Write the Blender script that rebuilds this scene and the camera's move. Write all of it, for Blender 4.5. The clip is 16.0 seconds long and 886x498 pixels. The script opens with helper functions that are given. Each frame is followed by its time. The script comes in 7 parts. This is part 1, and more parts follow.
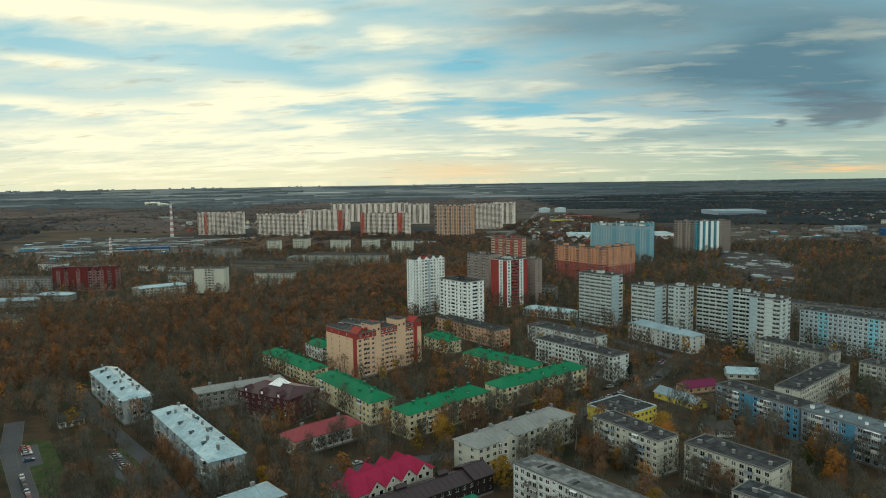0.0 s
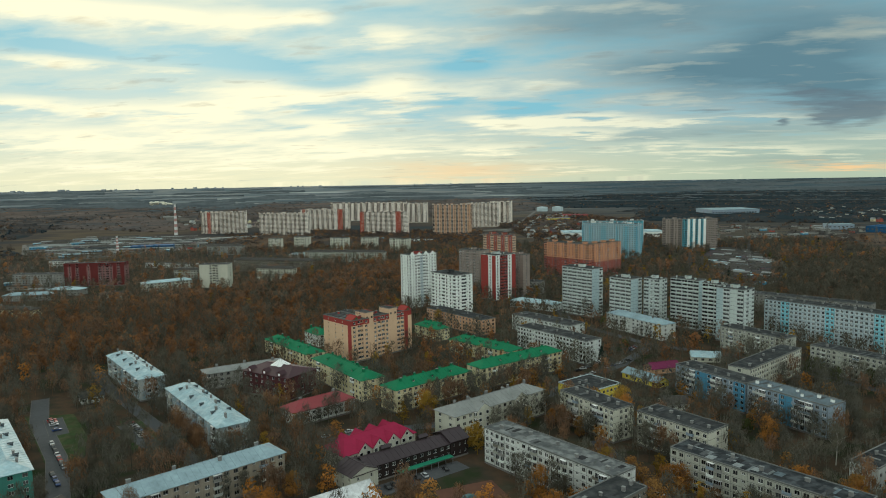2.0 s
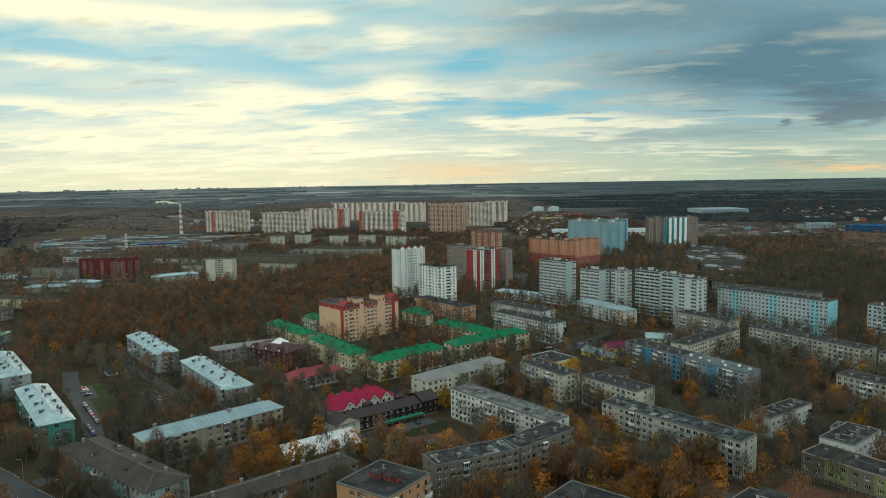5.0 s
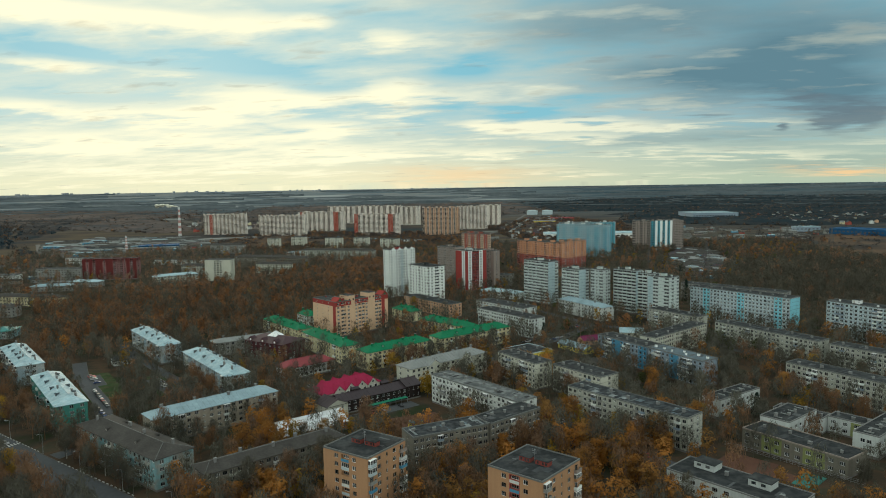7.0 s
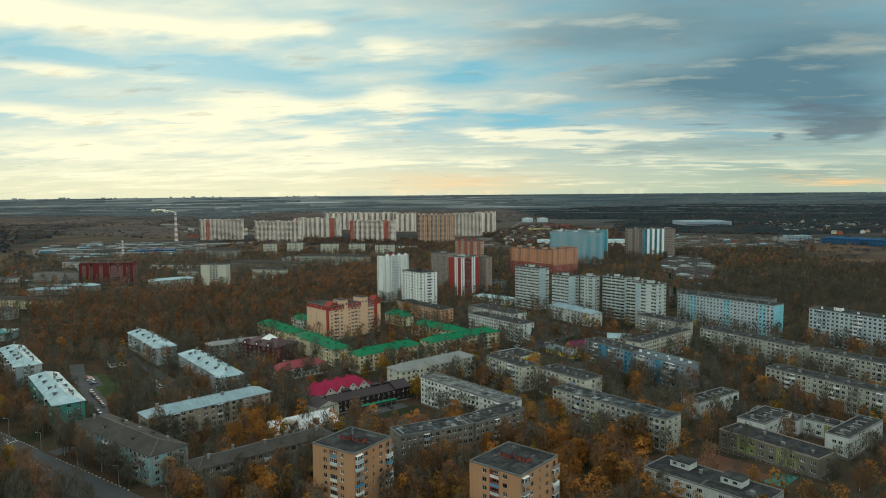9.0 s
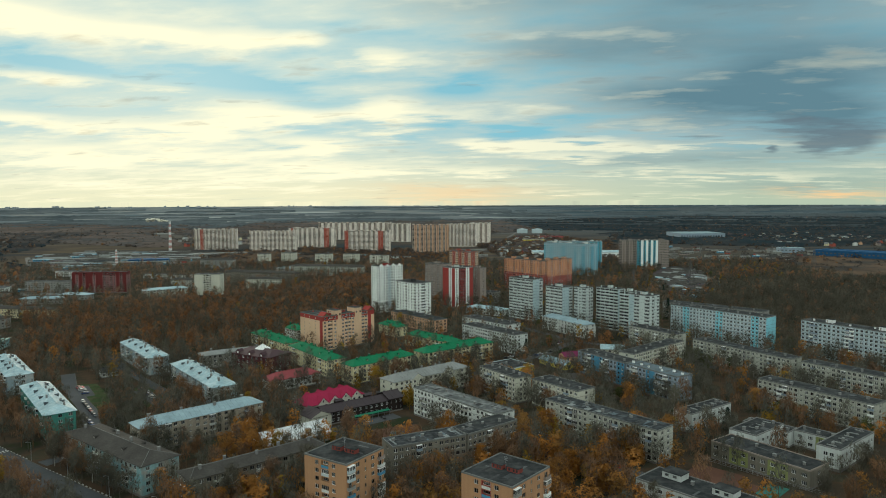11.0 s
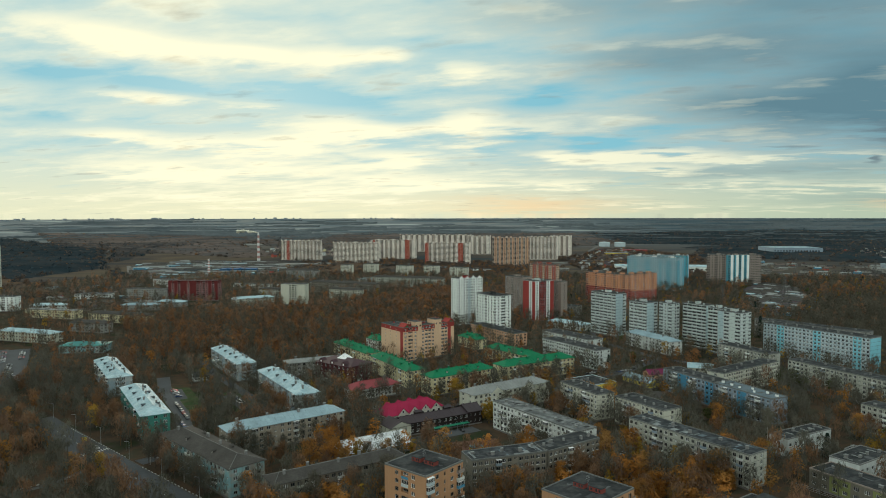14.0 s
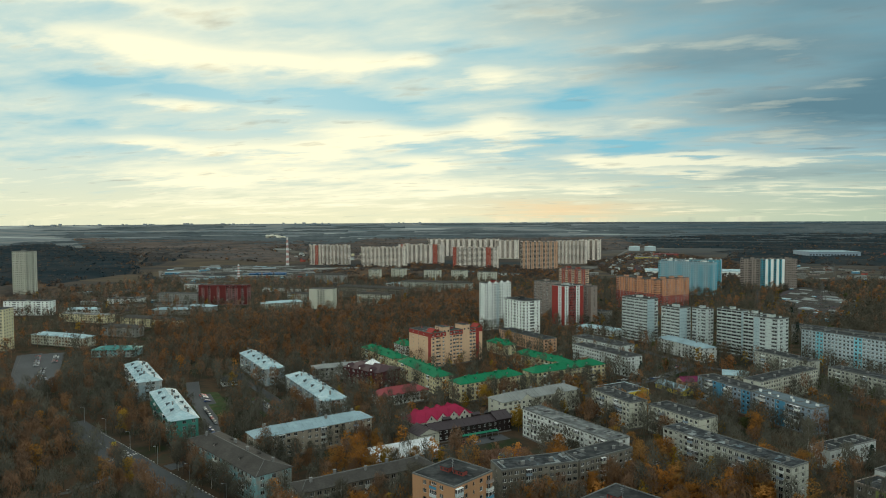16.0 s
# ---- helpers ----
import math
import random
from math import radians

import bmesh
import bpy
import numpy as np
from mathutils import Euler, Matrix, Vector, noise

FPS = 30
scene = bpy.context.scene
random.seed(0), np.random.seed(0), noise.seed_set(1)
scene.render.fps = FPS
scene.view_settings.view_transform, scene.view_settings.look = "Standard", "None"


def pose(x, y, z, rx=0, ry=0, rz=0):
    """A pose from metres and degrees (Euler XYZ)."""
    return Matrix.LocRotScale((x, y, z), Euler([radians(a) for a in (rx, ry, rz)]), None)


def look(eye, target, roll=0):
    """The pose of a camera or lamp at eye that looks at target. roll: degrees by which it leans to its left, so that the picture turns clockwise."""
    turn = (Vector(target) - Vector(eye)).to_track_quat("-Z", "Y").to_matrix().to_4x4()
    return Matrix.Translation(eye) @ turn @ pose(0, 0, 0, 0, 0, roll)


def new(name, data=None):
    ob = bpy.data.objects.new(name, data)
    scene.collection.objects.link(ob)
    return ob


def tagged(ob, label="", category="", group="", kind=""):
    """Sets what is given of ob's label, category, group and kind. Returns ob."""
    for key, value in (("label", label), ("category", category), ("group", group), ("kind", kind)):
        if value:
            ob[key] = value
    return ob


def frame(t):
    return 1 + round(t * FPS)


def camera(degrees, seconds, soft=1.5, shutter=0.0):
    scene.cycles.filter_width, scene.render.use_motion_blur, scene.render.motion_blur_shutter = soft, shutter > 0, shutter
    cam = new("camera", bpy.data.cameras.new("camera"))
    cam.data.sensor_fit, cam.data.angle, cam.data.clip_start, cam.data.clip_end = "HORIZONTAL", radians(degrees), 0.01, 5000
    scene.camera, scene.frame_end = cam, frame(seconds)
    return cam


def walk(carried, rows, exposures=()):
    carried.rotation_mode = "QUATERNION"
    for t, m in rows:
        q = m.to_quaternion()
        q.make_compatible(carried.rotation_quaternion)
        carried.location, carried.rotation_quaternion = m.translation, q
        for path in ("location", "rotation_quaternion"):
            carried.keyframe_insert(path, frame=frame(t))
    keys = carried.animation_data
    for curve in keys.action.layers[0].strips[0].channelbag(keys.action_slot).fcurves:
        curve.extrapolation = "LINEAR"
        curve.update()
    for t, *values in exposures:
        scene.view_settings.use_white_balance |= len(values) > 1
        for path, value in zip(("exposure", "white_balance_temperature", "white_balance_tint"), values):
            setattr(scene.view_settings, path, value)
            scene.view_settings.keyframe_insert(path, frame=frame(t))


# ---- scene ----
cam = camera(64.9, 16.0, soft=1.0)
PATH = [
    (0, (-30.905, 130.537, 115.684), (-30.854, 132.526, 115.487), -0.9),
    (0.5, (-28.898, 121.673, 115.645), (-28.848, 123.662, 115.448), -0.9),
    (1, (-26.904, 112.754, 115.581), (-26.856, 114.744, 115.383), -0.9),
    (1.5, (-24.901, 103.858, 115.49), (-24.854, 105.848, 115.293), -1.0),
    (2, (-22.872, 94.978, 115.397), (-22.826, 96.967, 115.199), -1.0),
    (2.5, (-20.769, 86.095, 115.326), (-20.724, 88.085, 115.128), -1.0),
    (3, (-18.623, 77.171, 115.292), (-18.58, 79.161, 115.095), -1.0),
    (3.5, (-16.452, 68.178, 115.285), (-16.411, 70.168, 115.088), -1.0),
    (4, (-14.3, 59.103, 115.273), (-14.26, 61.093, 115.076), -1.0),
    (6.5, (-4.059, 15.545, 115.054), (-4.017, 17.536, 114.861), -0.9),
    (7, (-2.386, 9.026, 115.052), (-2.339, 11.016, 114.866), -0.9),
    (7.5, (-1.015, 4.062, 115.076), (-0.971, 6.054, 114.895), -0.8),
    (8, (0.038, 0.849, 115.155), (0.084, 2.839, 114.968), -0.7),
    (8.5, (0.751, -0.935, 115.206), (0.803, 1.056, 115.027), -0.6),
    (9, (1.145, -1.729, 115.243), (1.202, 0.263, 115.077), -0.5),
    (11.5, (1.841, -2.771, 115.501), (1.915, -0.777, 115.371), -0.2),
    (12, (1.873, -2.858, 115.513), (1.948, -0.863, 115.39), -0.2),
    (12.5, (1.781, -2.826, 115.536), (1.857, -0.831, 115.418), -0.2),
    (13, (1.568, -2.71, 115.539), (1.645, -0.714, 115.425), -0.1),
    (13.5, (1.289, -2.475, 115.513), (1.255, -0.478, 115.407), -0.1),
    (14, (1.172, -2.073, 115.466), (1.016, -0.081, 115.366), -0.1),
    (14.5, (1.099, -1.355, 115.409), (0.905, 0.633, 115.313), -0.1),
    (15, (0.966, -0.228, 115.378), (0.75, 1.758, 115.286), -0.2),
    (15.5, (0.739, 1.226, 115.365), (0.51, 3.211, 115.275), -0.2),
    (16, (0.467, 2.858, 115.371), (0.232, 4.842, 115.284), -0.3),
]
walk(cam, [(t, look(eye, target, roll)) for t, eye, target, roll in PATH])

# ---- light: a low sun behind broken cloud, ahead and to the left ----
SUN_AZ, SUN_EL = -20.0, 9.0
world = bpy.data.worlds.new("sky")
scene.world = world
world.use_nodes = True
wn, wl = world.node_tree.nodes, world.node_tree.links
wn.clear()


def wmath(op, a, b=None, c=None, clamp=False):
    n = wn.new("ShaderNodeMath")
    n.operation, n.use_clamp = op, clamp
    for i, v in enumerate((a, b, c)):
        if v is None:
            continue
        if isinstance(v, (int, float)):
            n.inputs[i].default_value = v
        else:
            wl.new(v, n.inputs[i])
    return n.outputs[0]


def wvec(op, a, b):
    n = wn.new("ShaderNodeVectorMath")
    n.operation = op
    for i, v in enumerate((a, b)):
        if isinstance(v, tuple):
            n.inputs[i].default_value = v
        else:
            wl.new(v, n.inputs[i])
    return n.outputs["Value"] if op == "DOT_PRODUCT" else n.outputs[0]


def wmix(f, a, b):
    n = wn.new("ShaderNodeMix")
    n.data_type = "RGBA"
    if isinstance(f, (int, float)):
        n.inputs[0].default_value = f
    else:
        wl.new(f, n.inputs[0])
    for i, v in ((6, a), (7, b)):
        if isinstance(v, tuple):
            n.inputs[i].default_value = (*v, 1)
        else:
            wl.new(v, n.inputs[i])
    return n.outputs[2]


def wnoise(vec, scale, detail, rough):
    n = wn.new("ShaderNodeTexNoise")
    n.inputs["Scale"].default_value, n.inputs["Detail"].default_value, n.inputs["Roughness"].default_value = scale, detail, rough
    wl.new(vec, n.inputs["Vector"])
    return n.outputs[0]


sky = wn.new("ShaderNodeTexSky")
sky.sky_type, sky.sun_disc = "NISHITA", False
sky.sun_elevation, sky.sun_rotation = radians(SUN_EL), radians(SUN_AZ)
coord = wn.new("ShaderNodeTexCoord")
sep = wn.new("ShaderNodeSeparateXYZ")
wl.new(coord.outputs["Generated"], sep.inputs[0])
az = wmath("MULTIPLY", wmath("ARCTAN2", sep.outputs[0], sep.outputs[1]), 57.296)
el = wmath("MULTIPLY", wmath("ARCSINE", sep.outputs[2]), 57.296)
# cloud sheet seen in perspective
lift = wmath("ADD", wmath("MAXIMUM", sep.outputs[2], 0.0), 0.085)
comb = wn.new("ShaderNodeCombineXYZ")
wl.new(wmath("DIVIDE", sep.outputs[0], lift), comb.inputs[0])
wl.new(wmath("DIVIDE", sep.outputs[1], lift), comb.inputs[1])
sheet = comb.outputs[0]
comb3 = wn.new("ShaderNodeCombineXYZ")
px, py = wmath("DIVIDE", sep.outputs[0], lift), wmath("DIVIDE", sep.outputs[1], lift)
wl.new(wmath("ADD", wmath("MULTIPLY", px, 0.56), wmath("MULTIPLY", py, -0.16)), comb3.inputs[0])
wl.new(wmath("ADD", wmath("MULTIPLY", py, 0.95), wmath("MULTIPLY", px, 0.26)), comb3.inputs[1])
n_big = wnoise(sheet, 0.55, 6.0, 0.55)
n_fine = wnoise(comb3.outputs[0], 1.5, 6.0, 0.56)
n_streak = wnoise(comb3.outputs[0], 4.0, 5.0, 0.55)
# ragged place on the dome, in degrees
comb2 = wn.new("ShaderNodeCombineXYZ")
wl.new(wmath("ADD", az, wmath("MULTIPLY", wmath("SUBTRACT", n_big, 0.5), 9.0)), comb2.inputs[0])
wl.new(wmath("ADD", el, wmath("MULTIPLY", wmath("ADD", wmath("MULTIPLY", wmath("SUBTRACT", n_fine, 0.5), 2.2), wmath("MULTIPLY", wmath("SUBTRACT", n_streak, 0.5), 1.3)), 1.0)), comb2.inputs[1])
dome = comb2.outputs[0]


def masses(rows, dome=dome):
    total = None
    for a, e, sa, se, amount in rows:
        d = wvec("MULTIPLY", wvec("SUBTRACT", dome, (a, e, 0.0)), (1 / sa, 1 / se, 0.0))
        g = wmath("MULTIPLY", wmath("EXPONENT", wmath("MULTIPLY", wvec("DOT_PRODUCT", d, d), -0.7)), amount)
        total = g if total is None else wmath("ADD", total, g)
    return total


bright = wmath("ADD", masses([(-29.0, 12.2, 2.0, .58, .6), (-22.4, 12.4, 4.3, .69, .9), (-19.2, 12.3, 2.4, .55, .5), (-13.9, 12.1, 2.6, .89, .9), (-9.1, 12.6, 2.2, .58, .8),
                               (-2.5, 11.4, 2.5, .68, .9), (-2.6, 7.05, 2.7, .97, 1.2), (-12.0, 6.85, 4.4, .86, 1.0), (-18.7, 5.55, 5.4, .54, .9), (-28.4, 5.83, 2.8, .46, .8),
                               (-18.4, 3.6, 8.5, 1.0, .75), (-27.2, 3.4, 4.0, .6, .6), (-19.7, 1.6, 9.3, .7, .6), (-8.5, 4.5, 3.1, .53, .8), (-26.8, 8.76, 3.3, .31, .8),
                               (-19.4, 8.43, 2.4, .29, .6), (-5.9, 2.56, 6.4, .63, .7), (-33.0, 13.0, 5.5, .85, 1.0), (-34.0, 16.5, 7.0, 1.0, .8)]),
               masses([(5.1, 4.7, 2.3, .36, .9), (8.3, 4.3, 2.7, .4, .9), (13.6, 4.5, 3.9, .31, 1.0), (11.9, 3.5, 3.5, .31, .8), (18.4, 4.06, 2.5, .22, .8),
                       (21.7, 4.2, 3.2, .17, .6), (24.9, 1.87, 4.1, .21, 1.0), (19.2, 2.34, 3.3, .22, .8), (5.6, 2.54, 4.1, .27, .6), (3.3, 6.8, 2.3, .53, .5),
                       (27.5, 4.2, 2.2, .16, .6), (11.4, .84, 2.7, .18, .5), (31.5, 2.44, 2.0, .16, .5), (30.8, 1.5, 2.7, .16, .5), (24.1, .46, 3.4, .17, .5)]))
gaps = masses([(-23.2, 9.6, 5.1, .51, 1.0), (-28.5, 10.2, 2.1, .56, .8), (-16.1, 9.1, 2.9, .58, .8), (-11.0, 8.7, 3.1, .51, .6), (2.9, 9.1, 2.4, .56, 1.2),
               (-8.4, 7.75, 2.7, .52, .6), (7.8, 5.23, 2.3, .4, 1.0), (2.4, 5.93, 2.1, .36, .6), (-.4, 5.16, 2.3, .36, .6), (-9.4, 5.56, 2.7, .35, .5),
               (-26.2, 6.8, 2.2, .31, .5), (-19.4, 7.0, 2.4, .29, .4), (-4.7, 13.2, 2.7, .58, .4), (-6.1, 9.84, 3.1, .6, .5), (4.3, 10.2, 2.7, .51, .35),
               (-33.9, 9.9, 2.5, .7, .8), (-33.5, 6.8, 2.2, .36, .5), (11.4, 6.3, 2.6, .44, .5), (5.2, 12.5, 2.2, .42, .3)])
dark = masses([(17.9, 11.4, 7.9, 1.81, .7), (29.5, 9.4, 6.0, 2.27, .9), (25.9, 7.2, 7.8, 1.28, .8), (32.0, 5.56, 3.6, 1.07, .9), (17.9, 8.3, 4.9, 1.04, .5),
               (10.5, 11.7, 3.9, 1.25, .35), (23.8, 15.0, 10.5, 1.86, .8), (7.0, 16.3, 8.7, 1.57, .4), (23.3, 3.2, 5.3, .38, .35), (15.8, 3.05, 3.0, .35, .25), (29.0, .97, 4.8, .32, .3)])
glow = masses([(-17, 0.6, 20, 1.3, .85)])
amber = masses([(31.6, .5, 2.8, .25, 1.4), (3, .7, 6, .6, .9)])
K = 10.0  # clouds are given as radiance over the background's strength
ramp = lambda v, lo, hi: wmath("DIVIDE", wmath("SUBTRACT", v, lo), hi - lo, clamp=True)
blue = wmix(0.94, sky.outputs[0], (0.18 * K, 0.50 * K, 0.64 * K))
low = ramp(el, 5.0, 0.2)
high = ramp(el, 17.0, 40.0)
field = wmath("ADD", wmath("MULTIPLY", wmath("SUBTRACT", n_fine, 0.5), 2.3), wmath("MULTIPLY", wmath("SUBTRACT", n_streak, 0.5), 1.7))
cover = ramp(wmath("ADD", wmath("SUBTRACT", wmath("ADD", field, wmath("MULTIPLY", low, 0.6)), gaps), wmath("MULTIPLY", bright, 0.5)), -0.85, 0.12)
side = ramp(az, 26.0, -8.0)
shade = wmix(low, wmix(side, (0.31 * K, 0.45 * K, 0.49 * K), (0.63 * K, 0.74 * K, 0.67 * K)), wmix(side, (0.44 * K, 0.54 * K, 0.42 * K), (0.70 * K, 0.74 * K, 0.56 * K)))
c = wmix(cover, blue, shade)
lit = ramp(wmath("ADD", wmath("ADD", wmath("MULTIPLY", field, 0.9), wmath("MULTIPLY", bright, 0.95)), wmath("MULTIPLY", gaps, -0.5)), 0.12, 0.85)
c = wmix(wmath("MULTIPLY", dark, wmath("ADD", wmath("MULTIPLY", n_fine, 1.2), 0.30), clamp=True), c, (0.115 * K, 0.226 * K, 0.285 * K))
c = wmix(wmath("MULTIPLY", glow, wmath("ADD", wmath("MULTIPLY", n_fine, 0.9), 0.15), clamp=True), c, (1.0 * K, 0.92 * K, 0.60 * K))
c = wmix(wmath("MULTIPLY", lit, wmath("ADD", wmath("MULTIPLY", side, 0.55), 0.45)), c, (1.03 * K, 0.985 * K, 0.72 * K))
# a few dark ragged clouds in front of the rest
comb4 = wn.new("ShaderNodeCombineXYZ")
wl.new(wmath("ADD", az, wmath("MULTIPLY", wmath("SUBTRACT", n_streak, 0.5), 2.4)), comb4.inputs[0])
wl.new(wmath("ADD", el, wmath("MULTIPLY", wmath("SUBTRACT", n_fine, 0.5), 0.9)), comb4.inputs[1])
scud = masses([(28.7, 5.5, 2.0, .5, .85), (30.2, 3.8, .8, .44, 1.2), (32.4, 4.0, 1.3, .54, 1.2), (27.2, 3.8, .4, .28, 1.1), (30.7, 4.7, 1.7, .39, .8), (22.1, 4.8, 1.8, .15, .6), (33.6, 5.0, 1.8, .6, .6)], comb4.outputs[0])
c = wmix(wmath("MULTIPLY", ramp(wmath("ADD", scud, wmath("MULTIPLY", wmath("SUBTRACT", n_streak, 0.5), 2.6)), 0.25, 1.0), 0.75), c, (0.12 * K, 0.17 * K, 0.21 * K))
c = wmix(wmath("MULTIPLY", amber, 0.55, clamp=True), c, (0.98 * K, 0.62 * K, 0.30 * K))
c = wmix(wmath("MULTIPLY", high, 0.8), c, (0.66 * K, 0.76 * K, 0.71 * K))
# the sky behind, from which the fronts take their light
behind = ramp(sep.outputs[1], 0.35, -0.25)
c = wmix(wmath("MULTIPLY", behind, 0.85), c, (1.10 * K, 1.23 * K, 1.20 * K))
bg = wn.new("ShaderNodeBackground")
bg.inputs["Strength"].default_value = 0.1
wl.new(wvec("MULTIPLY", c, (1.0, 1.0, 0.97)), bg.inputs["Color"])
wout = wn.new("ShaderNodeOutputWorld")
wl.new(bg.outputs[0], wout.inputs["Surface"])

sun_data = bpy.data.lights.new("sun", "SUN")
sun_data.energy, sun_data.angle, sun_data.color = 0.8, radians(14), (1.0, 0.86, 0.66)
sun = new("sun", sun_data)
_a, _e = radians(SUN_AZ), radians(SUN_EL)
sun.matrix_world = look((0, 0, 0), (-math.sin(_a) * math.cos(_e), -math.cos(_a) * math.cos(_e), -math.sin(_e)))
scene.view_settings.exposure = 0.08

# ---- materials ----
MATS = {}


def material(name, col, rough=0.85, metal=0.0, var=0.2, fine=1.5, coarse=0.08, streak=0.0, rnd=0.0, island=0.0, bump=0.0, col2=None, spec=0.3, thin=0.0):
    """Colour with two scales of variation, rain streaks down a wall, and a change from piece to piece."""
    if name in MATS:
        return MATS[name]
    m = MATS[name] = bpy.data.materials.new(name)
    m.use_nodes = True
    nt = m.node_tree
    n, l = nt.nodes, nt.links
    p = n["Principled BSDF"]
    p.inputs["Roughness"].default_value, p.inputs["Metallic"].default_value = rough, metal
    p.inputs["Specular IOR Level"].default_value = spec
    geo = n.new("ShaderNodeNewGeometry")

    def mth(op, a, b):
        k = n.new("ShaderNodeMath")
        k.operation = op
        for i, v in enumerate((a, b)):
            if isinstance(v, (int, float)):
                k.inputs[i].default_value = v
            else:
                l.new(v, k.inputs[i])
        return k.outputs[0]

    def noi(scale, detail, vec=None):
        k = n.new("ShaderNodeTexNoise")
        k.inputs["Scale"].default_value, k.inputs["Detail"].default_value = scale, detail
        l.new(vec if vec else geo.outputs["Position"], k.inputs["Vector"])
        return k.outputs[0]

    f1, f2 = noi(fine, 4.0), noi(coarse, 3.0)
    value = mth("ADD", mth("MULTIPLY", mth("SUBTRACT", f1, 0.5), var * 1.6), mth("MULTIPLY", mth("SUBTRACT", f2, 0.5), var * 2.2))
    if streak:
        s = n.new("ShaderNodeVectorMath")
        s.operation = "MULTIPLY"
        l.new(geo.outputs["Position"], s.inputs[0])
        s.inputs[1].default_value = (1.0, 1.0, 0.07)
        value = mth("ADD", value, mth("MULTIPLY", mth("SUBTRACT", noi(0.9, 5.0, s.outputs[0]), 0.5), streak * 2.0))
    if rnd:
        oi = n.new("ShaderNodeObjectInfo")
        value = mth("ADD", value, mth("MULTIPLY", mth("SUBTRACT", oi.outputs["Random"], 0.5), rnd * 2))
    if island:
        value = mth("ADD", value, mth("MULTIPLY", mth("SUBTRACT", geo.outputs["Random Per Island"], 0.5), island * 2))
    value = mth("ADD", value, 1.0)
    base = None
    if col2:
        mx = n.new("ShaderNodeMix")
        mx.data_type = "RGBA"
        mx.inputs[6].default_value, mx.inputs[7].default_value = (*col, 1), (*col2, 1)
        k = mth("MULTIPLY", mth("SUBTRACT", noi(coarse * 2.3, 4.0), 0.42), 5.0)
        if rnd:
            k = mth("ADD", k, mth("MULTIPLY", mth("SUBTRACT", oi.outputs["Random"], 0.5), 1.6))
        cl = n.new("ShaderNodeClamp")
        l.new(k, cl.inputs[0])
        l.new(cl.outputs[0], mx.inputs[0])
        base = mx.outputs[2]
    sc = n.new("ShaderNodeVectorMath")
    sc.operation = "SCALE"
    if base:
        l.new(base, sc.inputs[0])
    else:
        sc.inputs[0].default_value = col
    l.new(value, sc.inputs["Scale"])
    l.new(sc.outputs[0], p.inputs["Base Color"])
    if thin:  # leaves and fine twigs let light through
        tl, mixed = n.new("ShaderNodeBsdfTranslucent"), n.new("ShaderNodeMixShader")
        l.new(sc.outputs[0], tl.inputs["Color"])
        mixed.inputs[0].default_value = thin
        l.new(p.outputs[0], mixed.inputs[1])
        l.new(tl.outputs[0], mixed.inputs[2])
        l.new(mixed.outputs[0], n["Material Output"].inputs["Surface"])
    if bump:
        b = n.new("ShaderNodeBump")
        b.inputs["Strength"].default_value, b.inputs["Distance"].default_value = bump, 0.1
        l.new(f1, b.inputs["Height"])
        l.new(b.outputs[0], p.inputs["Normal"])
    return m


def wallmat(name, col, **k):
    k = {"rough": 0.9, "var": 0.14, "streak": 0.16, "bump": 0.15, **k}
    return material("wall_" + name, col, **k)


GLASS = material("window_glass", (0.018, 0.022, 0.026), rough=0.12, var=0.3, rnd=0.6, spec=0.45, col2=(0.065, 0.068, 0.066), coarse=0.3)
FRAME = material("window_frame", (0.72, 0.73, 0.72), rough=0.5, var=0.12, rnd=0.15)
FRAME_OLD = material("window_frame_old", (0.38, 0.35, 0.31), rough=0.7, var=0.2, rnd=0.3)
PLINTH = wallmat("plinth", (0.16, 0.15, 0.14))
BITUMEN = material("bitumen_roof", (0.030, 0.033, 0.035), rough=0.95, var=0.5, fine=0.6, coarse=0.12, col2=(0.052, 0.055, 0.056), bump=0.2, spec=0.02)
BITUMEN_WET = material("patched_bitumen_roof", (0.024, 0.027, 0.030), rough=0.8, var=0.5, fine=0.5, coarse=0.15, col2=(0.055, 0.062, 0.068), bump=0.2, spec=0.03)
BITUMEN_PALE = material("bleached_bitumen_roof", (0.085, 0.092, 0.094), rough=0.85, var=0.5, fine=0.5, coarse=0.12, col2=(0.165, 0.175, 0.175), bump=0.2, spec=0.03)
SLATE = material("grey_slate_roof", (0.058, 0.054, 0.050), rough=0.9, var=0.4, fine=1.2, coarse=0.15, bump=0.2, spec=0.04)
TIN = material("painted_tin_roof", (0.255, 0.37, 0.41), rough=0.62, var=0.45, col2=(0.335, 0.435, 0.465), fine=0.8, coarse=0.12, bump=0.1, spec=0.2)
TIN_BLUE = material("bluish_tin_roof", (0.21, 0.295, 0.33), rough=0.62, var=0.32, fine=0.8, coarse=0.14, bump=0.1, spec=0.2)
TIN_GREY = material("grey_tin_roof", (0.19, 0.20, 0.195), rough=0.75, spec=0.12, var=0.3, fine=0.8, coarse=0.12, bump=0.1)
GREEN_ROOF = material("green_metal_roof", (0.006, 0.135, 0.062), rough=0.72, spec=0.12, var=0.2, fine=0.8, coarse=0.1)
RED_ROOF = material("faded_red_metal_roof", (0.215, 0.048, 0.054), rough=0.7, spec=0.12, var=0.22, fine=0.8)
PINK_ROOF = material("crimson_metal_roof", (0.245, 0.014, 0.048), rough=0.7, spec=0.12, var=0.15, fine=0.8)
PLUM_ROOF = material("plum_metal_roof", (0.125, 0.018, 0.055), rough=0.7, spec=0.12, var=0.2)
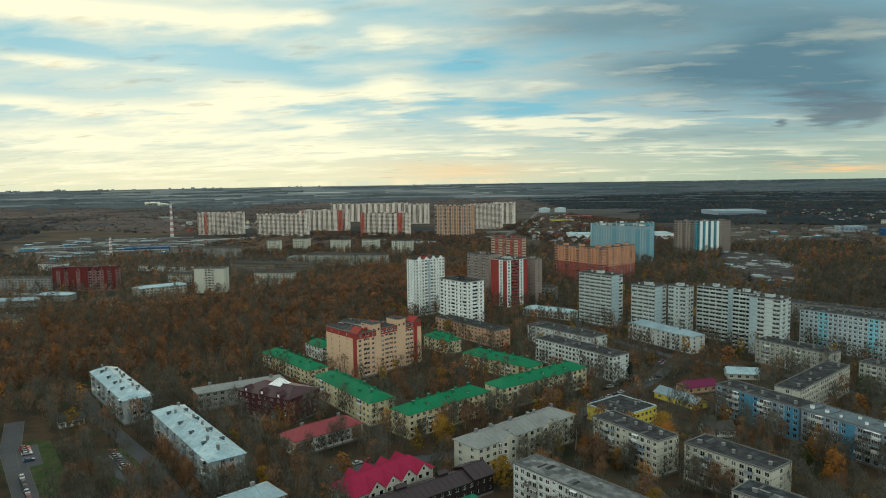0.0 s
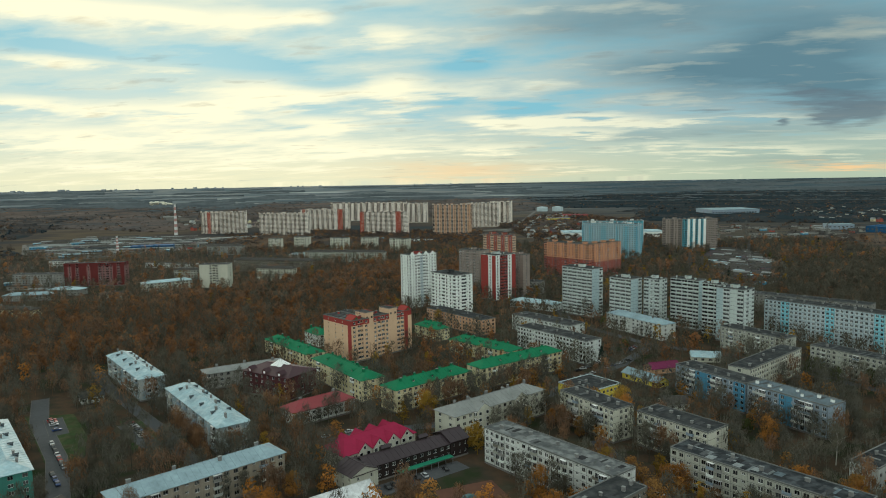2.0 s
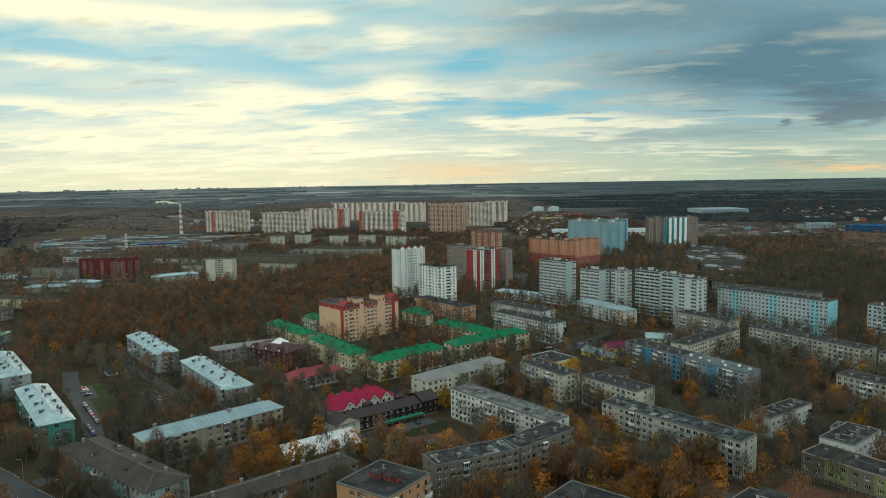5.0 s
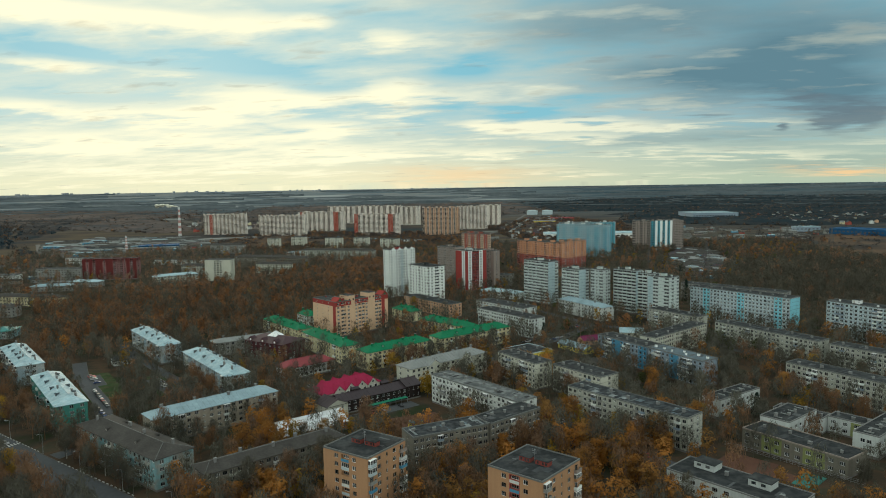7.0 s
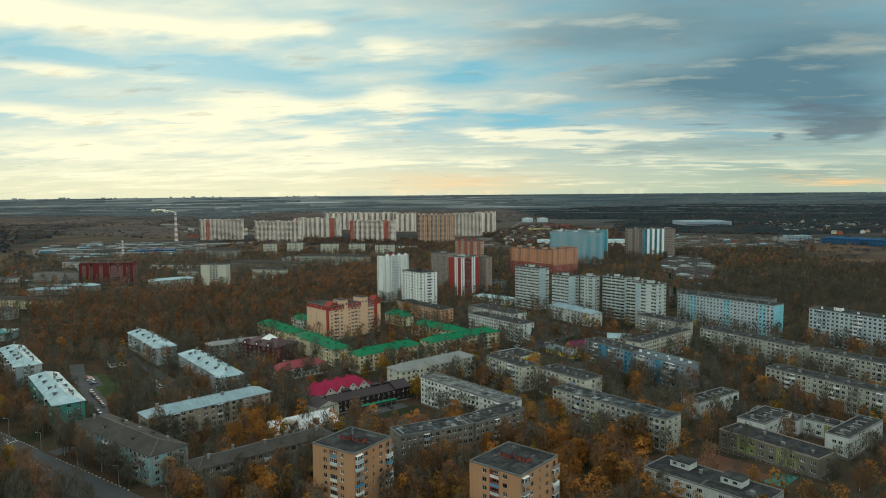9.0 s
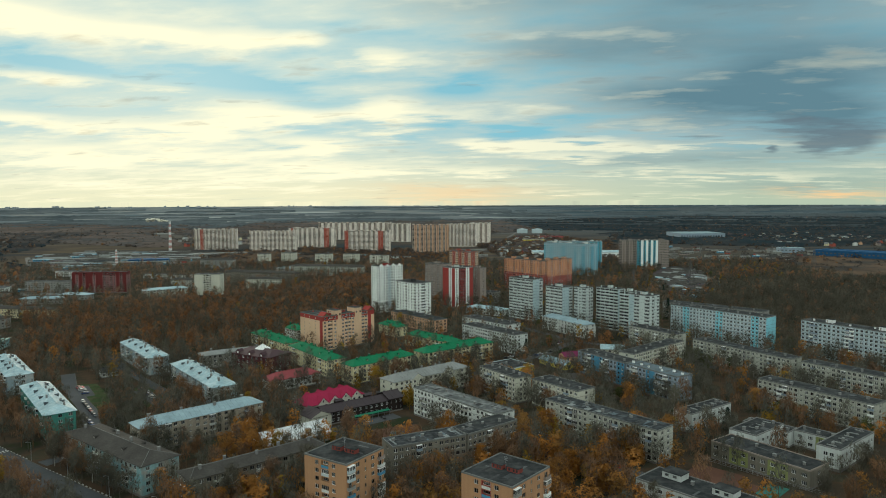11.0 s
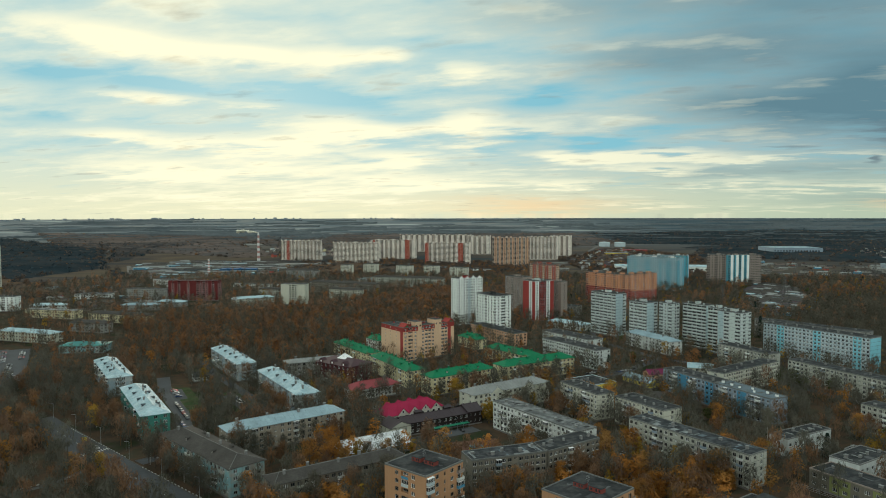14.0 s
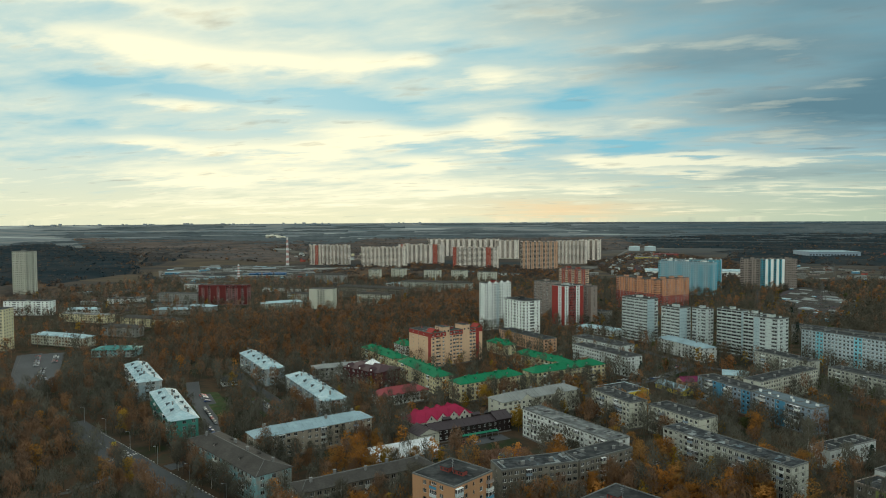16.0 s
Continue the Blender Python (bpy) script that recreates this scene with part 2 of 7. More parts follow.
BROWN_ROOF = material("dark_brown_metal_roof", (0.034, 0.023, 0.028), rough=0.6, var=0.2)
TEAL_ROOF = material("teal_metal_roof", (0.02, 0.16, 0.15), rough=0.5, var=0.2)
MAUVE_ROOF = material("maroon_metal_roof", (0.040, 0.013, 0.019), rough=0.55, var=0.25)
CONCRETE = wallmat("concrete", (0.30, 0.30, 0.29))
BRICK_RED = wallmat("red_brick", (0.105, 0.018, 0.017), streak=0.08)
VENT = wallmat("vent_plaster", (0.17, 0.17, 0.165))
RIM = wallmat("roof_rim", (0.12, 0.124, 0.12), var=0.3)
VENT_RED = wallmat("vent_brick", (0.17, 0.04, 0.032))
WHITE = wallmat("white", (0.70, 0.72, 0.71))
BARK = material("bark", (0.075, 0.062, 0.052), rough=0.95, var=0.3, rnd=0.2)
BIRCH = material("pale_birch_bark", (0.36, 0.34, 0.31), rough=0.9, var=0.4, rnd=0.2)
ASPHALT = material("asphalt", (0.066, 0.070, 0.075), spec=0.1, rough=0.85, var=0.3, fine=0.5, coarse=0.05, bump=0.1)
PAVING = material("worn_paving", (0.10, 0.097, 0.093), rough=0.9, spec=0.08, var=0.3, fine=0.5, coarse=0.05)
METAL = material("galvanised_steel", (0.35, 0.36, 0.37), rough=0.5, metal=0.6, var=0.2)
RUBBER = material("rubber", (0.02, 0.02, 0.02), rough=0.9, var=0.1)
JOINT = material("panel_joint", (0.10, 0.10, 0.095), rough=0.95, var=0.2)
STRIPE = wallmat("loggia_column", (0.54, 0.45, 0.37))
DORMER = material("dark_dormer_sheet", (0.045, 0.062, 0.072), rough=0.6, var=0.3)
LAWN = material("autumn_lawn", (0.030, 0.052, 0.020), rough=0.95, var=0.5, fine=0.5, coarse=0.08, col2=(0.055, 0.055, 0.028), spec=0.05)

PATCHES = [material("roofing_sheet_" + n, c, rough=0.85, var=0.4, fine=0.8, coarse=0.2, spec=0.12) for n, c in (("black", (0.022, 0.023, 0.025)), ("dark", (0.045, 0.048, 0.052)), ("grey", (0.075, 0.08, 0.084)), ("pale", (0.125, 0.14, 0.145)), ("silvery", (0.18, 0.20, 0.205)), ("bluish", (0.09, 0.12, 0.14)))]
TIN_SILVER = material("bare_silver_tin_roof", (0.60, 0.63, 0.64), rough=0.5, var=0.45, fine=0.7, coarse=0.2, streak=0.2, col2=(0.48, 0.50, 0.51))

# ---- mesh helpers ----
class Build:
    """Collects faces with materials and makes one mesh of them."""

    def __init__(self):
        self.v, self.f, self.m, self.mats = [], [], [], []

    def face(self, pts, mat):
        if mat not in self.mats:
            self.mats.append(mat)
        k = len(self.v)
        self.v.extend(pts)
        self.f.append(tuple(range(k, k + len(pts))))
        self.m.append(self.mats.index(mat))

    def box(self, x0, y0, z0, x1, y1, z1, mat, bottom=True):
        a, b, c, d = (x0, y0, z0), (x1, y0, z0), (x1, y1, z0), (x0, y1, z0)
        e, f, g, h = (x0, y0, z1), (x1, y0, z1), (x1, y1, z1), (x0, y1, z1)
        for q in ((a, b, f, e), (b, c, g, f), (c, d, h, g), (d, a, e, h), (e, f, g, h)):
            self.face(q, mat)
        if bottom:
            self.face((d, c, b, a), mat)

    def tube(self, p, q, r0, r1, n, mat, cap=True):
        p, q = Vector(p), Vector(q)
        ax = (q - p).normalized()
        s = ax.orthogonal().normalized()
        t = ax.cross(s)
        ring = [[tuple(c + (s * math.cos(2 * math.pi * i / n) + t * math.sin(2 * math.pi * i / n)) * r) for i in range(n)] for c, r in ((p, r0), (q, r1))]
        for i in range(n):
            j = (i + 1) % n
            self.face((ring[0][i], ring[0][j], ring[1][j], ring[1][i]), mat)
        if cap:
            self.face(tuple(ring[1]), mat)

    def mesh(self, name):
        me = bpy.data.meshes.new(name)
        place, kept, faces = {}, [], []
        for f in self.f:
            q = []
            for i in f:
                v = self.v[i]
                key = (round(v[0], 4), round(v[1], 4), round(v[2], 4))
                if key not in place:
                    place[key] = len(kept)
                    kept.append(tuple(v))
                q.append(place[key])
            faces.append(tuple(q))
        me.from_pydata(kept, [], faces)
        for m in self.mats:
            me.materials.append(m)
        me.polygons.foreach_set("material_index", self.m)
        me.update()
        return me


def part(name, data, parent, label="", m=None):
    """Links a mesh as one object under a thing or a part."""
    ob = new(name, data.mesh(name) if isinstance(data, Build) else data)
    ob.parent = parent
    if m is not None:
        ob.matrix_basis = m
    if label:
        ob["label"] = label
    return ob


def thing(name, m, label, category, group="", kind=""):
    ob = new(name)
    ob.empty_display_size = 0.5
    ob.matrix_basis = m
    return tagged(ob, label, category, group, kind)


FOOT = []  # footprints kept clear of trees: corner, angle, length, width, margin
WINDOWS, BALCONIES = {}, {}


def window_mesh(w, h, old=False):
    key = (round(w, 1), round(h, 1), old)
    if key not in WINDOWS:
        w, h, fm = key[0], key[1], FRAME_OLD if old else FRAME
        b, t = Build(), 0.09
        o, i = ((0, 0), (w, 0), (w, h), (0, h)), ((t, t), (w - t, t), (w - t, h - t), (t, h - t))
        for k in range(4):
            j = (k + 1) % 4
            b.face([(o[k][0], 0, o[k][1]), (o[j][0], 0, o[j][1]), (i[j][0], 0, i[j][1]), (i[k][0], 0, i[k][1])], fm)
            b.face([(i[k][0], 0, i[k][1]), (i[j][0], 0, i[j][1]), (i[j][0], .08, i[j][1]), (i[k][0], .08, i[k][1])], fm)
        n = max(1, round(w / 0.8))
        for k in range(1, n):
            x = w * k / n
            b.face([(x - .05, .01, t), (x + .05, .01, t), (x + .05, .01, h - t), (x - .05, .01, h - t)], fm)
        b.face([(t, .07, t), (w - t, .07, t), (w - t, .07, h - t), (t, .07, h - t)], GLASS)
        b.face([(-.05, -.12, -.06), (w + .05, -.12, -.06), (w + .05, 0, -.02), (-.05, 0, -.02)], fm)
        b.face([(-.05, -.12, -.1), (w + .05, -.12, -.1), (w + .05, -.12, -.06), (-.05, -.12, -.06)], fm)
        WINDOWS[key] = b.mesh("window")
    return WINDOWS[key]


def balcony_mesh(w, skin):
    key = (round(w, 1), skin.name)
    if key not in BALCONIES:
        w, b, d = key[0], Build(), 1.05
        b.box(0, -d, -.15, w, 0, 0, CONCRETE)
        for x0, y0, x1, y1 in ((0, -d, w, -d + .06), (0, -d + .06, .06, 0), (w - .06, -d + .06, w, 0)):
            b.box(x0, y0, 0.05, x1, y1, 1.05, skin)
        BALCONIES[key] = b.mesh("balcony")
    return BALCONIES[key]


def glazing_mesh(w):
    """Frames and panes that close a balcony."""
    key = (round(w, 1), "glazing")
    if key not in BALCONIES:
        w, b, d = key[0], Build(), 1.05
        n = max(2, round(w / 0.75))
        for k in range(n + 1):
            x = (w - .08) * k / n
            b.box(x, -d, 1.05, x + .08, -d + .08, 2.35, FRAME)
        b.box(0, -d, 2.35, w, 0, 2.47, FRAME)
        b.face([(.05, -d + .05, 1.05), (w - .05, -d + .05, 1.05), (w - .05, -d + .05, 2.35), (.05, -d + .05, 2.35)], GLASS)
        b.face([(.03, 0, 1.05), (.03, -d + .05, 1.05), (.03, -d + .05, 2.35), (.03, 0, 2.35)], GLASS)
        b.face([(w - .03, -d + .05, 1.05), (w - .03, 0, 1.05), (w - .03, 0, 2.35), (w - .03, -d + .05, 2.35)], GLASS)
        BALCONIES[key] = b.mesh("glazing")
    return BALCONIES[key]


def facade(root, side, L, W, floors, fh, z0, zt, cols, wall, accent, plinth, lod, old, skins, rng, stripe=None, boxed=0.35, upper=None, joints=False, bands=None):
    """One wall with its openings, windows and balconies. cols: a letter a bay (w window, n narrow, d wide, l loggia, b balcony, s stair, - blank; capitals on the accent colour)."""
    width = L if side in (0, 2) else W
    o = ((0, 0), (L, 0), (L, W), (0, W))[side]
    dx, dy = ((1, 0), (0, 1), (-1, 0), (0, -1))[side]
    nx, ny = dy, -dx

    def P(s, z, d=0.0):
        return (o[0] + dx * s - nx * d, o[1] + dy * s - ny * d, z)

    turn = (0, 90, 180, 270)[side]
    b = Build()
    n = len(cols)
    cw = width / n
    holes = []
    b.face([P(0, 0), P(width, 0), P(width, z0), P(0, z0)], plinth)
    b.face([P(0, z0 + floors * fh), P(width, z0 + floors * fh), P(width, zt), P(0, zt)], stripe or wall)
    for c, ch in enumerate(cols):
        s0, s1 = c * cw, (c + 1) * cw
        skin = accent if ch.isupper() else wall
        k = ch.lower()
        if k == "g":
            k, skin = "l", STRIPE
        if k == "-" or k == "x":
            zs = z0 + (floors - 1 if stripe else floors) * fh
            b.face([P(s0, z0), P(s1, z0), P(s1, zs), P(s0, zs)], accent if k == "x" else skin)
            if stripe:
                b.face([P(s0, zs), P(s1, zs), P(s1, zs + fh), P(s0, zs + fh)], stripe)
            continue
        for f in range(floors):
            za, zb = z0 + f * fh, z0 + (f + 1) * fh
            depth = 0.2
            top = stripe if (stripe and f == floors - 1) else skin
            if upper and f >= upper[0]:
                top = upper[1]
            if k == "l":
                g = min(0.25, cw * 0.08)
                a0, a1, b0, b1, depth = s0 + g, s1 - g, za + 1.05, zb - 0.2, 1.1
                if rng.random() < boxed:
                    depth = 0.12
            else:
                ww, wh, sill = {"w": (1.75, 1.55, .8), "n": (0.9, 1.4, .9), "d": (2.1, 1.6, .8), "b": (1.9, 2.1, .15), "s": (1.3, 1.1, 1.7)}[k]
                ww = min(ww, cw * 0.72)
                wh = min(wh, fh - sill - 0.25)
                a0 = (s0 + s1 - ww) / 2
                a1, b0, b1 = a0 + ww, za + sill, za + sill + wh
            if lod < 2:
                if k == "l" and lod == 0:
                    b.face([P(a0, za + .12, -.05), P(a1, za + .12, -.05), P(a1, b0 + .06, -.05), P(a0, b0 + .06, -.05)], rng.choice(skins))
                for q in ((s0, za, s1, b0), (s0, b1, s1, zb), (s0, b0, a0, b1), (a1, b0, s1, b1)):
                    b.face([P(q[0], q[1]), P(q[2], q[1]), P(q[2], q[3]), P(q[0], q[3])], top)
                for (p, q), (r, t) in zip(((a0, b0), (a1, b0), (a1, b1), (a0, b1)), ((a1, b0), (a1, b1), (a0, b1), (a0, b0))):
                    b.face([P(p, q), P(r, t), P(r, t, depth), P(p, q, depth)], skin)
            else:
                b.face([P(s0, za), P(s1, za), P(s1, zb), P(s0, zb)], top)
                depth = -0.05
            holes.append((f, a0, b0, a1 - a0, b1 - b0, depth))
            if k == "b" and f > 0 and lod < 2:
                bw = min(cw * 0.92, 3.2)
                bal = part("balcony", balcony_mesh(bw, rng.choice(skins)), root, "", Matrix.Translation(P((s0 + s1 - bw) / 2, za + .1)) @ pose(0, 0, 0, 0, 0, turn))
                if rng.random() < boxed:
                    part("glazing", glazing_mesh(bw), bal, "white framed balcony glazing")
    part("wall", b, root)
    if lod == 2 and side in (0, 1):
        for c, ch in enumerate(cols):
            if ch not in "gx" and ch != "X":
                continue
            b = Build()
            s0, s1, dp = c * cw + .15, (c + 1) * cw - .15, 1.1
            zc = zt + (2.4, .6, 1.6)[c % 3] if ch == "g" else zt + .4
            skin = STRIPE if ch == "g" else accent
            b.face([P(s0, 0, -dp), P(s1, 0, -dp), P(s1, zc, -dp), P(s0, zc, -dp)], skin)
            for q, r in ((s0, s0), (s1, s1)):
                b.face([P(q, 0, 0), P(q, 0, -dp), P(q, zc, -dp), P(q, zc, 0)], wall)
            b.face([P(s0, zc, -dp), P(s1, zc, -dp), P(s1, zc, .6), P(s0, zc, .6)], wall)
            b.face([P(s0, zt, .6), P(s1, zt, .6), P(s1, zc, .6), P(s0, zc, .6)], wall)
            if ch == "g":
                for f in range(floors):
                    za = z0 + f * fh
                    b.face([P(s0 + .2, za + .6, -dp - .04), P(s1 - .2, za + .6, -dp - .04), P(s1 - .2, za + 2.6, -dp - .04), P(s0 + .2, za + 2.6, -dp - .04)], GLASS)
                    b.face([P(s0, za - .1, -dp - .06), P(s1, za - .1, -dp - .06), P(s1, za + .6, -dp - .06), P(s0, za + .6, -dp - .06)], skin)
            part("bay", b, root)
    if bands:
        for f in range(1, floors + 1):
            b, z = Build(), z0 + f * fh
            for (q0, q1), (d0, d1), (h0, h1) in (((0, width), (-.35, -.35), (-.45, .55)),):
                b.face([P(q0, z + h0, d0), P(q1, z + h0, d0), P(q1, z + h1, d1), P(q0, z + h1, d1)], bands)
                b.face([P(q0, z + h1, d1), P(q1, z + h1, d1), P(q1, z + h1, 0), P(q0, z + h1, 0)], bands)
                b.face([P(q0, z + h0, 0), P(q1, z + h0, 0), P(q1, z + h0, d0), P(q0, z + h0, d0)], bands)
            part("floor_band", b, root)
    if joints:
        b = Build()
        for f in range(floors + 1):
            z = z0 + f * fh
            b.face([P(0, z - .06, -.012), P(width, z - .06, -.012), P(width, z + .06, -.012), P(0, z + .06, -.012)], JOINT)
        for c in range(0, n + 1, 2):
            s = min(max(c * cw, .06), width - .06)
            b.face([P(s - .05, z0, -.016), P(s + .05, z0, -.016), P(s + .05, z0 + floors * fh, -.016), P(s - .05, z0 + floors * fh, -.016)], JOINT)
        tagged(part("joint_group", b, root), kind="stuff")
    if lod == 0:
        for f, s, z, w, h, d in holes:
            part("window", window_mesh(w, h, old and rng.random() < 0.4), root, "", Matrix.Translation(P(s, z, d)) @ pose(0, 0, 0, 0, 0, turn))
        return
    r = Build()
    for f, s, z, w, h, d in holes:
        fr = FRAME_OLD if lod == 2 or old and rng.random() < 0.4 else FRAME
        t = 0.09
        r.face([P(s, z, d), P(s + w, z, d), P(s + w, z + h, d), P(s, z + h, d)], fr)
        for a, e in ((0.0, 0.5), (0.5, 1.0)):
            r.face([P(s + w * a + t * .7, z + t, d - .03), P(s + w * e - t * .7, z + t, d - .03), P(s + w * e - t * .7, z + h - t, d - .03), P(s + w * a + t * .7, z + h - t, d - .03)], GLASS)
    if holes:
        tagged(part("window_group", r, root), kind="stuff")


def flat_roof(root, L, W, z, skin, rim, rng, vents=4, heads=1, vent_mat=None, edge=0.5):
    b = Build()
    t = 0.3
    b.face([(t, t, z - .05), (L - t, t, z - .05), (L - t, W - t, z - .05), (t, W - t, z - .05)], skin)
    for x0, y0, x1, y1 in ((-.08, -.08, L + .08, t), (-.08, W - t, L + .08, W + .08), (-.08, t, t, W - t), (L - t, t, L + .08, W - t)):
        b.box(x0, y0, z - .3, x1, y1, z + edge, rim)
    for k in range(int(L * W / (26 if skin is BITUMEN_WET else 60)) if L < 130 else 0):
        w, d = rng.choice(((1.0, 5.0), (1.0, 8.0), (2.0, 4.5), (3.0, 3.5), (4.5, 1.0))) if W > 10 else (1.0, 4.0)
        x, y = rng.uniform(t + .3, L - t - w - .3), rng.uniform(t + .2, max(t + .3, W - t - d - .2))
        if y + d < W - t:
            h = z - .044 + .004 * (k % 9)
            b.face([(x, y, h), (x + w, y, h), (x + w, y + d, h), (x, y + d, h)], rng.choice(PATCHES if skin is BITUMEN_WET else PATCHES[:3]))
    part("roof", b, root)
    vm = vent_mat or VENT
    for k in range(vents):
        x, y = L * (k + .5) / vents + rng.uniform(-1, 1), W * rng.choice((.33, .6)) + rng.uniform(-.8, .8)
        b = Build()
        w, d, h = rng.uniform(.8, 1.6), rng.uniform(.7, 1.1), rng.uniform(.9, 1.5)
        b.box(-w / 2, -d / 2, 0, w / 2, d / 2, h, vm)
        b.box(-w / 2 - .12, -d / 2 - .12, h, w / 2 + .12, d / 2 + .12, h + .12, TIN_GREY)
        part("roof_vent", b, root, "", pose(x, y, z - .05))
    for k in range(heads):
        b = Build()
        w, d, h = min(5.0, W * .4), min(4.0, W * .3), 2.3
        b.box(0, 0, 0, w, d, h, vm)
        b.box(-.2, -.2, h, w + .2, d + .2, h + .18, BITUMEN)
        b.box(.8, -.04, 0, 1.7, 0, 1.9, FRAME_OLD)
        part("lift_house", b, root, "", pose(L * (k + .5) / heads - w / 2, W * .35, z - .05))


def hip_roof(root, L, W, z, skin, rise, over=0.6, hip=None, seams=2.4, dormers=0, chimneys=0, rng=None, gable_wall=None, chimney_mat=None):
    """A metal roof with standing seams; hip 0 makes gables."""
    hip = W * .5 if hip is None else hip
    b = Build()
    x0, x1, y0, y1, ym = -over, L + over, -over, W + over, W / 2
    r0, r1 = (hip if hip else x0), (L - hip if hip else x1)
    A, B, C, D, R, S = (x0, y0, z), (x1, y0, z), (x1, y1, z), (x0, y1, z), (r0, ym, z + rise), (r1, ym, z + rise)
    b.face([A, B, S, R], skin)
    b.face([C, D, R, S], skin)
    if hip:
        b.face([B, C, S], skin)
        b.face([D, A, R], skin)
    b.face([(x0, y0, z - .18), (x0, y1, z - .18), (x1, y1, z - .18), (x1, y0, z - .18)], skin)
    for p, q in ((A, B), (B, C), (C, D), (D, A)):
        b.face([(p[0], p[1], z - .18), (q[0], q[1], z - .18), q, p], skin)
    cap = RIM if skin is SLATE else skin
    b.box(r0, ym - .12, z + rise - .05, r1, ym + .12, z + rise + .12, cap)
    if hip and skin is SLATE:
        for e, top in ((A, R), (B, S), (C, S), (D, R)):
            b.tube(e, top, .14, .14, 4, cap)
    if not hip and gable_wall:
        for x in (0.0, L):
            b.face([(x, 0, z - .1), (x, W, z - .1), (x, ym, z + rise * (1 - 0.12))], gable_wall)
    n = int(L / seams)
    for k in range(1, n):
        x = L * k / n
        if r0 < x < r1:
            for ye in (y0, y1):
                s = -1 if ye < ym else 1
                b.face([(x - .05, ye, z + .02), (x + .05, ye, z + .02), (x + .05, ym, z + rise + .02), (x - .05, ym, z + rise + .02)], skin)
                b.face([(x - .05, ye, z + .1), (x - .05, ym, z + rise + .1), (x + .05, ym, z + rise + .1), (x + .05, ye, z + .1)], skin)
                b.face([(x - .05, ye, z), (x - .05, ym, z + rise), (x - .05, ym, z + rise + .1), (x - .05, ye, z + .1)], skin)
                b.face([(x + .05, ye, z + .1), (x + .05, ym, z + rise + .1), (x + .05, ym, z + rise), (x + .05, ye, z)], skin)
    part("roof", b, root)
    for k in range(dormers):
        lid = DORMER if skin is TIN else skin
        x = r0 + (r1 - r0) * (k + .5) / dormers
        for s in (-1, 1):
            y = ym + s * W * .27
            zz = z + rise * (1 - abs(y - ym) / (ym + over))
            b = Build()
            q = lambda a, c, e: (a, -s * c, e)
            b.face([q(-.55, -.7, -.35), q(.55, -.7, -.35), q(.55, -.7, .75), q(-.55, -.7, .75)], FRAME_OLD)
            b.face([q(-.35, -.73, -.05), q(.35, -.73, -.05), q(.35, -.73, .55), q(-.35, -.73, .55)], GLASS)
            b.face([q(-.55, -.7, -.35), q(-.55, -.7, .75), q(-.55, .9, .75)], lid)
            b.face([q(.55, -.7, -.35), q(.55, .9, .75), q(.55, -.7, .75)], lid)
            b.face([q(-.75, -.9, .7), q(.75, -.9, .7), q(0, -.9, 1.25)], lid)
            b.face([q(-.75, -.9, .7), q(0, -.9, 1.25), q(0, 1.4, 1.25), q(-.75, 1.0, .7)], lid)
            b.face([q(.75, -.9, .7), q(.75, 1.0, .7), q(0, 1.4, 1.25), q(0, -.9, 1.25)], lid)
            part("dormer", b, root, "", pose(x + rng.uniform(-1, 1), y, zz))
    for k in range(chimneys):
        x = L * (k + .5) / chimneys + rng.uniform(-1.2, 1.2)
        y = ym + W * rng.choice((.1, .22, -.12))
        zz = z + rise * (1 - abs(y - ym) / (ym + over))
        b = Build()
        w = rng.uniform(.9, 1.5)
        b.box(-w / 2, -.4, -.8, w / 2, .4, 1.5, chimney_mat or VENT)
        b.box(-w / 2 - .1, -.5, 1.5, w / 2 + .1, .5, 1.65, TIN_GREY)
        part("chimney", b, root, "", pose(x, y, zz))


def block(label, A, ang, L, W, floors, front, end, wall, fh=2.8, base=0.9, accent=None, roof="flat", roof_mat=None, rim=None, lod=0, old=True, skins=None, seed=1, back=None,
          rise=3.0, hip=None, dormers=0, chimneys=0, vents=4, heads=0, category="apartment building", name="apartment_building", stripe=None, plinth=None, boxed=0.35, vent_mat=None,
          margin=3.2, chimney_mat=None, group="", parapet=0.6, upper=None, joints=False, bands=None):
    rng = random.Random(seed)
    root = thing(name, pose(A[0], A[1], 0, 0, 0, ang), label, category, group)
    FOOT.append((A[0], A[1], ang, L, W, margin))
    z0, zt = base, base + floors * fh + (parapet if roof == "flat" else 0.25)
    cx = A[0] + L / 2 * math.cos(radians(ang)) - W / 2 * math.sin(radians(ang))
    cy = A[1] + L / 2 * math.sin(radians(ang)) + W / 2 * math.cos(radians(ang))
    for side, cols in enumerate((front, end, back or front, end)):
        na = radians(ang - 90 + 90 * side)
        seen = math.cos(na) * (-10 - cx) + math.sin(na) * (40 - cy) > -5
        if not seen:
            cols = cols.replace("b", "w")
        facade(root, side, L, W, floors, fh, z0, zt, cols, wall, accent or wall, plinth or PLINTH, lod if seen else max(lod, 1), old, skins or [wall], rng, stripe, boxed, upper, joints, bands if side < 2 else None)
    if roof == "flat":
        flat_roof(root, L, W, zt, roof_mat or BITUMEN, rim or RIM, rng, vents, heads, vent_mat, edge=0.25)
    else:
        hip_roof(root, L, W, zt, roof_mat or TIN, rise, 0.6, 0 if roof == "gable" else hip, 400.0 if roof_mat in (SLATE, RED_ROOF, MAUVE_ROOF, PINK_ROOF) else 2.4, dormers, chimneys, rng, wall, chimney_mat)
    return root

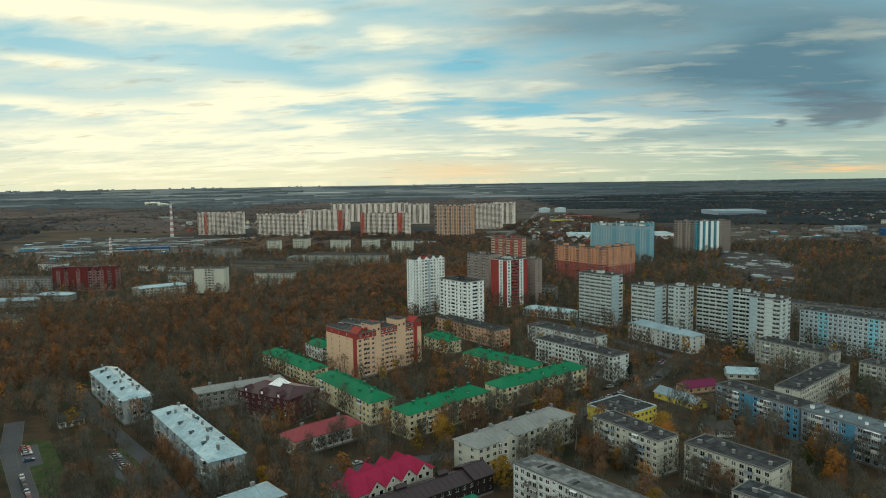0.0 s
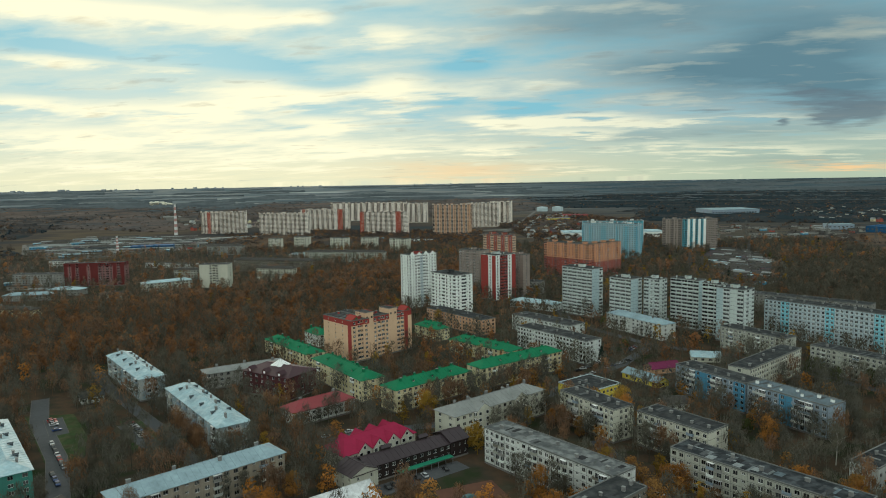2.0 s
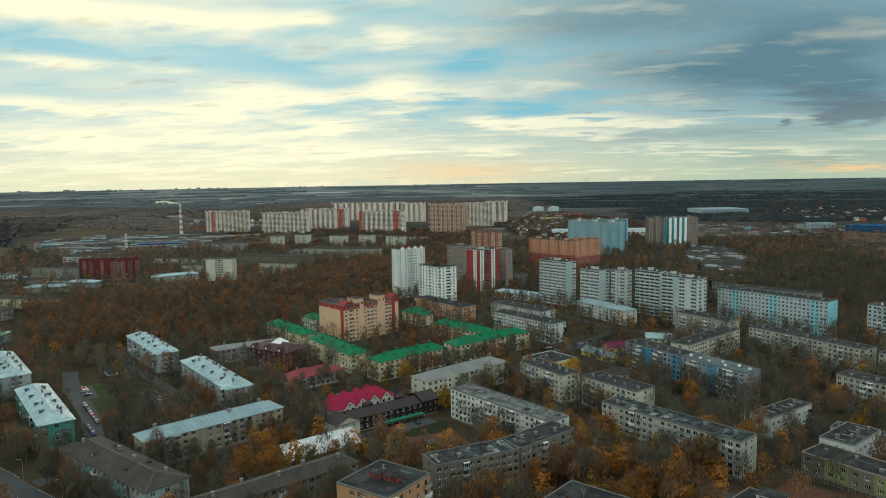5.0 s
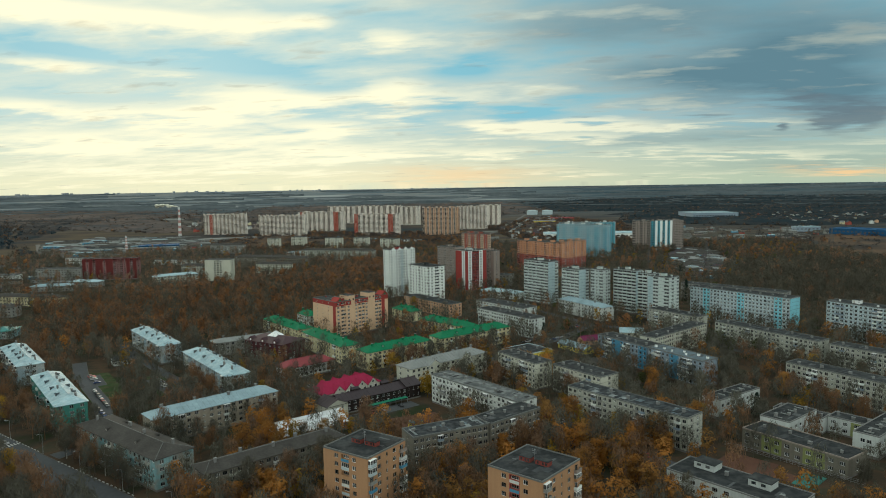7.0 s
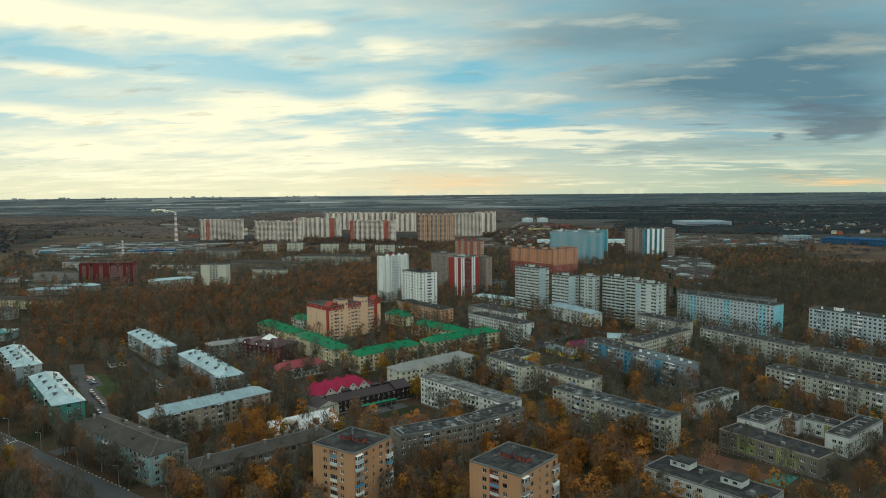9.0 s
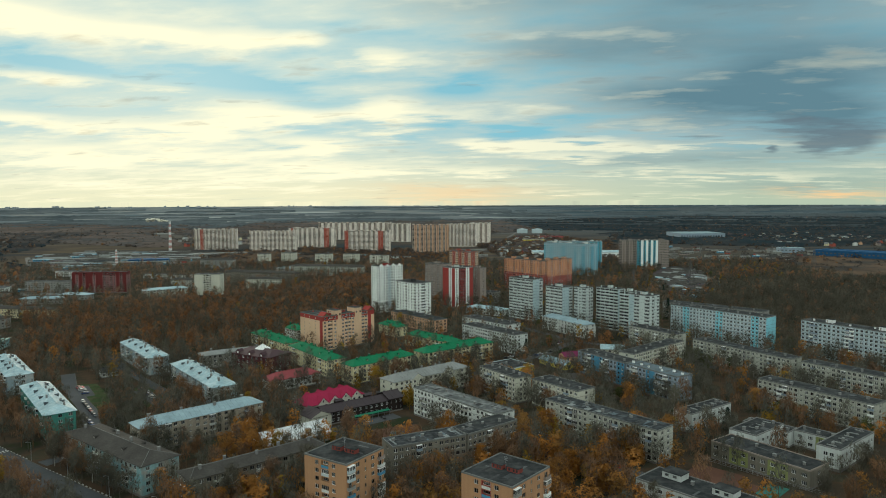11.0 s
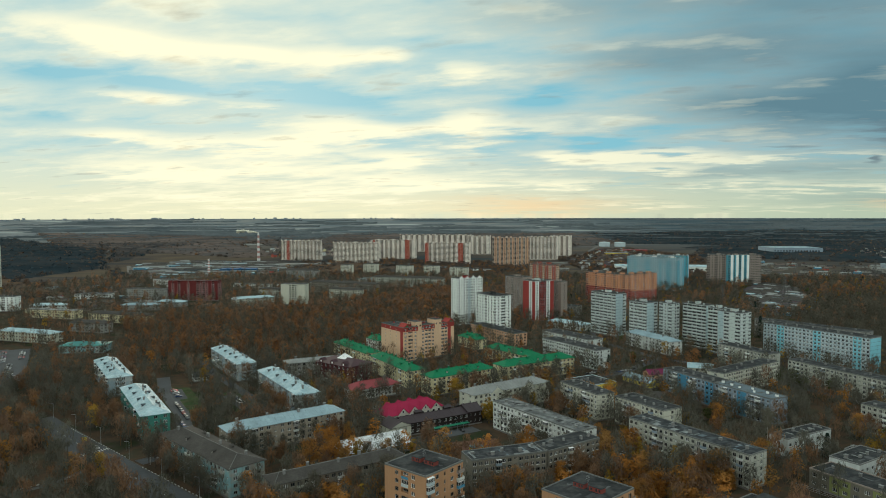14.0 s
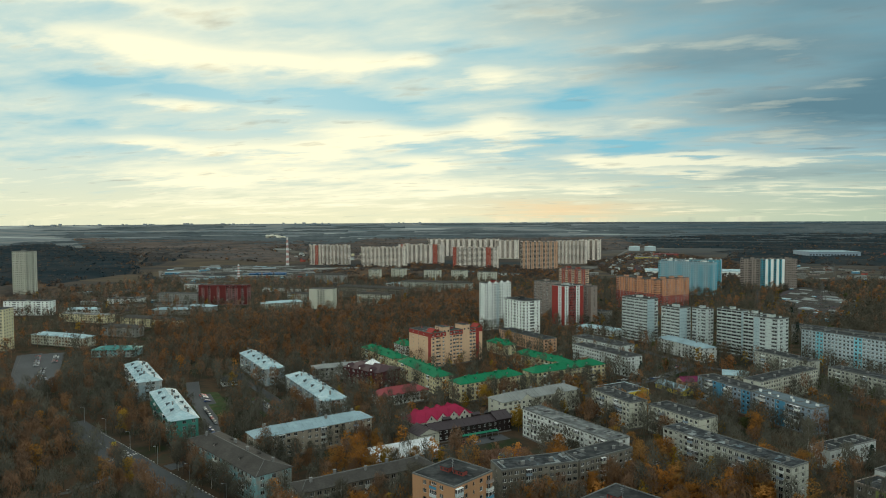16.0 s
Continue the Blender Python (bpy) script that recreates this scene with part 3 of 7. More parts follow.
# ---- the housing blocks ----
W_BLUE = wallmat("pale_blue_plaster", (0.24, 0.32, 0.35), streak=0.3, var=0.28, col2=(0.37, 0.38, 0.36))
W_GREEN = wallmat("sea_green_plaster", (0.05, 0.205, 0.17), streak=0.25, var=0.25)
W_TURQ = wallmat("weathered_turquoise_plaster", (0.18, 0.325, 0.34), streak=0.35, var=0.3, col2=(0.26, 0.25, 0.22))
W_CREAM = wallmat("cream_plaster", (0.58, 0.52, 0.33), streak=0.1)
W_IVORY = wallmat("ivory_plaster", (0.455, 0.455, 0.375), streak=0.15)
W_GREYP = wallmat("grey_panel", (0.225, 0.225, 0.205), streak=0.22, var=0.2)
W_WHITEP = wallmat("whitewashed_panel", (0.51, 0.535, 0.505), streak=0.25, var=0.2)
W_DUN = wallmat("dun_plaster", (0.27, 0.235, 0.185), streak=0.3, var=0.25)
W_BEIGE = wallmat("beige_panel", (0.335, 0.345, 0.295), streak=0.2)
W_LIGHTB = wallmat("blue_grey_panel", (0.215, 0.275, 0.325), streak=0.2)
W_SKY = wallmat("azure_panel", (0.06, 0.215, 0.33), streak=0.12)
W_AQUA = wallmat("aqua_panel", (0.20, 0.50, 0.58), streak=0.1)
W_PALE = wallmat("pale_grey_tile", (0.38, 0.46, 0.48), streak=0.12)
W_TOWER = wallmat("tower_panel", (0.44, 0.50, 0.48), streak=0.15)
W_TOWER_B = wallmat("bluish_tower_panel", (0.34, 0.44, 0.46), streak=0.15)
W_BRICK = wallmat("ochre_brick", (0.36, 0.200, 0.105), streak=0.14, var=0.2, fine=3.0)
W_PINKBRICK = wallmat("salmon_brick", (0.57, 0.385, 0.25), streak=0.08)
W_REDTRIM = wallmat("red_trim", (0.27, 0.038, 0.031), streak=0.05)
W_ORANGE = wallmat("orange_brick", (0.56, 0.26, 0.14), streak=0.08)
W_RUST = wallmat("rust_red_brick", (0.30, 0.075, 0.055), streak=0.08)
W_WHITE = wallmat("bright_white_panel", (0.70, 0.74, 0.70), streak=0.08)
W_TAUPE = wallmat("taupe_brick", (0.25, 0.205, 0.175), streak=0.12)
W_ESTATE = wallmat("estate_white_panel", (0.74, 0.68, 0.60), streak=0.1)
W_ESTATE_R = wallmat("estate_red_panel", (0.30, 0.075, 0.05), streak=0.08)
W_SAND = wallmat("sand_brick", (0.48, 0.29, 0.18), streak=0.1)
W_DARK = wallmat("dark_brown_boards", (0.020, 0.013, 0.012), streak=0.1)
W_MAUVE = wallmat("maroon_brick", (0.075, 0.022, 0.024), streak=0.1)
W_YELLOW = wallmat("yellow_plaster", (0.62, 0.50, 0.08), streak=0.1)
W_LIME = wallmat("lime_plaster", (0.21, 0.235, 0.09), streak=0.1)
W_GLASSBLUE = wallmat("blue_cladding", (0.055, 0.285, 0.36), streak=0.05, rough=0.4)
W_OLDBRICK = wallmat("old_silicate_brick", (0.155, 0.142, 0.115), streak=0.25, var=0.25)
W_OFF = wallmat("off_white_panel", (0.50, 0.54, 0.515), streak=0.2)
BL_SKINS = [W_LIGHTB, W_WHITE, W_GREYP, W_WHITEP]
MIX_SKINS = [W_GREYP, W_WHITE, W_BEIGE, W_OLDBRICK, W_LIGHTB, W_WHITEP]
BR_SKINS = [W_WHITE, W_BRICK, W_PALE, W_GREYP, W_WHITEP, W_TAUPE, W_SKY]

hipped = dict(roof="hip", fh=2.85, base=0.8, dormers=4, chimneys=7, rise=3.2, boxed=0.25)
TYP = "wwbwswbwwbwswbwwbwswbw"
block("four-storey pale blue house with a whitish tin hip roof", (-219, 516), -53, 69, 13.5, 4, TYP, "-ww-", W_BLUE, seed=1, skins=MIX_SKINS, roof_mat=TIN, **hipped)
block("four-storey pale blue house with tin roof and many chimneys", (-157, 444), -54, 75, 14, 4, TYP, "-ww-", W_BLUE, seed=2, skins=MIX_SKINS, roof_mat=TIN, **hipped)
block("four-storey sea-green house with pale tin hip roof", (-223, 393), -53, 71, 14, 4, TYP, "www", W_GREEN, seed=3, skins=[W_GREEN, W_WHITE, W_TURQ], roof_mat=TIN, **hipped)
block("four-storey house with pale tin roof among bare trees", (-284, 467), -52, 66, 14, 4, TYP, "-ww-", W_BLUE, seed=4, skins=MIX_SKINS, roof_mat=TIN, **hipped)
block("weathered turquoise house with a dark slate hip roof", (-157, 309), -40, 66, 16, 4, "wwbwwswwbwwwswwbwws", "wbw", W_TURQ, seed=5, skins=MIX_SKINS, roof="hip", fh=2.9, base=0.9, dormers=2, chimneys=4, rise=2.8, roof_mat=SLATE)
block("long beige two-storey grey house with blue-grey tin roof", (-126, 315), 41, 62, 13, 4, "wwwbwwswwbwwwsbww", "ww", W_DUN, seed=6, skins=MIX_SKINS, roof="hip", fh=2.75, base=0.8, dormers=0, chimneys=4, rise=2.9, roof_mat=TIN_BLUE)
block("low grey house with pale roof behind maroon building", (-148, 479), 29, 46, 12, 3, "wwwwswwwwswww", "ww", W_GREYP, seed=7, roof="hip", fh=2.8, base=0.7, rise=1.8, roof_mat=TIN_GREY, chimneys=3)
green = dict(roof="hip", fh=2.75, base=0.6, rise=3.2, roof_mat=GREEN_ROOF, chimneys=4, chimney_mat=GREEN_ROOF, dormers=3, skins=[W_CREAM, W_WHITE], boxed=0.2)
block("cream four-storey house with green metal roof, facing court", (-92, 500), -56, 60, 14, 4, "wwbwwswwbwwwsbww", "www", W_CREAM, seed=8, **green)
block("cream four-storey house with long green metal roof", (-39.5, 432), 40, 51, 13, 4, "wwwbwwswwbwwww", "ww", W_CREAM, seed=9, **green)
block("cream house with green roof at the street", (6, 468), 35, 62, 13, 4, "wwbwwswwbwwwsbwww", "ww", W_CREAM, seed=10, **green)
block("cream house with green roof behind bare trees", (-9, 553), -47, 52, 13, 3, "wwbwwswwbwww", "ww", W_CREAM, seed=11, **{**green, "lod": 1})
block("cream house with green roof by the wood", (-135, 566), -52, 59, 13, 3, "wwbwwswwbwwww", "ww", W_CREAM, seed=12, **{**green, "lod": 1})
block("small white house with green roof trim", (-112, 590), -53, 20, 12, 3, "wwwww", "ww", W_WHITE, seed=13, **{**green, "lod": 1, "dormers": 0})
block("cream house with green roof behind tall block", (-33, 604), -53, 26, 12, 3, "wwwwww", "ww", W_CREAM, seed=14, **{**green, "lod": 1})
CREAM_HOUSE = block("cream house with grey tin roof and bay gables", (-12, 389), 39, 58, 14, 4, "wwwbwwswwwwbwsww", "ww", W_IVORY, seed=15, roof="hip", fh=2.9, base=0.8, rise=3.0, roof_mat=TIN_GREY, dormers=2, chimneys=5, skins=[W_IVORY, W_WHITE])
slab = dict(fh=2.75, base=0.8, vents=5, joints=True)
block("whitewashed five-storey panel block with patched flat roof", (-1, 369), -52, 64, 12, 5, "wwbbwwswbbwwwbbwswwbbw", "-w-w-", W_WHITEP, seed=16, roof_mat=BITUMEN_PALE, skins=MIX_SKINS, **slab)
block("beige five-storey block with dark flat roof", (39, 416), -60, 35, 12, 5, "wwbbwswbbww", "-ww-", W_IVORY, seed=17, skins=MIX_SKINS, **slab)
block("beige five-storey block with bare white gable wall", (66, 384), -55, 34, 14, 5, "wwbbwswwbww", "-w-", W_IVORY, seed=18, skins=MIX_SKINS, **slab)
block("long grey five-storey panel block with patched roof", (66, 343), -52, 65, 12, 5, "wwswwbbwwswwwbbwwswwbw", "-w-w-", W_BEIGE, seed=19, roof_mat=BITUMEN_WET, skins=MIX_SKINS, **slab)
block("blue-grey five-storey block with azure stair columns", (109, 457), -62, 43, 13, 5, "wwbbWXWbbwwWW", "-ww-", W_LIGHTB, accent=W_SKY, seed=20, skins=BL_SKINS, boxed=0.5, **slab)
block("blue-grey five-storey block with bright azure bays", (130, 418.5), -62, 40, 13, 5, "wbbwwWXbbbww", "-ww-", W_LIGHTB, accent=W_SKY, seed=21, skins=BL_SKINS, boxed=0.5, roof_mat=PATCHES[5], vent_mat=WHITE, **{**slab, "vents": 7})
block("long beige five-storey block with dark roof", (201, 491), -62, 76, 12, 5, "wwbwwswwbwwwwbwwswwbwwww", "-w-", W_BEIGE, seed=22, lod=1, skins=MIX_SKINS, **slab)
block("long beige five-storey block further along the street", (240, 417), -58, 66, 12, 5, "wwbwwswwbwwwwbwwswwbww", "-w-", W_BEIGE, seed=23, skins=MIX_SKINS, **slab)
block("grey five-storey block with white balconies behind school", (193, 378), -59, 62, 12, 5, "wwwwbbwwswwwbbwwwswwb", "-w-", W_BEIGE, seed=24, skins=[W_WHITE, W_LIGHTB, W_WHITEP], boxed=0.6, **slab)
block("five-storey beige block seen along its dark roof", (143, 443), 40, 64, 12, 5, "wwwwwwwwswwwwwwwwswwwwww", "-w-", W_IVORY, seed=25, skins=MIX_SKINS, **slab)
block("beige five-storey block by the towers", (172, 548), -61, 46, 12, 5, "wwbwwswwbwwwww", "-w-", W_BEIGE, seed=26, lod=1, skins=MIX_SKINS, **slab)
block("white five-storey block with grey flat roof", (38, 563), -55, 62, 14, 5, "wwwwwswwwwwwswwwwwwsww", "ww-w", W_OFF, seed=27, lod=1, skins=MIX_SKINS, **slab)
block("low white house behind the white block", (41, 618), -53, 58, 16, 4, "wwwwwswwwwwwww", "ww", W_OFF, seed=28, lod=1, skins=MIX_SKINS, **slab)
block("white two-storey grey house with blue-grey tin roof", (114, 619), -62, 56, 13, 4, "wwbwwswwbwwww", "ww", W_WHITEP, seed=29, lod=1, roof="hip", rise=2.6, roof_mat=TIN_BLUE, chimneys=6, fh=2.75, base=0.6)
block("salmon three-storey house with dark flat roof", (-24, 654), -54, 68, 14, 4, "wwwwwwwswwwwwwwsww", "www", W_SAND, seed=30, lod=1, fh=2.7, base=0.6)
block("long grey block behind nine-storey slab", (246, 680), -47, 98, 13, 5, "wwwwwwwwwwwwwwwwwwwwwwwwww", "-w-", W_GREYP, seed=31, lod=1, **slab)
block("nine-storey pale grey slab with aqua columns and gable", (218, 582), -56, 85, 14, 9, "wwwwWWwwwwwwwwWWwwwwwwwwWWww", "XXX", W_PALE, accent=W_AQUA, seed=32, lod=0, old=False, fh=2.8, base=1.0, joints=True, vents=8)
block("nine-storey pale panel slab with glazed balconies", (286, 500), -61, 110, 13, 9, "wwbbwwwwwwbbwwwwwwbbwwwwwwbbwwwwww", "-w-", W_PALE, seed=33, lod=1, fh=2.8, base=1.0, joints=True, vents=8, heads=3, skins=[W_WHITE, W_PALE, W_LIGHTB], boxed=0.6, vent_mat=WHITE)
block("orange brick nine-storey tower with red vent boxes", (-38.5, 238), -36, 19.5, 20, 9, "-wlw-", "bwnwb", W_BRICK, accent=W_RUST, seed=34, fh=2.85, base=1.2, vents=0, skins=BR_SKINS, boxed=0.4, parapet=0.5)
block("orange brick nine-storey tower with loggias and flat roof", (15.5, 219), -42, 20, 22, 9, "-wLw-", "bwnwb", W_BRICK, accent=W_RUST, seed=35, fh=2.85, base=1.2, vents=0, skins=BR_SKINS, boxed=0.4, parapet=0.5)
old5 = dict(fh=2.75, base=0.8, vents=5, joints=True)
block("grey-brown brick block with a worn slate roof", (-83, 252), 39, 58, 12, 4, "wwwbwwswwbwwwwwswwbw", "wbw", W_OLDBRICK, seed=36, skins=MIX_SKINS, roof="hip", hip=4, roof_mat=SLATE, rise=2.2, fh=2.9, base=0.9, chimneys=5)
block("grey five-storey block between orange trees", (-9, 277), 24, 34, 12, 5, "wwwwbwwswwwww", "-w-", W_OLDBRICK, seed=37, skins=MIX_SKINS, roof_mat=BITUMEN_WET, **old5)
block("grey five-storey block with dark roof below trees", (23, 291), 39, 31, 12, 5, "wwwwbwwswww", "-w-", W_OLDBRICK, seed=38, skins=MIX_SKINS, **old5)

# towers of the middle distance
tower = dict(joints=True, lod=1, boxed=0.75, fh=2.8, base=1.0, vents=3, heads=1, old=False, vent_mat=W_TOWER)
block("fourteen-storey grey tower with loggia bands", (92, 681), -53, 32, 14, 14, "llllll", "XXl", W_TOWER, accent=W_TOWER_B, seed=40, **tower)
block("fourteen-storey tower section with long loggias", (119, 630), -53, 20, 14, 13, "llll", "XXl", W_TOWER, accent=W_TOWER_B, seed=41, **tower)
block("fourteen-storey tower section, stepped back", (143, 621), -53, 14, 10, 13, "lwl", "-wl", W_TOWER, accent=W_TOWER_B, seed=42, **tower)
block("fourteen-storey tower section with loggia front", (163, 619), -53, 24, 10, 13, "lllll", "XXl", W_TOWER, accent=W_TOWER_B, seed=43, **tower)
block("fourteen-storey tower section in shade", (176, 590), -53, 14, 10, 13, "lll", "-l", W_TOWER, accent=W_TOWER_B, seed=44, **tower)
block("fourteen-storey end tower with blank panels", (178, 570), -53, 20, 14, 13, "Xl-l", "-l-l", W_TOWER, accent=W_TOWER_B, seed=45, **tower)
block("orange and rust brick complex with stepped roof", (116, 915), -53, 68, 14, 14, "lwwlwwlwwlwwl", "wlw", W_RUST, accent=W_ORANGE, stripe=W_ORANGE, upper=(8, W_ORANGE), seed=46, **{**tower, "vent_mat": W_ORANGE, "heads": 3})
block("orange and rust brick wing with loggias", (165, 866), 37, 46, 14, 14, "wlwwlwwlw", "wlw", W_RUST, accent=W_ORANGE, stripe=W_ORANGE, upper=(7, W_ORANGE), parapet=0.8, seed=47, **{**tower, "vent_mat": W_ORANGE, "heads": 3})
block("red tower with white window bands", (29, 763), -53, 21, 26, 15, "XXdX", "dLLdX", W_WHITE, accent=W_REDTRIM, seed=48, **{**tower, "vents": 5})
block("taupe brick tower behind the white towers", (10, 812), -45, 28, 16, 15, "lwlwlw", "-w-", W_TAUPE, seed=50, **{**tower, "vent_mat": W_TAUPE})
block("taupe brick tower beside the red tower", (62, 783), -48, 14, 10, 14, "-lw-", "-w-", W_TAUPE, accent=W_SAND, seed=51, **{**tower, "vent_mat": W_TAUPE})
block("rust red tower with pink loggias behind", (43, 904), -53, 36, 18, 18, "LwLwLw", "LwL", W_RUST, accent=W_PINKBRICK, seed=52, **{**tower, "vent_mat": W_RUST, "heads": 2})
WT = block("white seventeen-storey tower with crown gables and red panels", (-47, 723), -53, 13, 31, 17, "wnw", "wnwlNlwnww", W_WHITE, accent=W_PALE, seed=53, **{**tower, "vent_mat": W_REDTRIM})
block("white twelve-storey tower with dark loggias", (-20, 681), -53, 33, 18, 13, "lwwlwwl", "wlw", W_WHITE, seed=55, **{**tower, "vent_mat": BITUMEN, "boxed": 0.15})
yr = dict(lod=1, fh=2.85, base=1.0, vents=3, old=False, stripe=W_REDTRIM, seed=57, vent_mat=W_REDTRIM, boxed=0.5)
block("salmon brick ten-storey house, end wing with red trim", (-93, 556), -50, 33, 14, 9, "-n-n-n-X", "wlw", W_PINKBRICK, accent=W_REDTRIM, **yr)
SALMON = block("salmon brick ten-storey house with red trim", (-71, 532), 43, 50, 14, 9, "Xll--wllw--llX-", "-w-", W_PINKBRICK, accent=W_REDTRIM, heads=2, parapet=0.85, **yr)

# far estates
W_BANDS = wallmat("pale_blue_balcony_band", (0.22, 0.43, 0.50), streak=0.1)
est = dict(lod=2, fh=2.8, base=1.0, vents=6, heads=3, old=False, vent_mat=W_ESTATE)
block("seventeen-storey white estate block with red bay", (-547, 1729), -25, 48, 20, 17, "ggwwggwwXXXXggwwggww", "gwwgww", W_ESTATE, accent=W_ESTATE_R, seed=60, **est)
block("seventeen-storey white estate block, angled", (-503, 1709), 15, 64, 20, 17, "ggwwggwwggwwggwwggwwggwwggww", "gwwgww", W_ESTATE, accent=W_ESTATE_R, seed=61, **est)
block("seventeen-storey white estate slab with loggias", (-385, 1610), -8, 108, 20, 17, "ggwwggwwggwwggwwggwwggwwggwwggwwggwwggwwggww", "gwwgww", W_ESTATE, seed=62, **est)
block("seventeen-storey estate slab with red and white bays", (-328, 1790), -12, 120, 20, 17, "wwXXwggwwggwwggwwggwwggwwggwwlXXXXggww", "gwwgww", W_ESTATE, accent=W_ESTATE_R, seed=63, **est)
block("seventeen-storey estate slab with a red corner", (-166, 1600), -8, 104, 20, 17, "XXXggwwggwwggwwggwwggwwggwwXXXXggwwl", "gwwgww", W_ESTATE, accent=W_ESTATE_R, seed=64, **est)
block("seventeen-storey estate slab in second row", (-300, 2130), -4, 220, 20, 18, "ggwwggwwggwwggwwggwwggwwggwwggwwggwwggwwggwwggwwggww", "gwwgww", W_ESTATE, seed=65, **est)
block("white estate tower in second row", (-82, 2000), -10, 62, 20, 18, "ggwwggwwggwwggwwl", "gwwgww", W_ESTATE, seed=66, **est)
block("sand brick estate slab of seventeen storeys", (-10, 1560), -14, 80, 22, 22, "gwgwgwgwgwgwgwgw", "gwgw", W_SAND, seed=67, **{**est, "vent_mat": W_SAND})
block("white estate slab beside the sand one", (76, 1760), 6, 76, 20, 20, "ggwwggwwggwwggwwggwwggwwggwwggww", "gwwgww", W_ESTATE, seed=68, **est)
block("pale estate tower at the road", (146, 1930), -14, 56, 20, 19, "ggwwggwwggwwggww", "gwwgww", W_ESTATE, seed=69, **est)
block("blue glazed seventeen-storey block with white bands", (204, 1105), -38, 82, 22, 17, "WddWddddWWddddWddWWddW", "WdW", W_PALE, accent=W_GLASSBLUE, seed=70, bands=W_BANDS, **{**est, "vents": 14, "stripe": W_PALE, "vent_mat": W_WHITE})
block("blue glazed wing behind the first block", (225, 1190), -8, 92, 20, 16, "WWWWwWWWWWwWWWW", "XwX", W_PALE, accent=W_GLASSBLUE, seed=71, **{**est, "vent_mat": W_WHITE})
block("taupe and white eighteen-storey tower", (340, 1157), -20, 34, 24, 17, "lwlwlw", "lwlw", W_TAUPE, seed=72, **{**est, "heads": 1, "vent_mat": W_TAUPE})
block("white and blue ribbed eighteen-storey tower", (368, 1140), 5, 34, 24, 17, "lXwXlXwX", "lwlw", W_GLASSBLUE, accent=W_WHITE, seed=73, **{**est, "heads": 1, "vent_mat": W_TAUPE})
block("taupe eighteen-storey tower with loggias", (404, 1150), 14, 22, 24, 17, "lwlwlwl", "lwlw", W_TAUPE, seed=74, **{**est, "heads": 1, "vent_mat": W_TAUPE})
for k, (x, y, L) in enumerate(((-292, 1282, 20), (-254, 1309, 26), (-186, 1273, 30), (-134, 1268, 26), (-84, 1235, 32))):
    block("pale seven-storey block before the estate", (x, y), -25, L, 14, 7, "wlwwlw", "-w-", W_IVORY, lod=1, seed=80 + k, vents=3, group="pale blocks before the estate")
W_MAUVE2 = wallmat("red_brick_loggia", (0.20, 0.10, 0.095), streak=0.1)
block("red brick nine-storey block with white loggias", (-440, 899), 3, 67, 15, 9, "xwxlxxwxxlwlwxlx", "-l-", W_MAUVE2, accent=BRICK_RED, seed=90, lod=1, vents=5, rim=BRICK_RED, stripe=BRICK_RED)
block("white nine-storey block with dark balconies", (-275, 866), -3, 32, 15, 9, "---blb---", "-w-", W_IVORY, seed=91, lod=1, vents=3)
block("cream tower block of twenty-three storeys", (-782, 985), -10, 27, 20, 24, "lwlwlwl", "lwlw", W_IVORY, seed=92, lod=1, vents=2, heads=1)
block("pale yellow twelve-storey block", (-498, 554), 10, 44, 16, 13, "wwwwwwwwww", "wwww", W_CREAM, seed=93, lod=1, vents=2)
block("white six-storey house with grey bays", (-628, 775), 5, 26, 14, 6, "wwlww", "ww", W_WHITE, seed=94, lod=1)
block("white six-storey house, second section", (-598, 778), 5, 26, 14, 6, "wwlww", "ww", W_WHITE, seed=95, lod=1)

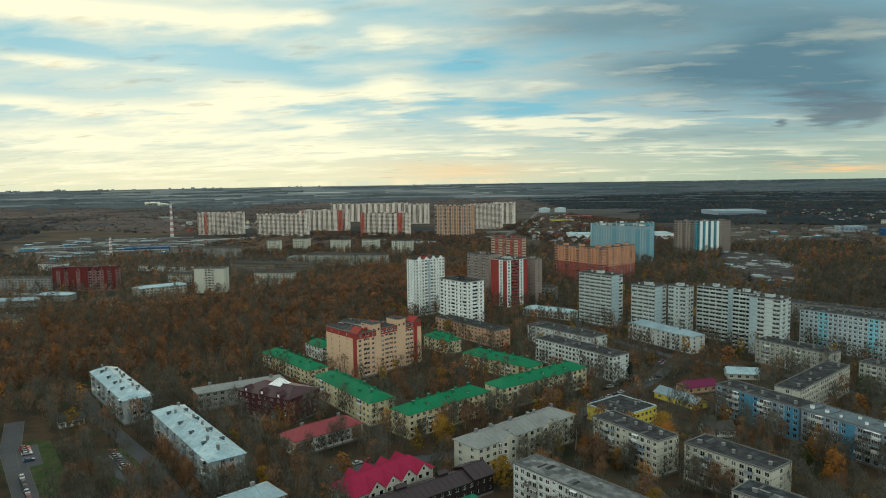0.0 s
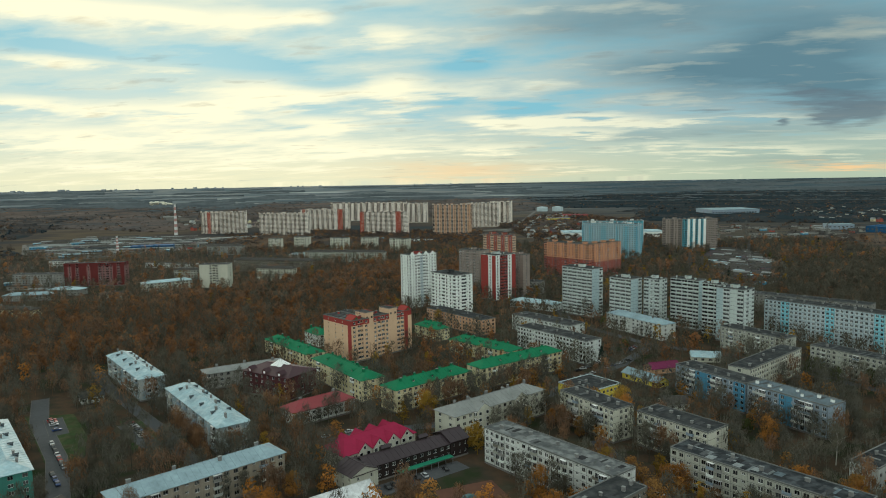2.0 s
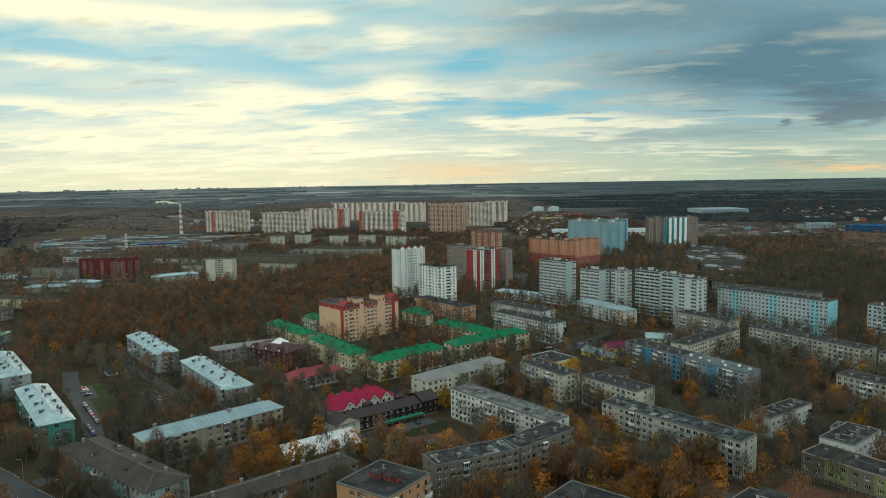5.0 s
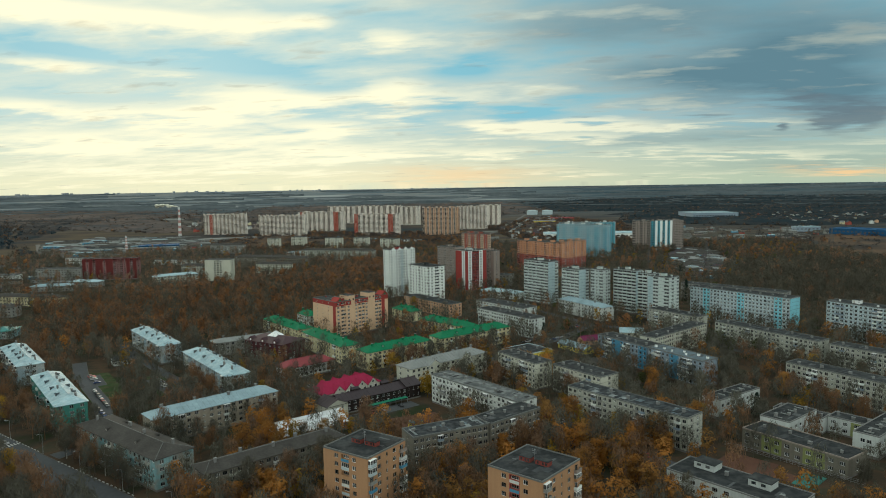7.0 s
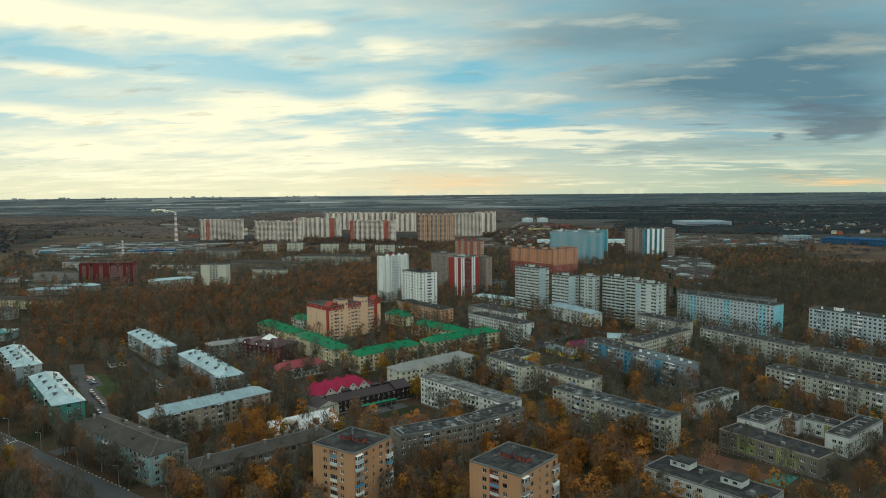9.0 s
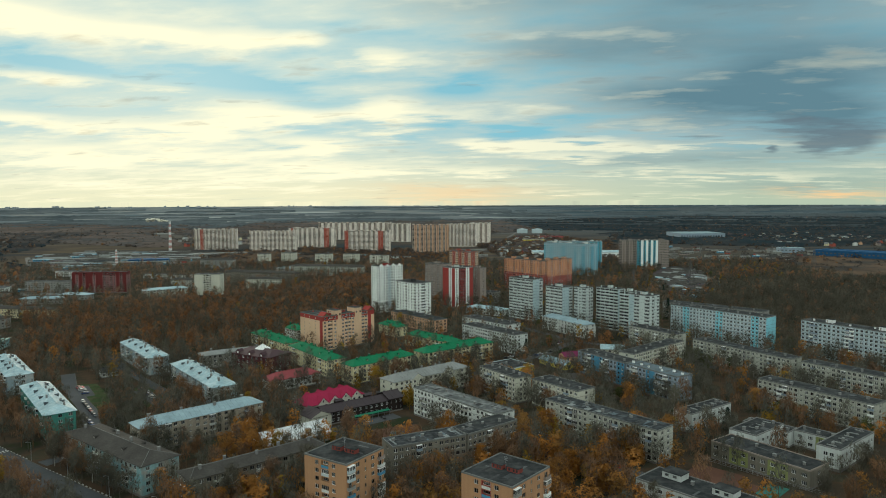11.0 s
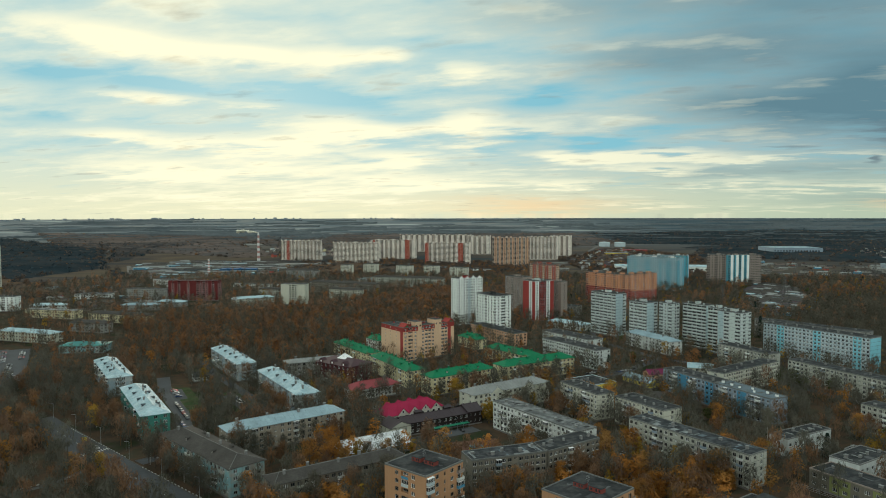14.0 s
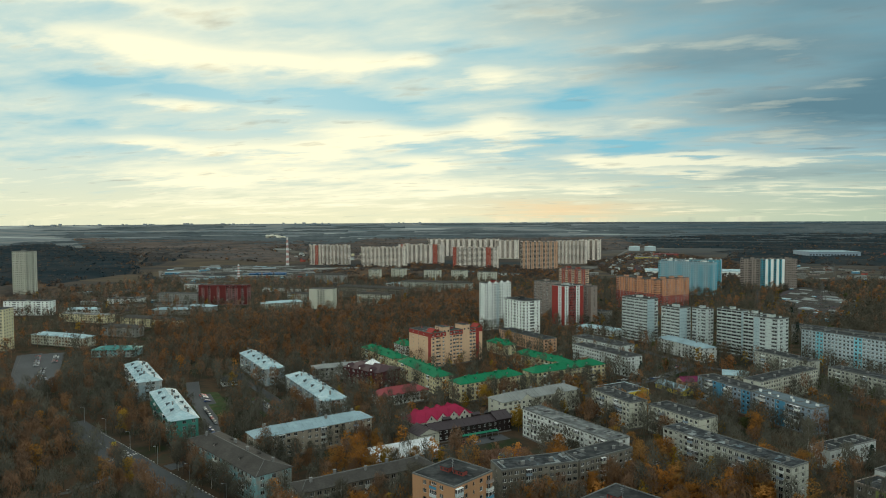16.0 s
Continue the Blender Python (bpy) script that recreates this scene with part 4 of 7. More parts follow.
low = dict(lod=1, category="house", name="low_building", vents=4)
for k, (lab, x, y, a, L, W, fl, skin, roof, rm) in enumerate((
        ("white flat-roofed hospital wing", -547, 1067, -15, 36, 14, 4, W_WHITEP, "flat", BITUMEN), ("long low house with white tin roof", -329, 844, 33, 52, 12, 3, W_BEIGE, "hip", TIN),
        ("low white garage row with flat roof", -417, 1071, -15, 78, 10, 2, W_WHITEP, "flat", BITUMEN_WET), ("low shed with white roof", -426, 837, -8, 36, 14, 2, W_GREYP, "hip", TIN),
        ("low beige house with a dark slate roof", -349, 788, 25, 30, 12, 2, W_BEIGE, "hip", SLATE), ("long dark-roofed three-storey house", -440, 715, -15, 78, 13, 3, W_CREAM, "hip", SLATE),
        ("two-storey grey house with blue-grey tin roof", -452, 800, 5, 46, 13, 2, W_GREYP, "hip", TIN_BLUE), ("long five-storey house with cream ends", -279, 1018, -18, 112, 12, 5, W_OLDBRICK, "hip", SLATE),
        ("dark five-storey house among trees", -225, 918, -15, 46, 12, 5, W_IVORY, "hip", SLATE), ("shed with bright white roof", -233, 1150, -10, 40, 18, 2, W_WHITEP, "hip", TIN),
        ("long five-storey house with dark roof", -200, 1104, -14, 120, 12, 5, W_BEIGE, "hip", SLATE), ("white house with tin roof by towers", 51, 713, -40, 44, 15, 2, W_WHITEP, "hip", TIN),
        ("grey four-storey house by red tower", 68, 789, -30, 24, 14, 4, W_GREYP, "flat", BITUMEN), ("white school building by the estate", -53, 1380, -15, 40, 14, 2, W_WHITE, "flat", BITUMEN_WET),
        ("white-roofed three-storey ivory house", -458, 600, -14, 64, 14, 3, W_IVORY, "hip", TIN), ("low two-storey house with teal metal roof", -362, 545, 8, 36, 18, 2, W_TURQ, "hip", TEAL_ROOF),
        ("long pale yellow three-storey house", -528, 737, -10, 66, 13, 3, W_CREAM, "flat", TIN_GREY), ("dark three-storey house with slate roof", -420, 650, -10, 40, 13, 3, W_GREYP, "hip", SLATE),
        ("red and white shop building", -560, 880, 5, 44, 20, 3, W_WHITEP, "flat", BITUMEN_WET), ("grey five-storey office with flat roof", -500, 900, -5, 60, 15, 5, W_GREYP, "flat", BITUMEN),
        ("grey five-storey house near the estate", -380, 1230, -10, 60, 12, 5, W_GREYP, "hip", SLATE), ("beige long house by the wood", -330, 940, -12, 70, 12, 4, W_BEIGE, "hip", SLATE),
        ("white flat house at wood edge", -96, 640, -30, 34, 14, 4, W_WHITEP, "flat", BITUMEN), ("low white house with tin roof", -560, 790, 10, 40, 12, 2, W_WHITEP, "hip", TIN))):
    block(lab, (x, y), a, L, W, fl, "w" * max(4, int(L / 3.6)), "ww", skin, seed=100 + k, roof=roof, roof_mat=rm, rise=2.2, fh=2.85, base=0.6, chimneys=3 if roof == "hip" else 0, **low)
for k, (lab, x, y, a, L, W, skin, rm) in enumerate((
        ("ivory cottage with white tin roof", 140, 514, -14, 17, 11, W_IVORY, TIN), ("salmon cottage with plum metal roof", 107, 488, 15, 19, 10, W_SAND, PLUM_ROOF), ("yellow cottage with blue-grey tin roof", 88, 484, -60, 26, 9, W_YELLOW, TIN_BLUE),
        ("small white shed by the car park", -207, 458, 35, 11, 8, W_WHITEP, BITUMEN), ("low white shed beside the block", 92, 426, 0, 13, 9, W_WHITEP, SLATE))):
    block(lab, (x, y), a, L, W, 1, "wwww", "w", skin, seed=140 + k, roof="gable", roof_mat=rm, rise=2.6, fh=2.9, base=0.4, category="house", name="cottage", margin=2)

# ---- houses with a form of their own ----
def local(A, ang):
    return pose(A[0], A[1], 0, 0, 0, ang)


# crimson-roofed house with four front gables
house = block("cream house with four crimson metal cross gables", (-57, 361), 42, 37, 15, 2, "wwwwwwwwww", "-w-", W_IVORY, seed=150, roof="hip", hip=5.5, roof_mat=PINK_ROOF, rise=4.3, fh=3.2, base=0.8, category="house", name="gabled_house")
for k in range(4):
    b = Build()
    w, z, r, d = 3.5, 7.45, 3.3, 15.0
    b.face([(-w, -.65, 0), (w, -.65, 0), (0, -.65, r - .2)], W_IVORY)
    b.box(-w, -.65, -2.6, w, 0, 0, W_IVORY)
    b.face([(w, d + .1, 0), (-w, d + .1, 0), (0, d + .1, r - .2)], W_IVORY)
    for s_ in (-1, 1):
        q = [(s_ * (w + .15), -1.0, -.2), (0, -1.0, r), (0, d + 1.0, r), (s_ * (w + .15), d + 1.0, -.2)]
        b.face(q if s_ < 0 else q[::-1], PINK_ROOF)
        e = [(s_ * (w + .15), -1.0, -.45), (0, -1.0, r - .25), (0, -1.0, r), (s_ * (w + .15), -1.0, -.2)]
        b.face(e if s_ < 0 else e[::-1], PINK_ROOF)
    b.box(-.6, -.72, .5, .6, -.65, 1.8, FRAME)
    b.box(-.45, -.76, .6, .45, -.72, 1.7, GLASS)
    for wx in (-1.8, 1.8):
        b.box(wx - .85, -.72, -2.2, wx + .85, -.65, -.6, FRAME)
        b.box(wx - .72, -.76, -2.08, wx + .72, -.72, -.72, GLASS)
    if k % 2 == 0:
        b.box(1.2, 7, 2.0, 1.9, 7.6, 3.6, WHITE)
    part("roof_gable", b, house, "crimson cross gable with cream front", pose(9.6 + 7.4 * k, 0, z))
# red-roofed two-storey house
block("white two-storey house with faded red hip roof", (-87, 415), 39, 34, 13, 2, "wwwwwwwwwww", "-w-", W_WHITEP, seed=151, roof="hip", roof_mat=RED_ROOF, rise=3.6, fh=3.1, base=0.8, category="house", name="red_roofed_house", margin=5, chimneys=2)
# dark timber house with end pavilions
house = block("dark brown boarded two-storey house with white windows", (-47, 351.5), 35, 40, 11, 2, "wwwwwwwwwwww", "-n-", W_DARK, seed=152, roof="gable", roof_mat=BROWN_ROOF, rise=2.4, fh=2.9, base=0.7, margin=5, old=False, category="house", name="boarded_house")
for k, x in enumerate((9, 27)):
    b = Build()
    b.box(-2, -1.2, -1, 2, 1.2, 1.6, W_DARK)
    b.face([(-2.5, -1.6, 1.6), (2.5, -1.6, 1.6), (2.0, 0, 2.5), (-2.0, 0, 2.5)], BROWN_ROOF)
    b.face([(2.5, 1.6, 1.6), (-2.5, 1.6, 1.6), (-2.0, 0, 2.5), (2.0, 0, 2.5)], BROWN_ROOF)
    part("roof_lantern", b, house, "", pose(x + 3, 7, 8.4))
block("dark house end pavilion with timber gable", (-14.5, 373.5), 35, 9, 13, 2, "nnn", "nn", W_DARK, seed=153, roof="gable", roof_mat=BROWN_ROOF, rise=2.8, fh=3.2, base=0.8, category="house", name="pavilion", margin=1)
block("cream house end pavilion with brown roof", (-60, 352), -50, 12, 12, 2, "nnn", "nn", W_IVORY, seed=154, roof="gable", roof_mat=BROWN_ROOF, rise=2.8, fh=3.0, base=0.6, category="house", name="pavilion", margin=1)
# maroon brick house with a glass pyramid
house = block("maroon brick house with mansard and glass pyramid", (-126, 474), -33, 34, 22, 4, "wwdwwdww", "wdw", W_MAUVE, seed=155, roof="hip", roof_mat=MAUVE_ROOF, rise=3.2, hip=7, fh=2.9, base=0.8, category="house", name="mansard_house", margin=7)
b = Build()
for p, q in (((-4, -4), (4, -4)), ((4, -4), (4, 4)), ((4, 4), (-4, 4)), ((-4, 4), (-4, -4))):
    b.face([(p[0], p[1], 0), (q[0], q[1], 0), (0, 0, 3.4)], WHITE)
    for s in (.3, .7):
        m0 = Vector((p[0] + (q[0] - p[0]) * s, p[1] + (q[1] - p[1]) * s, 0))
        b.tube(m0 * 1.02, Vector((0, 0, 3.45)), .06, .06, 4, METAL)
part("glass_pyramid", b, house, "pale glazed roof pyramid", pose(17, 12, 15.1))
for k in range(3):
    b = Build()
    b.face([(-1.6, 0, 0), (1.6, 0, 0), (1.6, 0, 1.6), (0, 0, 2.9), (-1.6, 0, 1.6)], W_MAUVE)
    b.box(-.7, -.06, .4, .7, -.01, 1.7, FRAME)
    b.face([(-1.9, -.3, 1.4), (0, -.3, 3.1), (0, 4, 3.1), (-1.9, 4, 1.4)], MAUVE_ROOF)
    b.face([(0, -.3, 3.1), (1.9, -.3, 1.4), (1.9, 4, 1.4), (0, 4, 3.1)], MAUVE_ROOF)
    part("dormer", b, house, "", pose(6 + 11 * k, -.3, 12.7))
# yellow-fronted service building
block("flat-roofed service building with yellow front", (58, 436), 35, 24, 22, 2, "wwwwwwww", "-w-", W_YELLOW, seed=156, roof_mat=BITUMEN, fh=3.2, base=0.5, category="public building", name="service_building", vents=5, rim=W_PALE)
# vent boxes and masts on the brick towers
for A, ang, L, W in (((-38.5, 238), -36, 19.5, 20), ((15.5, 219), -42, 20, 22)):
    for k, (x, y, w, d) in enumerate(((L * .36, W * .5, 4.0, 2.6), (L * .66, W * .52, 4.6, 2.4))):
        b = Build()
        b.box(-w / 2, -d / 2, 0, w / 2, d / 2, 1.5, VENT_RED)
        b.box(-w / 2 - .15, -d / 2 - .15, 1.5, w / 2 + .15, d / 2 + .15, 1.66, BITUMEN)
        for s in (-.3, .1, .35):
            b.box(w * s - .3, -d / 2 - .05, .4, w * s + .3, -d / 2, 1.2, BITUMEN)
        tagged(part("roof_vent_house", b, None, "", local(A, ang) @ pose(x, y, 27.25)), "red brick vent house on the flat roof", "vent house")
    b = Build()
    b.tube((0, 0, 0), (0, 0, 4.5), .06, .04, 6, METAL)
    for z in (3.2, 3.8, 4.3):
        b.box(-.7, -.03, z, .7, .03, z + .05, METAL)
    tagged(part("roof_aerial", b, None, "", local(A, ang) @ pose(L * .5, W * .5, 27.25)), "thin steel aerial mast on the roof", "aerial")
W_SCHOOL = wallmat("school_plaster", (0.45, 0.48, 0.465), streak=0.25, var=0.2)
# school: two-storey white wings round a courtyard
school = dict(roof_mat=BITUMEN, fh=4.05, base=1.2, rim=VENT, category="school", name="school_wing", vents=4, margin=4, old=False)
block("white two-storey school wing with dark flat roof", (137, 331), 33, 33, 10, 2, "dddddddd", "-d-", W_SCHOOL, seed=160, **school)
block("white school block with upper storey", (153, 298), 37, 26, 13, 2, "dddddd", "---", W_SCHOOL, seed=161, parapet=0.75, **school)
block("white school wing with wide windows", (180, 279), 37, 36, 10, 2, "ddddddddd", "-dd-", W_SCHOOL, seed=162, **school)
block("low school passage with flat roof", (160, 326), -50, 22, 9, 2, "ddddd", "--", W_SCHOOL, seed=163, **{**school, "fh": 3.1, "base": 0.8})
block("low school link with green panel", (178, 312), -52, 24, 9, 2, "ddDdd", "--", W_SCHOOL, accent=W_LIME, seed=164, parapet=0.75, **{**school, "fh": 3.1, "base": 0.8})
block("school front of yellow and lime bays", (133, 299), -57, 44, 15, 2, "ddDDddDDdd", "-d-", W_OLDBRICK, accent=W_LIME, seed=165, **{**school, "roof_mat": BITUMEN, "rim": W_TAUPE, "fh": 3.3, "base": 0.7})
block("white two-storey nursery with flat roof", (86, 259), -50, 46, 17, 2, "ddwwdd-ddww", "-dd-", W_SCHOOL, seed=166, **{**school, "margin": 6, "fh": 3.2, "base": 0.7})
for k, (x, y) in enumerate(((6, 9), (27, 8))):
    b = Build()
    b.box(0, 0, 0, 8, 6, 2.5, W_SCHOOL)
    b.box(-.3, -.3, 2.5, 8.3, 6.3, 2.75, BITUMEN)
    for wx in (1.2, 4.6):
        b.box(wx, -.05, .9, wx + 1.6, 0, 1.9, GLASS)
    tagged(part("rooftop_room", b, None, "", local((86, 259), -50) @ pose(x, y, 7.6)), "white flat-roofed room on the nursery roof", "roof room")
# long shed with bright tin roof
block("long shed with a bright bare tin roof", (-68, 311.5), 36, 33, 14, 1, "wwwwwwww", "w", W_GREYP, seed=170, roof="gable", roof_mat=TIN_SILVER, rise=4.8, fh=3.2, base=0.5, category="shed", name="long_shed")

# light roof bars on the school roofs
for A, ang, L, W, n in (((137, 331), 33, 33, 10, 6), ((180, 279), 37, 36, 10, 6), ((153, 298), 37, 26, 13, 4)):
    for k in range(n):
        b = Build()
        b.box(-.3, -1.9, 0, .3, 1.9, .35, TIN_GREY)
        tagged(part("roof_skylight", b, None, "", local(A, ang) @ pose(L * (k + .5) / n, W * .5, 9.85)), "narrow pale skylight bar on school roof", "skylight", "school skylights")
# gabled bays on the cream house with the tin roof
for x in (16, 40):
    b = Build()
    b.box(-4, -1.2, 0, 4, 0.2, 12.6, W_IVORY)
    b.face([(-4.4, -1.6, 12.6), (4.4, -1.6, 12.6), (0, -1.6, 15.4)], W_IVORY)
    b.face([(-4.6, -1.9, 12.5), (0, -1.9, 15.6), (0, 7, 15.6), (-4.6, 3, 12.5)], TIN_GREY)
    b.face([(0, -1.9, 15.6), (4.6, -1.9, 12.5), (4.6, 3, 12.5), (0, 7, 15.6)], TIN_GREY)
    for f in range(4):
        for wx in (-2.2, 2.2):
            b.box(wx - .8, -1.28, 1.7 + 2.9 * f, wx + .8, -1.2, 3.2 + 2.9 * f, FRAME)
            b.box(wx - .7, -1.31, 1.8 + 2.9 * f, wx + .7, -1.28, 3.1 + 2.9 * f, GLASS)
    part("gabled_bay", b, CREAM_HOUSE, "cream bay with tin gable", pose(x, 0, 0))

AWNING = material("green_awning_sheet", (0.01, 0.17, 0.10), rough=0.6, var=0.15)
b = Build()
b.box(0, -4.2, 2.6, 26, -1.2, 2.75, AWNING)
for k in range(8):
    b.box(.2 + 3.6 * k, -4.1, 0, .35 + 3.6 * k, -3.95, 2.6, METAL)
tagged(part("green_awning", b, None, "", local((-47, 351.5), 35) @ pose(12, 0, 0)), "long green sheet awning on steel posts", "awning")

# stair towers and red gables on the salmon house
for x, w in ((13.3, 6.6), (33.3, 6.6)):
    b = Build()
    b.box(-w / 2, -.35, 0, w / 2, 10, 7.0, W_PINKBRICK)
    b.box(-w / 2 - .15, -.5, 7.0, w / 2 + .15, 10.15, 7.35, W_TAUPE)
    b.face([(-w / 2, -.3, 7.354), (w / 2, -.3, 7.354), (w / 2, 9.9, 7.354), (-w / 2, 9.9, 7.354)], BITUMEN)
    for q in (-.28, .28):
        b.box(w * q - .6, -.42, 3.2, w * q + .6, -.35, 4.6, GLASS)
    part("stair_tower", b, SALMON, "salmon brick tower above the roof", pose(x, 0, 23.6))
for x, y in ((2.6, 0), (46.5, 0), (20, 7), (40, 8)):
    b = Build()
    w, r = 3.4, 2.6
    b.face([(-w, -.4, 0), (w, -.4, 0), (0, -.4, r)], W_REDTRIM)
    b.face([(-1.4, -.44, .25), (1.4, -.44, .25), (0, -.44, 1.5)], GREEN_ROOF)
    b.face([(-w - .3, -.8, -.1), (0, -.8, r + .15), (0, 7, r + .15), (-w - .3, 7, -.1)], W_REDTRIM)
    b.face([(0, -.8, r + .15), (w + .3, -.8, -.1), (w + .3, 7, -.1), (0, 7, r + .15)], W_REDTRIM)
    b.face([(w, 6.9, 0), (-w, 6.9, 0), (0, 6.9, r)], W_REDTRIM)
    part("roof_gable", b, SALMON, "red sheet gable with green tympanum", pose(x, y, 27.6))
# crown gables on the white tower
for k in range(4):
    b = Build()
    y = 4 + 7.6 * k
    b.face([(13.1, y - 3.4, 48), (13.1, y + 3.4, 48), (13.1, y, 51.2)], W_WHITE)
    b.face([(12.6, y + 3.4, 48), (12.6, y - 3.4, 48), (12.6, y, 51.2)], W_WHITE)
    b.face([(12.5, y - 3.6, 48), (13.2, y - 3.6, 48), (13.2, y, 51.4), (12.5, y, 51.4)], W_REDTRIM if k % 2 else W_WHITE)
    b.face([(13.2, y + 3.6, 48), (12.5, y + 3.6, 48), (12.5, y, 51.4), (13.2, y, 51.4)], W_REDTRIM if k % 2 else W_WHITE)
    part("crown_gable", b, WT)

# ---- ground: one sheet, level under the town, rising to the far rim ----
def ground_material():
    m = bpy.data.materials.new("ground_cover_with_haze")
    m.use_nodes = True
    n, l = m.node_tree.nodes, m.node_tree.links
    p = n["Principled BSDF"]
    p.inputs["Roughness"].default_value = 0.95
    p.inputs["Specular IOR Level"].default_value = 0.0
    geo = n.new("ShaderNodeNewGeometry")

    def noi(scale, detail, sx=1.0, sy=1.0):
        v = n.new("ShaderNodeVectorMath")
        v.operation = "MULTIPLY"
        v.inputs[1].default_value = (sx, sy, 0)
        l.new(geo.outputs["Position"], v.inputs[0])
        k = n.new("ShaderNodeTexNoise")
        k.inputs["Scale"].default_value, k.inputs["Detail"].default_value = scale, detail
        l.new(v.outputs[0], k.inputs["Vector"])
        return k.outputs[0]

    def ramp(f, stops):
        r = n.new("ShaderNodeValToRGB")
        while len(r.color_ramp.elements) < len(stops):
            r.color_ramp.elements.new(0.5)
        for e, (pos, c) in zip(r.color_ramp.elements, stops):
            e.position, e.color = pos, (*c, 1)
        l.new(f, r.inputs[0])
        return r.outputs[0]

    def mix(f, a, b):
        k = n.new("ShaderNodeMix")
        k.data_type = "RGBA"
        l.new(f, k.inputs[0])
        l.new(a, k.inputs[6])
        l.new(b, k.inputs[7])
        return k.outputs[2]

    near = ramp(noi(0.05, 8.0), [(0.34, (0.026, 0.034, 0.018)), (0.45, (0.044, 0.038, 0.029)), (0.55, (0.074, 0.049, 0.033)), (0.63, (0.048, 0.046, 0.032)), (0.72, (0.078, 0.068, 0.053))])
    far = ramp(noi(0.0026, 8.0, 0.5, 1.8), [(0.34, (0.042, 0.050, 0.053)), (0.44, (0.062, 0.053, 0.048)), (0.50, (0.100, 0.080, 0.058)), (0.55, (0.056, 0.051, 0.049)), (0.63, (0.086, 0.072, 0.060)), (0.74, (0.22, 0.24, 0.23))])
    # blue-grey tones of the rim stand in for haze over distance
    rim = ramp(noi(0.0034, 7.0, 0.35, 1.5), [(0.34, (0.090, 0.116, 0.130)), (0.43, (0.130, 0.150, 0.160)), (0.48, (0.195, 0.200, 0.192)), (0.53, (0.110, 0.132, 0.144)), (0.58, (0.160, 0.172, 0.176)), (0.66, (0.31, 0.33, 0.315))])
    ln = n.new("ShaderNodeVectorMath")
    ln.operation = "LENGTH"
    l.new(geo.outputs["Position"], ln.inputs[0])

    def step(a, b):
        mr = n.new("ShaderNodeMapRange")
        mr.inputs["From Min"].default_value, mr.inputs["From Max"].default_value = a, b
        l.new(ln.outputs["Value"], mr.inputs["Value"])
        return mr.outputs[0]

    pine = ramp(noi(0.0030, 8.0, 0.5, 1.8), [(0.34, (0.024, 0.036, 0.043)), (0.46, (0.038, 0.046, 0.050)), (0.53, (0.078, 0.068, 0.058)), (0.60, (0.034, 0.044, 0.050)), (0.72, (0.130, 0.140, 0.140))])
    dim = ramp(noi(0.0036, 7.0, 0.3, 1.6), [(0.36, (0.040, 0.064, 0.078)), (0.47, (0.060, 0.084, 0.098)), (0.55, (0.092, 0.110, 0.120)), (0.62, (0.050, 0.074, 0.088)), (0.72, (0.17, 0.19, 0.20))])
    east = n.new("ShaderNodeMapRange")
    xyz = n.new("ShaderNodeSeparateXYZ")
    l.new(geo.outputs["Position"], xyz.inputs[0])
    east.inputs["From Min"].default_value, east.inputs["From Max"].default_value = 250, 1000
    l.new(xyz.outputs[0], east.inputs["Value"])
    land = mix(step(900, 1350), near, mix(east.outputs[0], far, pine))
    # from 2100 m outward the land blends into the painted haze
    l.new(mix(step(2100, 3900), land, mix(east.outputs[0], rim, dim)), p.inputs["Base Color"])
    return m


def ground_z(x, y):
    r = math.hypot(x, y)
    k = max(0.0, (r - 3000) / 1900)
    return 86.5 * k * k


rings = [0, 60, 150, 300, 500, 800, 1200, 1700, 2300, 3000, 3300, 3600, 3900, 4150, 4400, 4600, 4750, 4850, 4900]
verts, faces, N = [(0, 0, 0)], [], 120
for r in rings[1:]:
    verts += [(r * math.cos(2 * math.pi * i / N), r * math.sin(2 * math.pi * i / N), ground_z(r, 0)) for i in range(N)]
faces += [(0, 1 + i, 1 + (i + 1) % N) for i in range(N)]
for k in range(len(rings) - 2):
    a, b_ = 1 + k * N, 1 + (k + 1) * N
    faces += [(a + i, b_ + i, b_ + (i + 1) % N, a + (i + 1) % N) for i in range(N)]
me = bpy.data.meshes.new("ground")
me.from_pydata(verts, [], faces)
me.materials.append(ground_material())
me.shade_smooth()
tagged(new("ground", me), "leaf-strewn brown grass and far fields, haze coloured into the rim", "ground", kind="structure")

ROADS = []


def road(name, label, pts, width, mat, z=0.03, kerb=True):
    """A strip along a line, with raised kerbs."""
    b = Build()
    side = []
    for i, p in enumerate(pts):
        a, c = pts[max(0, i - 1)], pts[min(len(pts) - 1, i + 1)]
        d = Vector((c[0] - a[0], c[1] - a[1], 0)).normalized()
        side.append((Vector((p[0], p[1], 0)), Vector((-d.y, d.x, 0))))
    for (p, n), (q, m) in zip(side, side[1:]):
        def at(v, k, s, zz):
            w = v + k * s
            return (w.x, w.y, zz)
        h = width / 2
        b.face([at(p, n, -h, z), at(q, m, -h, z), at(q, m, h, z), at(p, n, h, z)], mat)
        if kerb:
            for s in (-1, 1):
                i0, i1 = s * h, s * (h + .3)
                b.face([at(p, n, i0, z + .15), at(q, m, i0, z + .15), at(q, m, i1, z + .15), at(p, n, i1, z + .15)], PAVING)
                b.face([at(p, n, i0, z), at(q, m, i0, z), at(q, m, i0, z + .15), at(p, n, i0, z + .15)], PAVING)
        ROADS.append((p.x, p.y, q.x, q.y, width / 2))
    ob = new(name, b.mesh(name))
    return tagged(ob, label, name, kind="structure")


